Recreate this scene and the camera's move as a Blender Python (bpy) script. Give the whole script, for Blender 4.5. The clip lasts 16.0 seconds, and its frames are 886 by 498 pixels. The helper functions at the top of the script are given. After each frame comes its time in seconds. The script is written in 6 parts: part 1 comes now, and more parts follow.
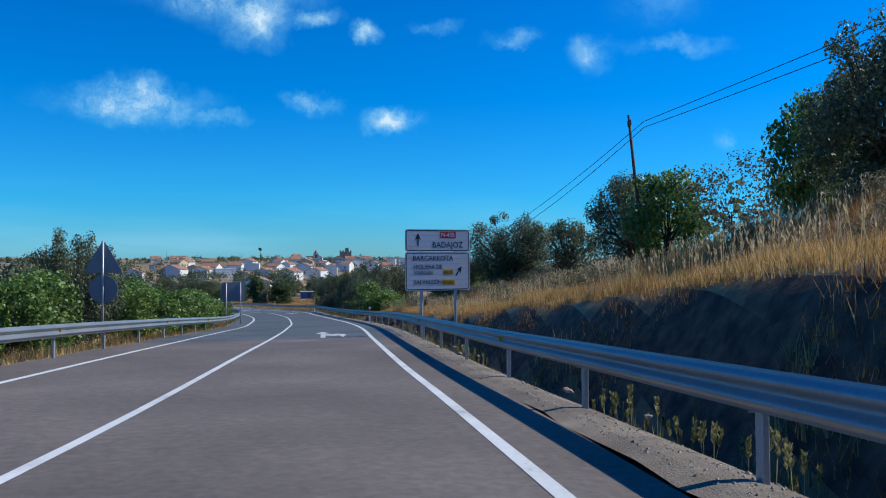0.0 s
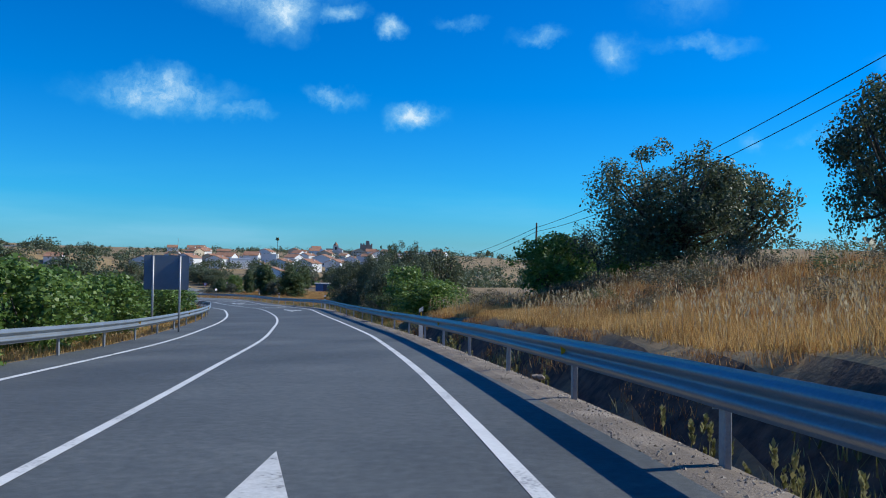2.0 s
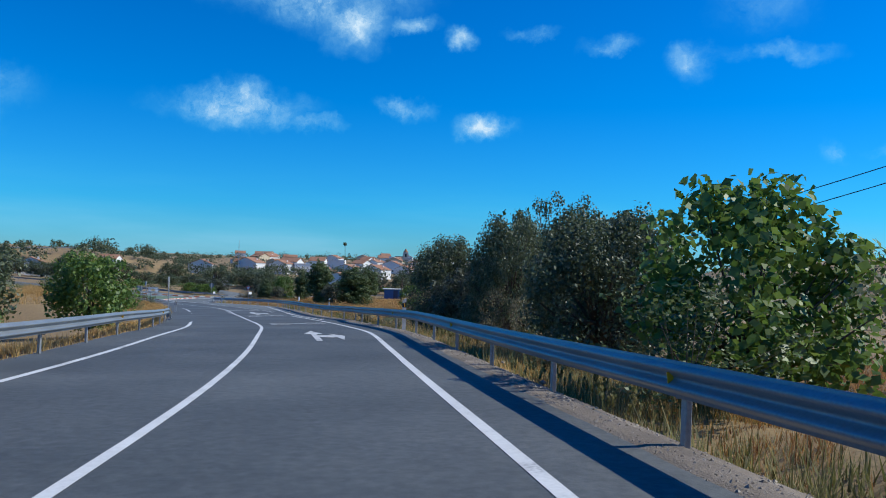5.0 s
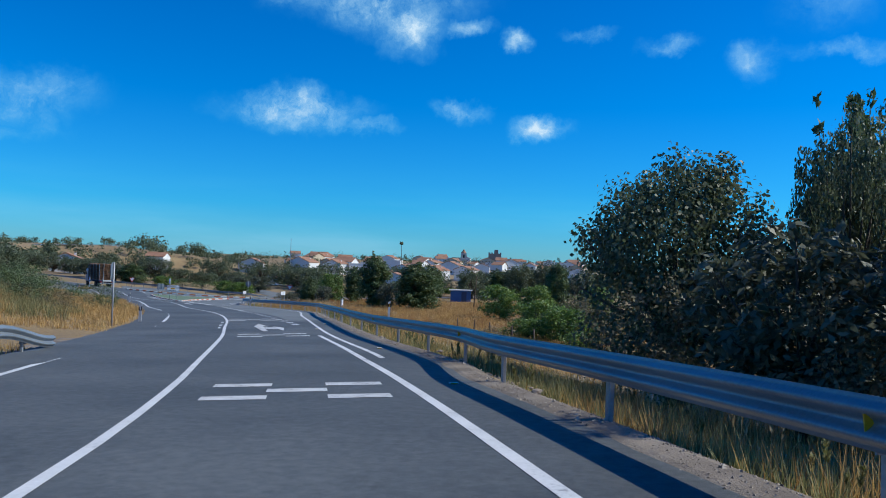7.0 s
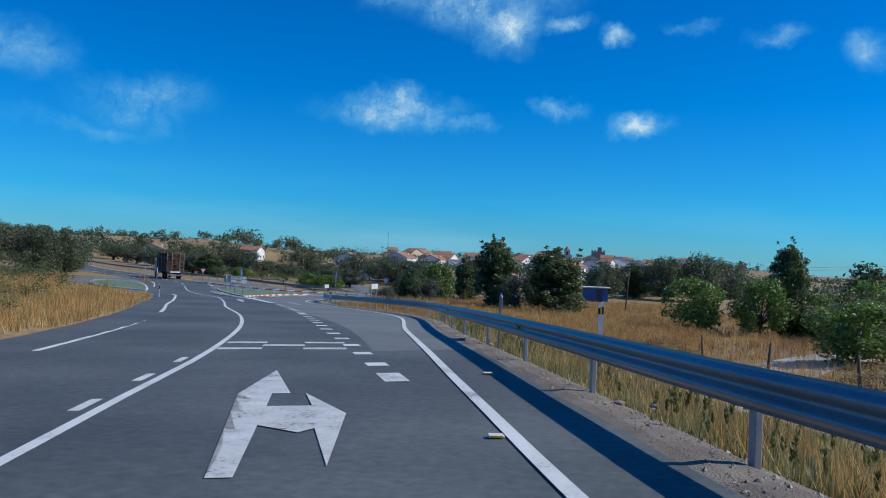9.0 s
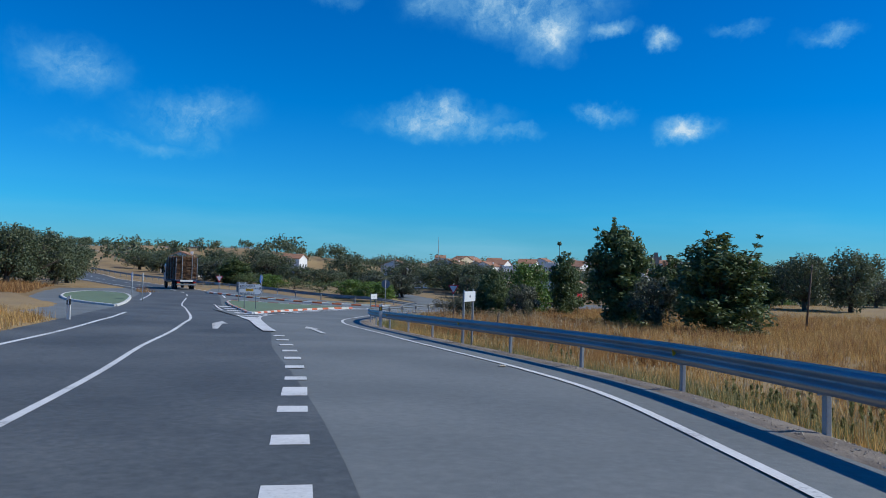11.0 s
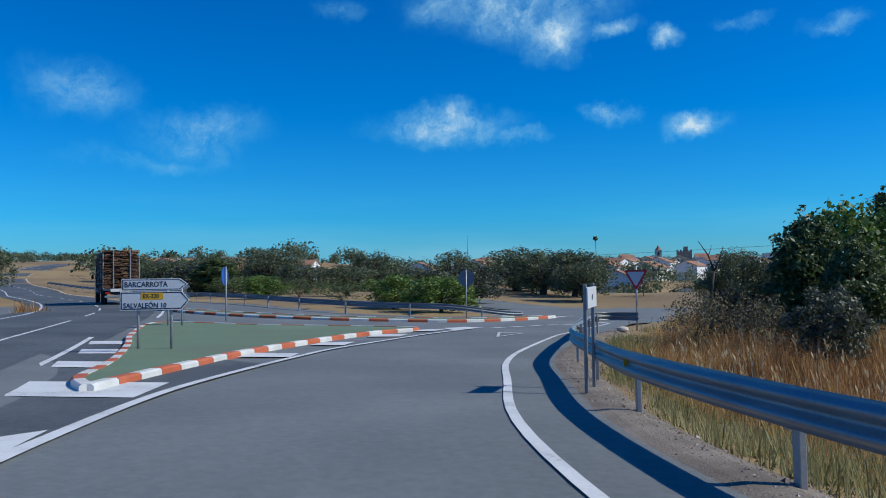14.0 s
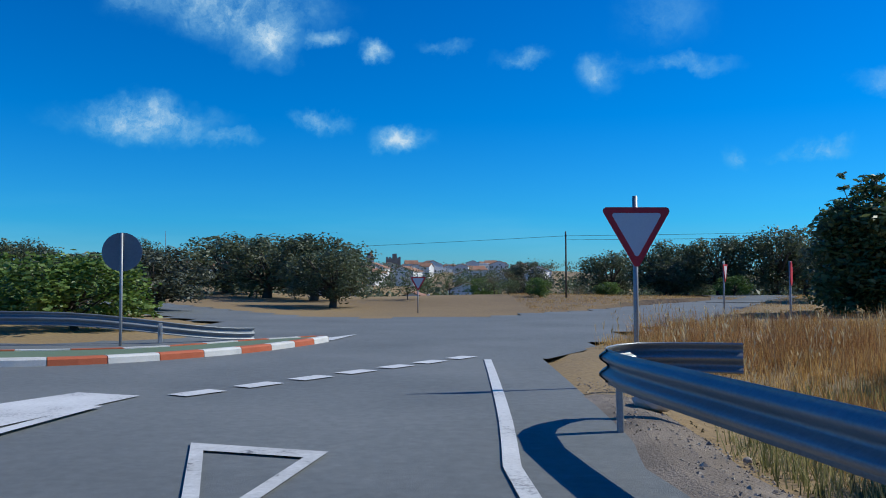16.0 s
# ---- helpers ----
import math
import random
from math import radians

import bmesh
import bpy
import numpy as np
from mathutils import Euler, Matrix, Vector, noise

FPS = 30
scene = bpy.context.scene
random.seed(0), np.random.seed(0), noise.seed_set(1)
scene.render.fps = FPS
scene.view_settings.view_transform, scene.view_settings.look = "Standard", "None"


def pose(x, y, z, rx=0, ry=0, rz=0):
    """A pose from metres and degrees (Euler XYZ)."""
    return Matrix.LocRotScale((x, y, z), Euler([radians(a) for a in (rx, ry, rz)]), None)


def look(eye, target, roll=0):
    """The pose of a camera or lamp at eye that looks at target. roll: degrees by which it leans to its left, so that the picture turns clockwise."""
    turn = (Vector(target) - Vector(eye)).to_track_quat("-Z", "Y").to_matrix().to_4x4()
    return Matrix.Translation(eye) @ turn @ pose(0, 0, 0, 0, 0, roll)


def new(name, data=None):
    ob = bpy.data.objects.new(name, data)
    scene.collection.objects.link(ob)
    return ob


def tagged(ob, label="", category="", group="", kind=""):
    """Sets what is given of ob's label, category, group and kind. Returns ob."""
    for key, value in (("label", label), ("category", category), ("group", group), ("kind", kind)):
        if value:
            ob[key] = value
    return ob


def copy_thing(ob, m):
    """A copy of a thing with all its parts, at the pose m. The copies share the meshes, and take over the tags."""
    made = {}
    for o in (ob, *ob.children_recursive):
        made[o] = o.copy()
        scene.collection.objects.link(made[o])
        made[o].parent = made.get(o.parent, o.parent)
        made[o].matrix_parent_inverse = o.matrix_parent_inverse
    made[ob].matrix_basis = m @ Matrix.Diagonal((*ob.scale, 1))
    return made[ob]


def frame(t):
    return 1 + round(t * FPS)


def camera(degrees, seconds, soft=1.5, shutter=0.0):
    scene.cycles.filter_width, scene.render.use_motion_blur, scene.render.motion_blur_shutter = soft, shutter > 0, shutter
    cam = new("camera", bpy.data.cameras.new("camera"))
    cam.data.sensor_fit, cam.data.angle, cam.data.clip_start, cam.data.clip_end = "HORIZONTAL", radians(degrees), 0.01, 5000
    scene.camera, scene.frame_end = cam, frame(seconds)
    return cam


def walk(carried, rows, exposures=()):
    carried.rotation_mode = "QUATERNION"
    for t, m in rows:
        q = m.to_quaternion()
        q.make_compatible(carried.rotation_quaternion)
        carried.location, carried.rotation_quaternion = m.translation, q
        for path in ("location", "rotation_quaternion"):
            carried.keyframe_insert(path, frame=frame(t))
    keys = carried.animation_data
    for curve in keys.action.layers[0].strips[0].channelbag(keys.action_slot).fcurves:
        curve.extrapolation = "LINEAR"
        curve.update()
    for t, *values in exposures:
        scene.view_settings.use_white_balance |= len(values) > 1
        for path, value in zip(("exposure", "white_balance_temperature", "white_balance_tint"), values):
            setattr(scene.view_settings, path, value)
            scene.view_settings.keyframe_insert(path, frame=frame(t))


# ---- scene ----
cam = camera(58.9, 16.0, soft=1.0)
PATH = [
    (0.0, 0.001, -0.000, 1.250, -0.006, 0.798, -0.257),
    (0.5, -0.874, 6.935, 0.844, 0.206, 0.847, -0.450),
    (1, -1.772, 13.805, 0.466, 0.618, 0.889, -0.153),
    (1.5, -2.702, 20.665, 0.133, 1.157, 0.694, 0.051),
    (2, -3.693, 27.482, -0.214, 1.472, 0.523, 1.028),
    (2.5, -4.712, 34.161, -0.583, 1.951, 0.921, 1.211),
    (3, -5.786, 40.667, -0.984, 2.713, 1.034, 1.581),
    (3.5, -6.919, 46.989, -1.384, 3.539, 0.982, 2.067),
    (4, -8.123, 53.178, -1.771, 4.496, 1.027, 1.961),
    (4.2, -8.632, 55.646, -1.915, 4.797, 0.945, 1.906),
    (4.5, -9.421, 59.360, -2.118, 5.434, 1.027, 1.805),
    (5, -10.798, 65.575, -2.435, 6.473, 1.177, 1.626),
    (5.5, -12.282, 71.824, -2.732, 7.464, 1.311, 1.523),
    (6, -13.915, 78.113, -3.015, 8.428, 1.397, 1.558),
    (6.3, -14.981, 81.921, -3.179, 9.021, 1.417, 1.655),
    (6.5, -15.722, 84.496, -3.276, 9.404, 1.364, 1.747),
    (7, -17.673, 90.852, -3.549, 10.477, 1.223, 1.941),
    (7.5, -19.774, 97.131, -3.879, 12.066, 1.115, 2.440),
    (8, -22.047, 103.338, -4.211, 14.054, 1.162, 2.574),
    (8.5, -24.503, 109.430, -4.543, 15.888, 1.101, 2.337),
    (9, -27.096, 115.376, -4.870, 17.458, 0.854, 2.318),
    (9.2, -28.164, 117.701, -4.990, 17.883, 1.020, 2.478),
    (9.5, -29.775, 121.148, -5.134, 18.478, 0.998, 2.400),
    (10, -32.484, 126.850, -5.337, 19.309, 1.037, 2.208),
    (10.5, -35.256, 132.526, -5.557, 20.047, 1.172, 1.931),
    (11, -38.140, 138.190, -5.802, 20.807, 1.388, 1.591),
    (11.3, -39.948, 141.597, -5.965, 21.315, 1.542, 1.380),
    (11.5, -41.196, 143.890, -6.083, 21.706, 1.667, 1.398),
    (12, -44.422, 149.583, -6.377, 22.907, 1.932, 1.276),
    (12.5, -47.791, 155.198, -6.600, 24.181, 2.109, 1.173),
    (13, -51.123, 160.616, -6.814, 24.774, 1.729, 0.255),
    (13.5, -54.395, 165.910, -7.071, 24.302, 1.589, -0.871),
    (14, -57.424, 171.134, -7.344, 21.722, 1.814, -0.786),
    (14.5, -60.030, 176.472, -7.609, 16.182, 2.499, 0.083),
    (15, -62.046, 181.970, -7.846, 10.205, 2.385, 0.016),
    (15.5, -63.502, 187.614, -8.060, 4.958, 2.109, 0.052),
    (16, -64.474, 193.281, -8.229, 0.641, 2.115, -0.204),
]
walk(cam, [(t, pose(x, y, z, 0, 0, yaw) @ pose(0, 0, 0, 90 + pitch) @ pose(0, 0, 0, 0, 0, roll)) for t, x, y, z, yaw, pitch, roll in PATH],
     [(0.0, 0.06), (7.0, 0.03), (9.0, -0.14), (16.0, -0.14)])

# ---- world and sun ----
SUN_AZ, SUN_EL = radians(15), radians(41)
sun = new("sun", bpy.data.lights.new("sun", "SUN"))
sun.data.energy, sun.data.angle, sun.data.color = 4.2, radians(0.53), (0.98, 0.98, 0.88)
to_sun = Vector((math.cos(SUN_EL) * math.cos(SUN_AZ), math.cos(SUN_EL) * math.sin(SUN_AZ), math.sin(SUN_EL)))
sun.matrix_world = look(to_sun * 300, (0, 0, 0))
scene.view_settings.exposure = 0.0


class Nodes:
    """A short way to write node trees."""

    def __init__(self, tree):
        self.tree = tree
        tree.nodes.clear()

    def add(self, kind, inputs=(), **props):
        n = self.tree.nodes.new(kind)
        for k, v in props.items():
            setattr_plain(n, k, v)
        for k, v in dict(inputs).items():
            s = n.inputs[k]
            if isinstance(v, bpy.types.NodeSocket):
                self.tree.links.new(v, s)
            else:
                s.default_value = v
        return n


def setattr_plain(n, k, v):
    if k == "operation":
        n.operation = v
    elif k == "blend_type":
        n.blend_type = v
    elif k == "data_type":
        n.data_type = v
    elif k == "sky_type":
        n.sky_type = v
    elif k == "interpolation_type":
        n.interpolation_type = v
    elif k == "vector_type":
        n.vector_type = v
    elif k == "feature":
        n.feature = v
    elif k == "noise_dimensions":
        n.noise_dimensions = v


# clouds: azimuth (left of +y) and height of the middle, half widths, all in degrees, then strength
CLOUDS_LOW = [
    (21.5, 10.6, 4.6, 1.45, 0.95), (19.5, 10.1, 2.6, 0.9, 0.6), (23.8, 10.4, 2.4, 0.8, 0.6), (16.2, 9.6, 2.2, 0.5, 0.5),
    (9.4, 11.5, 1.9, 0.75, 0.7), (3.6, 10.1, 2.1, 0.95, 1.0), (38.8, 10.2, 4.2, 1.7, 0.6), (46.5, 12.3, 3.6, 2.2, 0.5),
    (42.5, 8.0, 5.2, 0.7, 0.3), (-24.5, 8.5, 2.4, 0.6, 0.6), (-20.0, 8.2, 1.0, 0.9, 0.5), (-29.0, 12.6, 1.6, 0.8, 0.4),
]
CLOUDS_HIGH = [
    (15.8, 18.8, 6.8, 2.1, 0.75), (13.3, 17.0, 2.4, 2.0, 0.9), (21.5, 19.0, 2.6, 1.6, 0.5), (9.2, 16.7, 1.7, 0.7, 0.6), (5.6, 16.2, 1.1, 0.8, 0.7),
    (0.2, 16.6, 1.7, 0.5, 0.45), (-5.2, 15.6, 2.0, 0.6, 0.5), (-11.4, 14.2, 1.6, 1.2, 0.55), (-16.4, 14.8, 3.3, 0.6, 0.5),
    (18.6, 17.6, 0.7, 0.6, 0.5), (29.0, 18.2, 1.8, 0.8, 0.35), (-15.5, 18.2, 3.0, 2.2, 0.25), (38.3, 8.6, 1.1, 1.1, 0.4),
]
world = bpy.data.worlds.new("World")
scene.world = world
world.use_nodes = True
W = Nodes(world.node_tree)
sky = W.add("ShaderNodeTexSky", sky_type="NISHITA")
sky.sun_disc, sky.sun_elevation, sky.sun_rotation = False, SUN_EL, math.pi / 2 - SUN_AZ
sky.air_density, sky.dust_density, sky.ozone_density, sky.altitude = 1.0, 0.35, 3.0, 400
coord = W.add("ShaderNodeTexCoord")
height = W.add("ShaderNodeSeparateXYZ", {0: coord.outputs["Generated"]})
tint = W.add("ShaderNodeValToRGB", {"Fac": height.outputs["Z"]})
for p_, c_ in ((0.0, (0.3, 0.78, 1.26)), (0.07, (0.1, 0.78, 1.36)), (0.2, (0.0, 0.68, 1.4)), (0.6, (0.0, 0.52, 1.34))):
    e_ = tint.color_ramp.elements.new(p_)
    e_.color = (*c_, 1)
tint.color_ramp.elements.remove(tint.color_ramp.elements[0])
tint.color_ramp.elements[-1].color = (0.0, 0.52, 1.34, 1)
deep = W.add("ShaderNodeVectorMath", {0: sky.outputs[0], 1: tint.outputs[0]}, operation="MULTIPLY")
wisp = W.add("ShaderNodeTexNoise", {"Vector": coord.outputs["Generated"], "Scale": 11.0, "Detail": 7.0, "Roughness": 0.62})
warp = W.add("ShaderNodeVectorMath", {0: wisp.outputs["Color"], 1: (0.5, 0.5, 0.5)}, operation="SUBTRACT")
warp = W.add("ShaderNodeVectorMath", {0: warp.outputs[0], "Scale": 0.085}, operation="SCALE")
bent = W.add("ShaderNodeVectorMath", {0: coord.outputs["Generated"], 1: warp.outputs[0]}, operation="ADD").outputs[0]
total = None
for az, el, wide, high, strength in CLOUDS_LOW + CLOUDS_HIGH:
    turn = pose(0, 0, 0, 0, 0, 90 + az) @ pose(0, 0, 0, 0, -el, 0)
    e = turn.inverted().to_euler()
    local = W.add("ShaderNodeMapping", {"Vector": bent, "Rotation": e}, vector_type="POINT")
    off = W.add("ShaderNodeVectorMath", {0: local.outputs[0], 1: (1, 0, 0)}, operation="SUBTRACT")
    size = W.add("ShaderNodeVectorMath", {0: off.outputs[0], 1: (2.0, 0.72 / radians(wide), 0.72 / radians(high))}, operation="MULTIPLY")
    far = W.add("ShaderNodeVectorMath", {0: size.outputs[0]}, operation="LENGTH")
    mask = W.add("ShaderNodeMapRange", {"Value": far.outputs["Value"], "From Min": 1.0, "From Max": 0.0, "To Min": 0.0, "To Max": strength}, interpolation_type="SMOOTHSTEP")
    total = mask.outputs[0] if total is None else W.add("ShaderNodeMath", {0: total, 1: mask.outputs[0]}, operation="MAXIMUM").outputs[0]
fine = W.add("ShaderNodeTexNoise", {"Vector": bent, "Scale": 19.0, "Detail": 9.0, "Roughness": 0.7})
torn = W.add("ShaderNodeMapRange", {"Value": fine.outputs[0], "From Min": 0.33, "From Max": 0.66, "To Min": 0.12, "To Max": 1.0})
cover = W.add("ShaderNodeMath", {0: W.add("ShaderNodeMath", {0: total, 1: torn.outputs[0]}, operation="MULTIPLY").outputs[0], 1: 1.25}, operation="MULTIPLY")
cover.use_clamp = True
up = W.add("ShaderNodeSeparateXYZ", {0: coord.outputs["Generated"]})
haze_n = W.add("ShaderNodeTexNoise", {"Vector": W.add("ShaderNodeVectorMath", {0: coord.outputs["Generated"], 1: (3, 3, 22)}, operation="MULTIPLY").outputs[0], "Scale": 1.0, "Detail": 5.0})
low = W.add("ShaderNodeMapRange", {"Value": up.outputs["Z"], "From Min": 0.13, "From Max": 0.0, "To Min": 0.0, "To Max": 0.75}, interpolation_type="SMOOTHSTEP")
thin = W.add("ShaderNodeMapRange", {"Value": haze_n.outputs[0], "From Min": 0.45, "From Max": 0.7, "To Min": 0.0, "To Max": 0.5})
streak = W.add("ShaderNodeMath", {0: low.outputs[0], 1: thin.outputs[0]}, operation="MULTIPLY")
cover = W.add("ShaderNodeMath", {0: cover.outputs[0], 1: streak.outputs[0]}, operation="MAXIMUM")
both = W.add("ShaderNodeMix", {"Factor": cover.outputs[0], "A": deep.outputs[0], "B": (5.2, 7.0, 8.6, 1)}, data_type="RGBA")
for s in both.inputs:
    if s.type == "RGBA" and s.name == "A":
        world.node_tree.links.new(deep.outputs[0], s)
    elif s.type == "RGBA" and s.name == "B":
        s.default_value = (5.2, 7.0, 8.6, 1)
puff = W.add("ShaderNodeValToRGB", {"Fac": cover.outputs[0]})
puff.color_ramp.elements[0].color, puff.color_ramp.elements[1].color = (0.12, 0.6, 0.9, 1), (0.62, 0.8, 0.95, 1)
mid_ = puff.color_ramp.elements.new(0.5)
mid_.color = (0.34, 0.68, 0.92, 1)
bright = W.add("ShaderNodeVectorMath", {0: puff.outputs[0], "Scale": 10.0}, operation="SCALE")
for s in both.inputs:
    if s.type == "RGBA" and s.name == "B":
        world.node_tree.links.new(bright.outputs[0], s)
mixed = [s for s in both.outputs if s.type == "RGBA"][0]
back = W.add("ShaderNodeBackground", {"Color": mixed, "Strength": 0.1})
outw = W.add("ShaderNodeOutputWorld", {"Surface": back.outputs[0]})


# ---- materials ----
def material(name, stops, scale=4.0, rough=0.8, bump=0.3, fine_scale=None, metal=0.0, detail=6.0, spread=0.0, bump_scale=None, translucent=0.0, stretch=None, spec=0.5, coarse=None):
    """A surface whose colours run over the stops by noise at two scales; spread: how far pieces differ from one another."""
    m = bpy.data.materials.new(name)
    m.use_nodes = True
    N = Nodes(m.node_tree)
    geo = N.add("ShaderNodeNewGeometry")
    place = geo.outputs["Position"]
    if stretch:
        place = N.add("ShaderNodeVectorMath", {0: place, 1: stretch}, operation="MULTIPLY").outputs[0]
    big = N.add("ShaderNodeTexNoise", {"Vector": place, "Scale": coarse or scale * 0.13, "Detail": 4.0})
    small = N.add("ShaderNodeTexNoise", {"Vector": place, "Scale": fine_scale or scale * 5, "Detail": detail, "Roughness": 0.65})
    mix = N.add("ShaderNodeMath", {0: big.outputs[0], 1: small.outputs[0]}, operation="ADD")
    half = N.add("ShaderNodeMath", {0: mix.outputs[0], 1: 0.5}, operation="MULTIPLY")
    value = half.outputs[0]
    if spread:
        isl = geo.outputs["Random Per Island"]
        dif = N.add("ShaderNodeMapRange", {"Value": isl, "To Min": -spread, "To Max": spread})
        value = N.add("ShaderNodeMath", {0: value, 1: dif.outputs[0]}, operation="ADD").outputs[0]
    ramp = N.add("ShaderNodeValToRGB", {"Fac": value})
    el = ramp.color_ramp.elements
    while len(el) < len(stops):
        el.new(0.5)
    for e, (p, c) in zip(el, stops):
        e.position, e.color = p, (*c, 1)
    b = N.add("ShaderNodeBsdfPrincipled", {"Base Color": ramp.outputs[0], "Roughness": rough, "Metallic": metal, "Specular IOR Level": spec})
    if bump:
        grain = N.add("ShaderNodeTexNoise", {"Vector": place, "Scale": bump_scale or scale * 8, "Detail": 5.0})
        bp = N.add("ShaderNodeBump", {"Height": grain.outputs[0], "Strength": bump, "Distance": 0.02})
        N.tree.links.new(bp.outputs[0], b.inputs["Normal"])
    surface = b.outputs[0]
    if translucent:
        t = N.add("ShaderNodeBsdfTranslucent", {"Color": ramp.outputs[0]})
        surface = N.add("ShaderNodeMixShader", {0: translucent, 1: surface, 2: t.outputs[0]}).outputs[0]
    N.add("ShaderNodeOutputMaterial", {"Surface": surface})
    return m


def two(a, b, lo=0.35, hi=0.65):
    return [(lo, a), (hi, b)]


ASPHALT = material("asphalt_dark", [(0.36, (0.056, 0.063, 0.065)), (0.5, (0.09, 0.099, 0.1)), (0.64, (0.135, 0.145, 0.142))], 8, 0.72, 0.35, fine_scale=9, detail=9.0, coarse=0.3, bump_scale=160)
ASPHALT_SIDE = material("asphalt_grey", [(0.34, (0.122, 0.134, 0.134)), (0.5, (0.16, 0.174, 0.172)), (0.66, (0.205, 0.217, 0.211))], 8, 0.78, 0.35, fine_scale=9, detail=9.0, coarse=0.3, bump_scale=160)
ASPHALT_OLD = material("asphalt_brown", [(0.36, (0.1, 0.08, 0.066)), (0.5, (0.148, 0.12, 0.1)), (0.64, (0.21, 0.172, 0.145))], 8, 0.78, 0.35, fine_scale=9, detail=9.0, coarse=0.3, bump_scale=160)
TYRE = material("tyre_mark", two((0.095, 0.103, 0.103), (0.15, 0.16, 0.158)), 9, 0.75, 0.2, fine_scale=30)
PAINT = material("road_paint", [(0.36, (0.3, 0.3, 0.3)), (0.44, (0.62, 0.62, 0.6)), (0.66, (0.78, 0.78, 0.76))], 9, 0.6, 0.25, fine_scale=24, coarse=1.2)
WORN = material("worn_paint", [(0.36, (0.12, 0.12, 0.12)), (0.44, (0.5, 0.5, 0.48)), (0.65, (0.68, 0.68, 0.66))], 9, 0.65, 0.3, fine_scale=22, coarse=3)
RED_PAINT = material("red_kerb_paint", two((0.42, 0.09, 0.035), (0.58, 0.15, 0.06)), 12, 0.7, 0.3)
WHITE_PAINT = material("white_kerb_paint", two((0.5, 0.49, 0.45), (0.76, 0.75, 0.71)), 12, 0.7, 0.3)
GREEN_PAINT = material("green_paving", [(0.3, (0.16, 0.16, 0.11)), (0.48, (0.13, 0.19, 0.11)), (0.7, (0.18, 0.24, 0.15))], 5, 0.85, 0.3, coarse=0.35)
GRAVEL = material("gravel", [(0.3, (0.1, 0.078, 0.06)), (0.5, (0.2, 0.16, 0.122)), (0.7, (0.36, 0.3, 0.235))], 10, 0.95, 0.9, fine_scale=60, bump_scale=45)
DIRT = material("ground_dry", [(0.3, (0.13, 0.085, 0.045)), (0.45, (0.23, 0.155, 0.075)), (0.58, (0.32, 0.22, 0.1)), (0.75, (0.4, 0.3, 0.15))], 2, 0.95, 0.8, fine_scale=9, coarse=0.05)
STEEL = material("galvanised_steel", two((0.2, 0.22, 0.235), (0.31, 0.33, 0.345)), 6, 0.42, 0.12, metal=0.4)
STEEL_OLD = material("dull_steel", two((0.3, 0.31, 0.32), (0.44, 0.45, 0.45)), 6, 0.55, 0.15, metal=0.6)
WHITE = material("white_sign_face", two((0.6, 0.62, 0.64), (0.68, 0.7, 0.72)), 5, 0.45, 0.04)
NAVY = material("sign_dark_print", two((0.015, 0.02, 0.035), (0.025, 0.03, 0.05)), 5, 0.5, 0.02)
RED = material("sign_red", two((0.5, 0.02, 0.03), (0.6, 0.035, 0.045)), 5, 0.45, 0.03)
YELLOW = material("sign_yellow", two((0.75, 0.38, 0.01), (0.82, 0.45, 0.02)), 5, 0.45, 0.03)
SIGN_BACK = material("sign_back_grey", two((0.14, 0.17, 0.21), (0.2, 0.24, 0.28)), 5, 0.5, 0.05, metal=0.3)
BLUE = material("sign_blue", two((0.01, 0.07, 0.3), (0.02, 0.1, 0.36)), 5, 0.45, 0.03)
BLACK = material("black_rubber", two((0.012, 0.012, 0.013), (0.03, 0.03, 0.032)), 12, 0.8, 0.2)
WOOD = material("weathered_wood", two((0.07, 0.05, 0.035), (0.15, 0.11, 0.075)), 6, 0.9, 0.6, stretch=(1, 1, 0.15))
BARK = material("bark", two((0.045, 0.035, 0.027), (0.13, 0.105, 0.08)), 6, 0.95, 0.9, stretch=(1, 1, 0.35))
CORK = material("cork_slabs", [(0.3, (0.07, 0.035, 0.02)), (0.5, (0.2, 0.1, 0.055)), (0.7, (0.36, 0.2, 0.11))], 5, 0.95, 0.9, spread=0.22, fine_scale=14)
STONE = material("old_stone", two((0.24, 0.19, 0.15), (0.38, 0.31, 0.25)), 2, 0.95, 0.6)
PALE_STONE = material("pale_stone", two((0.48, 0.43, 0.37), (0.62, 0.57, 0.5)), 2, 0.95, 0.4)
LIME = material("whitewash", two((0.66, 0.65, 0.63), (0.84, 0.83, 0.81)), 1.5, 0.9, 0.15)
OCHRE = material("ochre_render", two((0.5, 0.4, 0.27), (0.66, 0.55, 0.4)), 1.5, 0.9, 0.2)
TILE = material("roof_tiles", [(0.32, (0.2, 0.09, 0.05)), (0.5, (0.34, 0.17, 0.1)), (0.7, (0.45, 0.27, 0.17))], 3, 0.9, 0.7, stretch=(1, 1, 1))
GLASS_DARK = material("dark_pane", two((0.02, 0.022, 0.026), (0.05, 0.055, 0.06)), 3, 0.15, 0.0)
LEAF_OAK = material("holm_oak_leaves", [(0.25, (0.055, 0.075, 0.038)), (0.5, (0.108, 0.138, 0.068)), (0.78, (0.2, 0.225, 0.13))], 1.5, 0.5, 0.0, spread=0.2, translucent=0.35)
LEAF_OLIVE = material("olive_leaves", [(0.25, (0.061, 0.074, 0.041)), (0.5, (0.108, 0.121, 0.074)), (0.78, (0.203, 0.216, 0.149))], 1.5, 0.55, 0.0, spread=0.2, translucent=0.25)
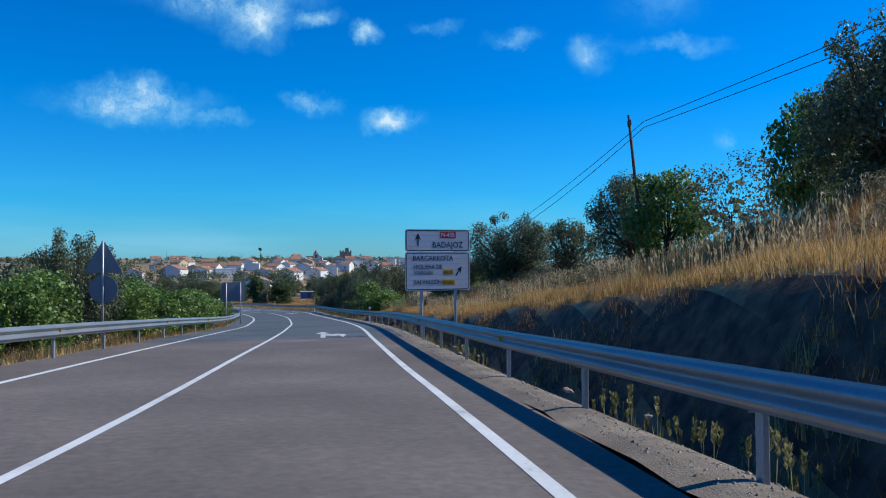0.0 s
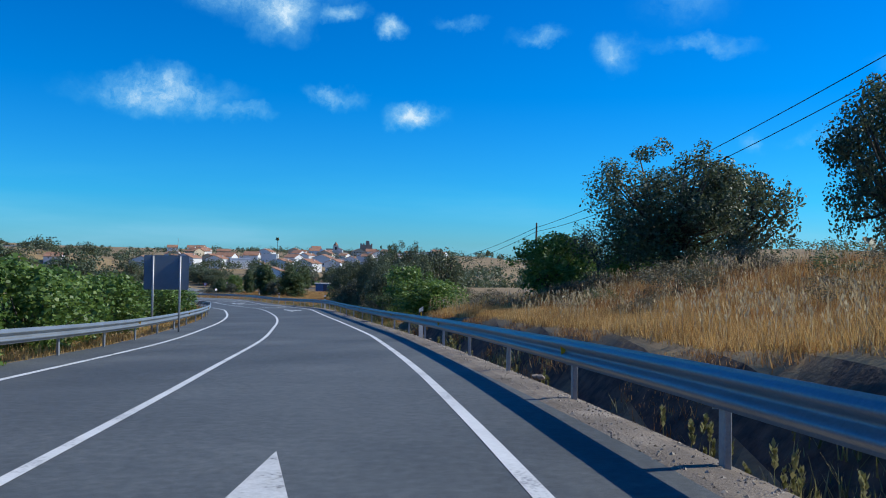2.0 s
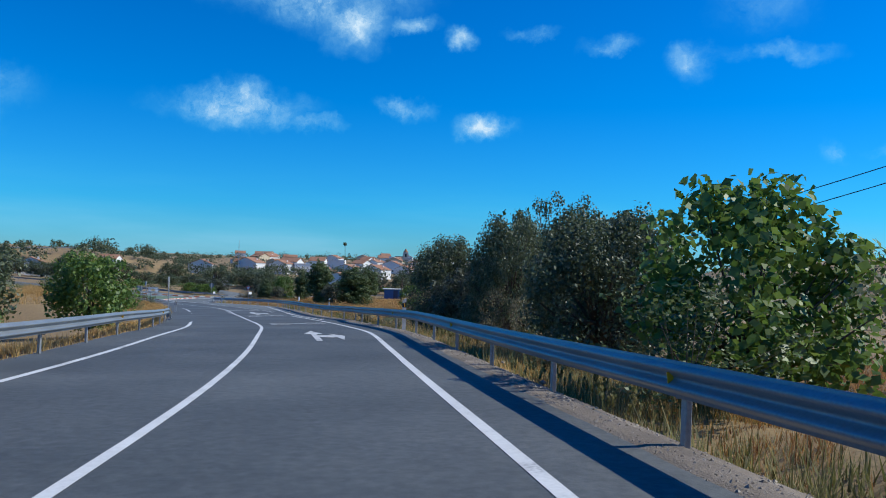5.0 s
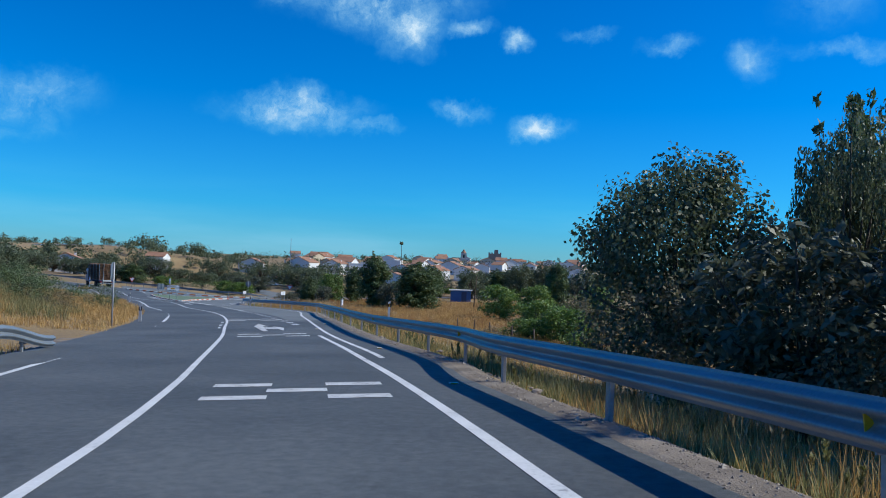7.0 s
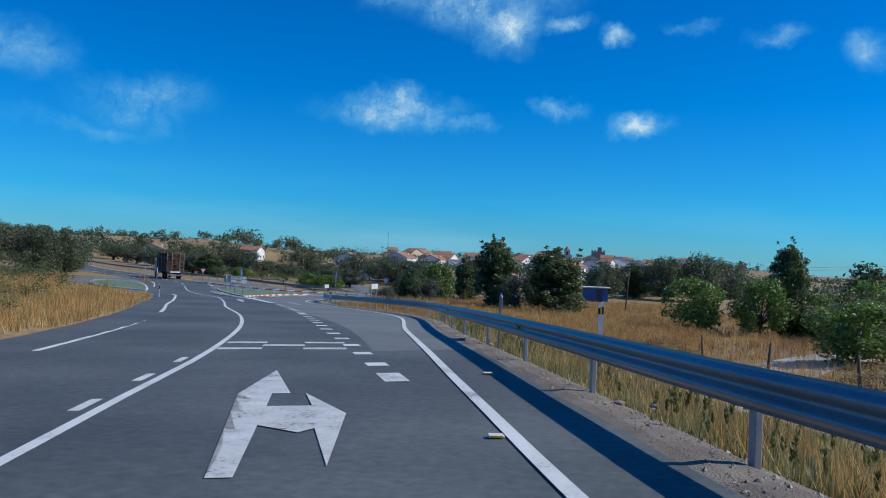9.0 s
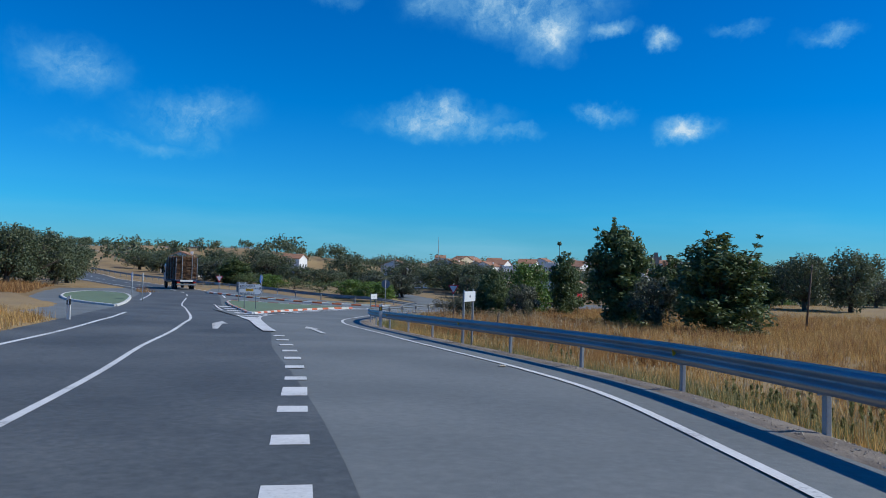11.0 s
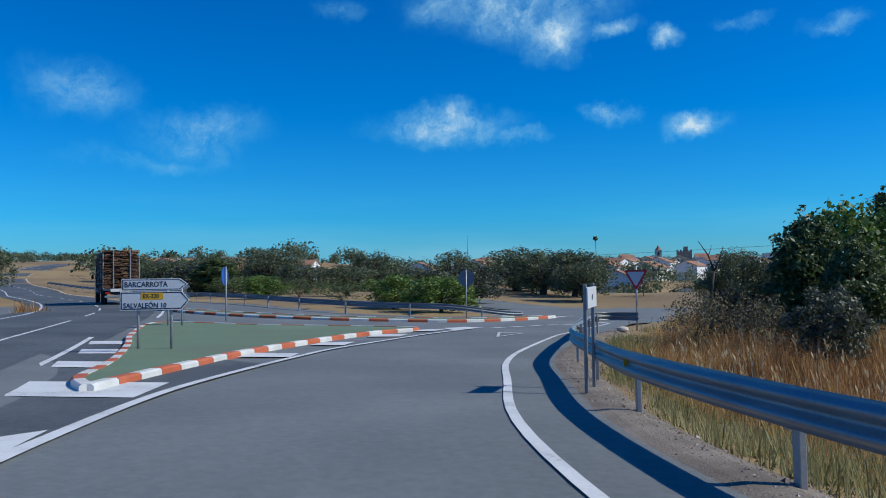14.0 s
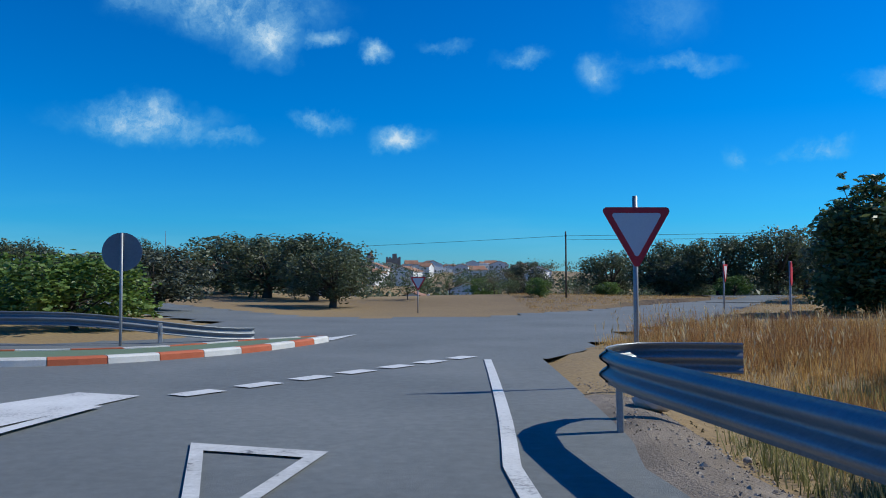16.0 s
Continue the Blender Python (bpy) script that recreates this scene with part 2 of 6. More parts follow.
LEAF_FIG = material("fig_leaves", [(0.22, (0.06, 0.115, 0.022)), (0.5, (0.125, 0.215, 0.042)), (0.8, (0.24, 0.33, 0.075))], 1.5, 0.5, 0.0, spread=0.22, translucent=0.35)
LEAF_TALL = material("poplar_leaves", [(0.22, (0.048, 0.077, 0.026)), (0.5, (0.096, 0.141, 0.048)), (0.8, (0.192, 0.240, 0.096))], 1.5, 0.5, 0.0, spread=0.22, translucent=0.3)
LEAF_SHRUB = material("dry_shrub_leaves", [(0.22, (0.084, 0.070, 0.042)), (0.5, (0.154, 0.140, 0.077)), (0.8, (0.280, 0.238, 0.140))], 1.5, 0.8, 0.0, spread=0.2, translucent=0.2)
GRASS_DRY = material("dry_grass_blades", [(0.34, (0.3, 0.165, 0.055)), (0.5, (0.58, 0.35, 0.115)), (0.66, (0.74, 0.5, 0.2))], 0.8, 0.75, 0.0, spread=0.2, translucent=0.35, coarse=0.5)
GRASS_RUST = material("rusty_grass_blades", [(0.34, (0.2, 0.09, 0.03)), (0.5, (0.4, 0.2, 0.07)), (0.66, (0.6, 0.35, 0.13))], 0.8, 0.75, 0.0, spread=0.2, translucent=0.3, coarse=0.5)
GRASS_GREEN = material("green_weeds", [(0.34, (0.12, 0.125, 0.04)), (0.5, (0.25, 0.245, 0.095)), (0.66, (0.42, 0.37, 0.17))], 0.8, 0.7, 0.0, spread=0.2, translucent=0.35, coarse=0.5)
OAT = material("oat_heads", [(0.2, (0.38, 0.27, 0.13)), (0.5, (0.54, 0.41, 0.22)), (0.8, (0.68, 0.57, 0.36))], 0.8, 0.7, 0.0, spread=0.2, translucent=0.4, coarse=0.18)
PEBBLE = material("pebbles", [(0.25, (0.12, 0.095, 0.07)), (0.5, (0.26, 0.21, 0.165)), (0.8, (0.48, 0.42, 0.34))], 4, 0.9, 0.3, spread=0.3)
# steep ground: bare earth, its colour darkened to deepen the bank face's shade
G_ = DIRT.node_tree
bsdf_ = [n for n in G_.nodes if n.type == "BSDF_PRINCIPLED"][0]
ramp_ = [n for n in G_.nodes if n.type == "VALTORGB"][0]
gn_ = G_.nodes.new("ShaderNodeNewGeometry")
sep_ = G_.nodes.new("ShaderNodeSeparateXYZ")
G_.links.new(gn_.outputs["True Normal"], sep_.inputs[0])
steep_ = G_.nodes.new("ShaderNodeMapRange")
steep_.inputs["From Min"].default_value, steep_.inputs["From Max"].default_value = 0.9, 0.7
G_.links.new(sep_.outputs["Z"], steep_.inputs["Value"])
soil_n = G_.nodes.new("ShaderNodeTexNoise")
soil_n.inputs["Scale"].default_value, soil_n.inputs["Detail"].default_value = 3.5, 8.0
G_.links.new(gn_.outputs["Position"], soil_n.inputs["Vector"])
shaded_soil_r = G_.nodes.new("ShaderNodeValToRGB")
shaded_soil_r.color_ramp.elements[0].position, shaded_soil_r.color_ramp.elements[0].color = 0.35, (0.035, 0.022, 0.014, 1)
shaded_soil_r.color_ramp.elements[1].position, shaded_soil_r.color_ramp.elements[1].color = 0.7, (0.13, 0.085, 0.05, 1)
G_.links.new(soil_n.outputs[0], shaded_soil_r.inputs[0])
shaded_soil_m = G_.nodes.new("ShaderNodeMixRGB")
G_.links.new(steep_.outputs[0], shaded_soil_m.inputs[0])
G_.links.new(ramp_.outputs[0], shaded_soil_m.inputs[1])
G_.links.new(shaded_soil_r.outputs[0], shaded_soil_m.inputs[2])
G_.links.new(shaded_soil_m.outputs[0], bsdf_.inputs["Base Color"])


# ---- the plan: heights and lines ----
rng = np.random.default_rng(7)
PROFILE_Y = (-400, -60, -0, 6.9, 13.8, 20.7, 27.5, 34.2, 40.7, 47, 53.2, 59.4, 65.6, 71.8, 78.1, 81.9, 90.9, 97.1, 103.3, 109.4, 115.4, 121.1, 126.8, 132.5, 138.2, 141.6, 149.6, 155.2, 160.6, 165.9, 171.1, 176.5, 182, 187.6, 193.3, 207, 227, 272, 900)
PROFILE_Z = (14, 3.3, 0, -0.406, -0.784, -1.117, -1.464, -1.833, -2.234, -2.634, -3.021, -3.368, -3.685, -3.982, -4.265, -4.429, -4.799, -5.129, -5.461, -5.793, -6.12, -6.384, -6.587, -6.807, -7.052, -7.215, -7.627, -7.85, -8.064, -8.321, -8.594, -8.859, -9.096, -9.31, -9.479, -9.739, -9.979, -10.279, -10.279)
LANE_X = (40, 7, 0, -0.87, -1.77, -2.7, -3.69, -4.71, -5.79, -6.92, -8.12, -9.42, -10.8, -12.28, -13.91, -14.98, -17.67, -19.77, -22.05, -24.5, -27.1, -29.78, -32.48, -35.26, -38.14, -39.95, -44.42, -47.79, -51.12, -54.39, -57.42, -60.03, -62.05, -63.5, -64.47, -64.47, -63.97, -63.47, -63.47)
BANK = (0, 0, -0.0042, -0.0057, -0.0031, 0.0043, 0.0145, 0.022, 0.0281, 0.0335, 0.034, 0.0314, 0.0287, 0.0272, 0.0275, 0.0297, 0.0348, 0.041, 0.0433, 0.0418, 0.0409, 0.0407, 0.0382, 0.0334, 0.0283, 0.0246, 0.0223, 0.0169, 0.0035, -0.0099, -0.0103, -0.0026, 0.0007, -0.0004, 0, 0, 0, 0, 0)
AHEAD_U = (0, 30, 70, 105, 150, 210, 290, 420)
AHEAD_Z = (-8.9, -9.2, -9.4, -9.3, -8.2, -5.0, 0.0, 6.0)


def soft_step(a, b, x):
    k = np.clip((np.asarray(x, float) - a) / (b - a), 0, 1)
    return k * k * (3 - 2 * k)


def smooth_curve(xs, zs, x):
    x = np.asarray(x, float)
    return (np.interp(x - 3, xs, zs) + 2 * np.interp(x, xs, zs) + np.interp(x + 3, xs, zs)) / 4


def road_z(x, y):
    """The height of the carriageways, banked across the lane."""
    x, y = np.asarray(x, float), np.asarray(y, float)
    w = soft_step(68, 92, -x) * soft_step(172, 190, y)
    across = np.clip((x - smooth_curve(PROFILE_Y, LANE_X, y)) * 0.94, -6.5, 3.0)
    lane = smooth_curve(PROFILE_Y, PROFILE_Z, y) + across * smooth_curve(PROFILE_Y, BANK, y)
    return (1 - w) * lane + w * smooth_curve(AHEAD_U, AHEAD_Z, np.hypot(x + 71, y - 180))


def curve(points, step=2.0):
    """A smooth line through the points, at even steps."""
    p = np.array(points, float)
    p = np.vstack([2 * p[0] - p[1], p, 2 * p[-1] - p[-2]])
    out = []
    for i in range(1, len(p) - 2):
        a, b, c, d = p[i - 1:i + 3]
        n = max(2, int(np.linalg.norm(c - b) / 0.5))
        for k in range(n):
            t = k / n
            out.append(0.5 * (2 * b + (c - a) * t + (2 * a - 5 * b + 4 * c - d) * t * t + (3 * b - a - 3 * c + d) * t ** 3))
    out.append(p[-2])
    out = np.array(out)
    s = np.r_[0, np.cumsum(np.linalg.norm(np.diff(out, axis=0), axis=1))]
    n = max(2, int(round(s[-1] / step)) + 1)
    t = np.linspace(0, s[-1], n)
    return np.stack([np.interp(t, s, out[:, k]) for k in range(2)], 1)


def side(line, d):
    """The line moved d metres to its right."""
    t = np.gradient(line, axis=0)
    t /= np.linalg.norm(t, axis=1)[:, None]
    return line + np.stack([t[:, 1], -t[:, 0]], 1) * d


def cut(line, y0, y1):
    return line[(line[:, 1] >= y0) & (line[:, 1] <= y1)]


AXIS = curve([(6.2, -60), (3.6, -40), (0.4, -20), (-2.46, -0.05), (-3.53, 8.63), (-4.59, 16.54), (-5.89, 26.48), (-7.21, 35.36), (-8.55, 43.2), (-10.39, 53.82), (-12.17, 62.62), (-13.43, 68.64), (-15.05, 75.38), (-16.92, 82.02), (-19.01, 88.63), (-21.51, 96.16), (-23.66, 101.62), (-25.69, 106.29), (-28.03, 111.67), (-30.4, 117.03), (-33.03, 122.61), (-35.51, 127.97), (-39.23, 135), (-43.39, 141.76), (-47.32, 147.46), (-51.35, 153.03), (-54.74, 158.18), (-58.14, 163.03), (-60.64, 166.5)]
             + [(-67.18, 174.57), (-74.91, 183.86), (-79.04, 188.55), (-92.16, 205.27), (-106.15, 218.28), (-122.15, 230.77), (-140.15, 243.27), (-158.15, 257.27), (-180.15, 272.27), (-203.15, 290.27), (-226.15, 314.27), (-246.15, 344.27), (-256.15, 377.27), (-254.15, 410.27), (-244.14, 447.27)])
MAIN_RIGHT = curve([(9.9, -60), (7.3, -40), (3.95, -20), (1.41, 0.44), (0.23, 9.13), (-0.98, 17.03), (-2.43, 26.99), (-3.65, 35.94), (-4.86, 43.86), (-6.61, 53.8), (-7.86, 59.61), (-9.23, 65.39), (-10.67, 71.16), (-12.73, 78.93), (-14.32, 84.93), (-16.18, 91.69), (-18.23, 97.26), (-20.45, 102.8), (-22.5, 107.58), (-24.47, 112.09), (-27.38, 118.44)], 1.0)
EDGE = curve([(-21.31, 105.84), (-22.89, 109.65), (-25.38, 115.07), (-27.42, 119.57), (-29.06, 123.35), (-30.3, 126.19), (-31.83, 129.76), (-33.48, 133.58), (-35.38, 138.1), (-37.86, 144.72), (-39.9, 149.55), (-42.03, 152.94), (-44.55, 156.26), (-47.52, 160.22), (-49.71, 163.4), (-52.12, 166.77), (-54.47, 170.09), (-56.59, 173.19), (-58.62, 176.78), (-60.16, 180.18), (-61.4, 184), (-62.55, 187.67), (-63.33, 191.64), (-64.01, 198.21), (-63.97, 200.4), (-63.9, 203), (-63.82, 207.6), (-63.78, 212.9)], 1.0)
DASH = curve([(-30.72, 125.14), (-32.5, 128.3), (-34.57, 131.87), (-37.09, 136.09), (-40.04, 141.23), (-42.68, 145.65), (-45.19, 149.84), (-47.99, 154.17), (-50.78, 158.19), (-52.28, 160.3)], 0.5)
LINE_E = curve([(-52.62, 160.69), (-54.35, 162.95), (-56.82, 166.34), (-59.77, 170.48), (-62.06, 173.95), (-63.66, 176.69), (-65.5, 180.41), (-66.87, 184.43), (-67.77, 187.75), (-68.39, 190.78), (-68.7, 196.7), (-68.6, 199.5), (-68.3, 202.9)], 1.0)
RIGHT_LINE = np.vstack([cut(MAIN_RIGHT, -70, 104), cut(EDGE, 106, 260)])
LEFT_LINE = side(AXIS, -3.05)


# ---- meshes and things ----
def mesh_object(name, verts, faces, mat, parent=None, smooth=False, label=""):
    me = bpy.data.meshes.new(name)
    me.from_pydata([tuple(v) for v in verts], [], [tuple(f) for f in faces])
    me.update()
    me.materials.append(mat)
    if smooth:
        me.polygons.foreach_set("use_smooth", [True] * len(me.polygons))
    ob = new(name, me)
    if parent is not None:
        ob.parent = parent
    if label:
        tagged(ob, label)
    return ob


def part(name, bm, mat, parent=None, label="", smooth=False):
    me = bpy.data.meshes.new(name)
    bm.to_mesh(me)
    bm.free()
    me.materials.append(mat)
    if smooth:
        me.polygons.foreach_set("use_smooth", [True] * len(me.polygons))
    ob = new(name, me)
    if parent is not None:
        ob.parent = parent
    if label:
        tagged(ob, label)
    return ob


def thing(name, label, category, m=None, group="", kind=""):
    ob = new(name)
    ob.empty_display_size = 0.2
    if m is not None:
        ob.matrix_world = m
    return tagged(ob, label, category, group, kind)


def box(sx, sy, sz, at=(0, 0, 0), bevel=0.0, turn=0.0, bm=None):
    """A box with its base's middle at the place given."""
    bm = bm or bmesh.new()
    m = Matrix.Translation((at[0], at[1], at[2] + sz / 2)) @ Matrix.Rotation(turn, 4, "Z") @ Matrix.Diagonal((sx, sy, sz, 1))
    r = bmesh.ops.create_cube(bm, size=1, matrix=m)
    if bevel:
        edges = list({e for v in r["verts"] for e in v.link_edges})
        bmesh.ops.bevel(bm, geom=edges, offset=bevel, segments=1, affect="EDGES")
    return bm


def tube(points, radii, sides=8, bm=None):
    """A tapered tube along the points, closed at both ends."""
    bm = bm or bmesh.new()
    pts = [Vector(p) for p in points]
    rings = []
    for i, p in enumerate(pts):
        d = (pts[min(i + 1, len(pts) - 1)] - pts[max(i - 1, 0)]).normalized()
        a = d.orthogonal().normalized()
        b = d.cross(a)
        r = radii[i] if isinstance(radii, (list, tuple)) else radii
        rings.append([bm.verts.new(p + (a * math.cos(2 * math.pi * k / sides) + b * math.sin(2 * math.pi * k / sides)) * r) for k in range(sides)])
    for u, v in zip(rings, rings[1:]):
        for k in range(sides):
            bm.faces.new((u[k], u[(k + 1) % sides], v[(k + 1) % sides], v[k]))
    bm.faces.new(rings[0][::-1])
    bm.faces.new(rings[-1])
    return bm


def plate(outline, thick, bm=None, front=0.0):
    """A flat plate in the xz plane, its face towards -y at y = front."""
    bm = bm or bmesh.new()
    a = [bm.verts.new((x, front, z)) for x, z in outline]
    b = [bm.verts.new((x, front + thick, z)) for x, z in outline]
    bm.faces.new(a)
    bm.faces.new(b[::-1])
    n = len(a)
    for k in range(n):
        bm.faces.new((a[k], b[k], b[(k + 1) % n], a[(k + 1) % n]))
    bmesh.ops.recalc_face_normals(bm, faces=bm.faces[:])
    return bm


def rounded(w, h, r, cx=0, cz=0, n=5):
    out = []
    for sx, sz, a0 in ((1, 1, 0), (-1, 1, 90), (-1, -1, 180), (1, -1, 270)):
        for k in range(n + 1):
            a = radians(a0 + 90 * k / n)
            out.append((cx + sx * (w / 2 - r) + r * math.cos(a), cz + sz * (h / 2 - r) + r * math.sin(a)))
    return out


def strip(name, left, right, mat, lift=0.0, parent=None, drops=(0, 0, 0, 0, 0), **tags):
    """A paved band between two lines of equal length."""
    n = len(left)
    k = 4
    grid = np.stack([left + (right - left) * j / k for j in range(k + 1)], 1).reshape(-1, 2)
    z = road_z(grid[:, 0], grid[:, 1]) + lift + np.tile(drops, n)
    verts = np.column_stack([grid, z])
    faces = [(i * (k + 1) + j, i * (k + 1) + j + 1, (i + 1) * (k + 1) + j + 1, (i + 1) * (k + 1) + j) for i in range(n - 1) for j in range(k)]
    ob = mesh_object(name, verts, faces, mat, parent)
    return tagged(ob, **tags)


def paint_line(name, line, width, mat=None, lift=0.005, label="white painted road line"):
    a, b = side(line, -width / 2), side(line, width / 2)
    v = np.column_stack([np.stack([a, b], 1).reshape(-1, 2)])
    z = road_z(v[:, 0], v[:, 1]) + lift
    ob = mesh_object(name, np.column_stack([v, z]), [(2 * i, 2 * i + 1, 2 * i + 3, 2 * i + 2) for i in range(len(line) - 1)], mat or PAINT)
    return tagged(ob, label, "road marking", "", "structure")


def paint_shape(name, outline, mat=None, lift=0.008, label="white painted road marking"):
    v = [(x, y, float(road_z(x, y)) + lift) for x, y in outline]
    bm = bmesh.new()
    f = bm.faces.new([bm.verts.new(p) for p in v])
    bmesh.ops.triangulate(bm, faces=[f])
    lo_, hi_ = min(p[1] for p in v), max(p[1] for p in v)
    for cut_y in np.arange(lo_ + 0.8, hi_ - 0.1, 0.8):
        bmesh.ops.bisect_plane(bm, geom=bm.verts[:] + bm.edges[:] + bm.faces[:], plane_co=(0, float(cut_y), 0), plane_no=(0, 1, 0))
    for p in bm.verts:
        p.co.z = float(road_z(p.co.x, p.co.y)) + lift
    for f in bm.faces:
        f.normal_update()
        if f.normal.z < 0:
            f.normal_flip()
    return tagged(part(name, bm, mat or PAINT), label, "road marking", "", "structure")


# ---- ground ----
def nearest(line, x, y):
    """Distance to the line, positive on its right, and the y of the nearest point."""
    best = np.full(x.shape, 1e9)
    sgn, yy = np.zeros(x.shape), np.zeros(x.shape)
    for a, b in zip(line[:-1], line[1:]):
        d = b - a
        t = np.clip(((x - a[0]) * d[0] + (y - a[1]) * d[1]) / (d @ d), 0, 1)
        px, py = a[0] + t * d[0], a[1] + t * d[1]
        r = np.hypot(x - px, y - py)
        m = r < best
        best[m], yy[m] = r[m], py[m]
        sgn[m] = np.sign((x - a[0]) * d[1] - (y - a[1]) * d[0])[m]
    return best * np.where(sgn >= 0, 1, -1), yy


R_COARSE, L_COARSE, AX_COARSE = RIGHT_LINE[::3], LEFT_LINE[::3], AXIS[::3]
HILLS = [(-300, 470, 120, 95, 5), (-205, 490, 70, 60, 1.5), (-430, 400, 150, 110, 1), (-560, 520, 160, 160, 8), (-170, 365, 65, 45, -8), (60, 520, 190, 120, 15), (230, 420, 160, 160, 22), 
         (900, 2300, 900, 300, 14), (-700, 2900, 1100, 300, 14), (-2300, 2400, 900, 500, 40), (2600, 1800, 700, 700, 40)]


def bumps(x, y, scale, seed=0.0):
    return (np.sin(x / scale + seed) * np.cos(y / scale * 1.13 + 2 * seed) + 0.5 * np.sin(x / scale * 2.3 + y / scale * 1.7 + seed) + 0.3 * np.sin(x / scale * 4.1 - y / scale * 3.7 + 3 * seed)) / 1.8


def ground_z(x, y):
    x, y = np.atleast_1d(np.asarray(x, float)), np.atleast_1d(np.asarray(y, float))
    z = road_z(x, y)
    r, ry = nearest(R_COARSE, x, y)
    l, ly = nearest(L_COARSE, x, y)
    a, ay = nearest(AX_COARSE, x, y)
    # the cutting on the right
    right = r > 0
    bank = np.interp(r, (0, 1.5, 1.9, 2.5, 2.9, 4.1, 4.6, 7.0, 11, 16, 28, 60, 120), (-0.12, -0.12, -0.25, -0.6, -0.5, 1.6, 1.85, 2.2, 4.0, 5.4, 7.0, 8.5, 6.0))
    low = np.interp(r, (0, 1.5, 1.9, 3.2, 6, 9, 13, 18, 30, 70), (-0.12, -0.12, -0.2, -0.45, -0.95, -1.0, -0.95, -0.5, -0.4, -0.6))
    late = np.interp(r, (0, 1.5, 1.9, 3.0, 6, 10, 20, 60), (-0.12, -0.12, -0.18, -0.35, -0.15, 0.0, 0.0, -0.2))
    mid_z = np.interp(r, (0, 1.5, 1.9, 2.5, 2.9, 3.9, 4.4, 7.0, 11, 16, 28, 60, 120), (-0.12, -0.12, -0.35, -0.8, -0.75, 0.45, 0.62, 0.9, 2.0, 2.7, 3.4, 4.5, 4.0)) + soft_step(3.4, 6.0, r) * bumps(x, y, 2.3, 0.5) * 0.22
    k_a = 1 - soft_step(2, 40, ry)
    bank = k_a * bank + (1 - k_a) * mid_z
    k = 1 - soft_step(62, 82, ry)
    q = soft_step(150, 172, ry)
    bank = bank + soft_step(3.4, 6.0, r) * (bumps(x, y, 1.7, 0.9) * 0.16 + bumps(x, y, 4.3, 2.1) * 0.22)
    prof = k * bank + (1 - k) * ((1 - q) * low + q * late)
    end = 1 - soft_step(199, 210, y)
    z = np.where(right, z + prof * np.where(ry > 190, end, 1.0), z)
    # the verge on the left
    ld = -l
    verge = np.interp(ld, (0, 1.6, 3.0, 6, 12, 40, 90), (0, 0, -0.45, -0.9, -1.3, -2.4, -3.0))
    rise = np.interp(ld, (0, 1.2, 4, 10, 18, 40, 80), (0, 0, 0.35, 1.1, 1.6, 2.6, 3.0))
    j = soft_step(108, 124, ly)
    left_side = (ld > 0) & (a < 0)
    z = np.where(left_side, z + (1 - j) * verge + j * rise * (1 - soft_step(158, 172, ly) * 0.8) , z)
    # away from the roads
    d = np.minimum(np.abs(r), np.minimum(np.abs(l), np.abs(a)))
    away = soft_step(6, 40, d)
    z = z + away * bumps(x, y, 23, 1.3) * 0.5
    far = np.hypot(x + 40, y - 150)
    valley = -13 * soft_step(95, 260, far) * soft_step(225, 320, y) * (1 - soft_step(90, 190, np.abs(x + 60)) * 0.3)
    z = z + valley * soft_step(12, 70, np.abs(a))
    hill = np.zeros_like(z)
    for cx, cy, wx, wy, h in HILLS:
        hill = hill + h * np.exp(-((x - cx) / wx) ** 2 - ((y - cy) / wy) ** 2)
    z = z + hill * soft_step(8, 60, np.abs(a)) * soft_step(14, 80, np.abs(r))
    z = z + soft_step(500, 1400, far) * bumps(x, y, 260, 0.4) * 7
    town = np.interp(y - 0.12 * x, (330, 480, 560, 620, 700, 850, 950, 1100, 1600), (-18, -15, -10.5, -8.5, -6.5, -3.5, -1, -1, 0))
    wt = soft_step(-430, -330, x) * (1 - soft_step(30, 110, x)) * soft_step(400, 520, y) * (1 - soft_step(1300, 1900, y))
    wt = wt * (1 - 0.85 * np.exp(-((x + 300) / 130) ** 2 - ((y - 470) / 110) ** 2))
    z = (1 - wt) * z + wt * (town + bumps(x, y, 60, 2.2) * 1.5)
    # paved ground lies just under its surface
    inside = ((a > -3.45 - 1.0) & (r < 1.0) & (r > -40) & (np.abs(a) < 40) & (y < 214)) | (np.abs(a) < 4.6) | JUNCTION(x, y)
    return np.where(inside, road_z(x, y) - 0.12, z)


def in_poly(poly, x, y):
    inside = np.zeros(x.shape, bool)
    for (x0, y0), (x1, y1) in zip(poly, poly[1:] + poly[:1]):
        if y0 != y1:
            inside ^= ((y0 > y) != (y1 > y)) & (x < (x1 - x0) * (y - y0) / (y1 - y0) + x0)
    return inside


CROSS = [(-66.24, 179.49), (-65.46, 193.55), (-62.76, 205.25), (-62.36, 208.74), (-60.45, 213.24), (-56.65, 221.24), (-51.14, 231.24), (-44.14, 244.23), (-37.14, 257.23), (-42.14, 261.24), (-50.14, 249.24), (-57.14, 237.74), (-63.14, 229.75), (-68.14, 228.25), (-72.14, 230.75), (-80.14, 238.26), (-86.14, 244.26),
         (-88.14, 240.26), (-80.14, 231.26), (-74.15, 223.25), (-71.75, 217.25), (-72.15, 213.75), (-75.16, 210.76), (-83.16, 212.76), (-96.15, 220.77), (-103.15, 224.27), (-100.16, 211.28), (-80.49, 190.44), (-70.1, 177.25)]
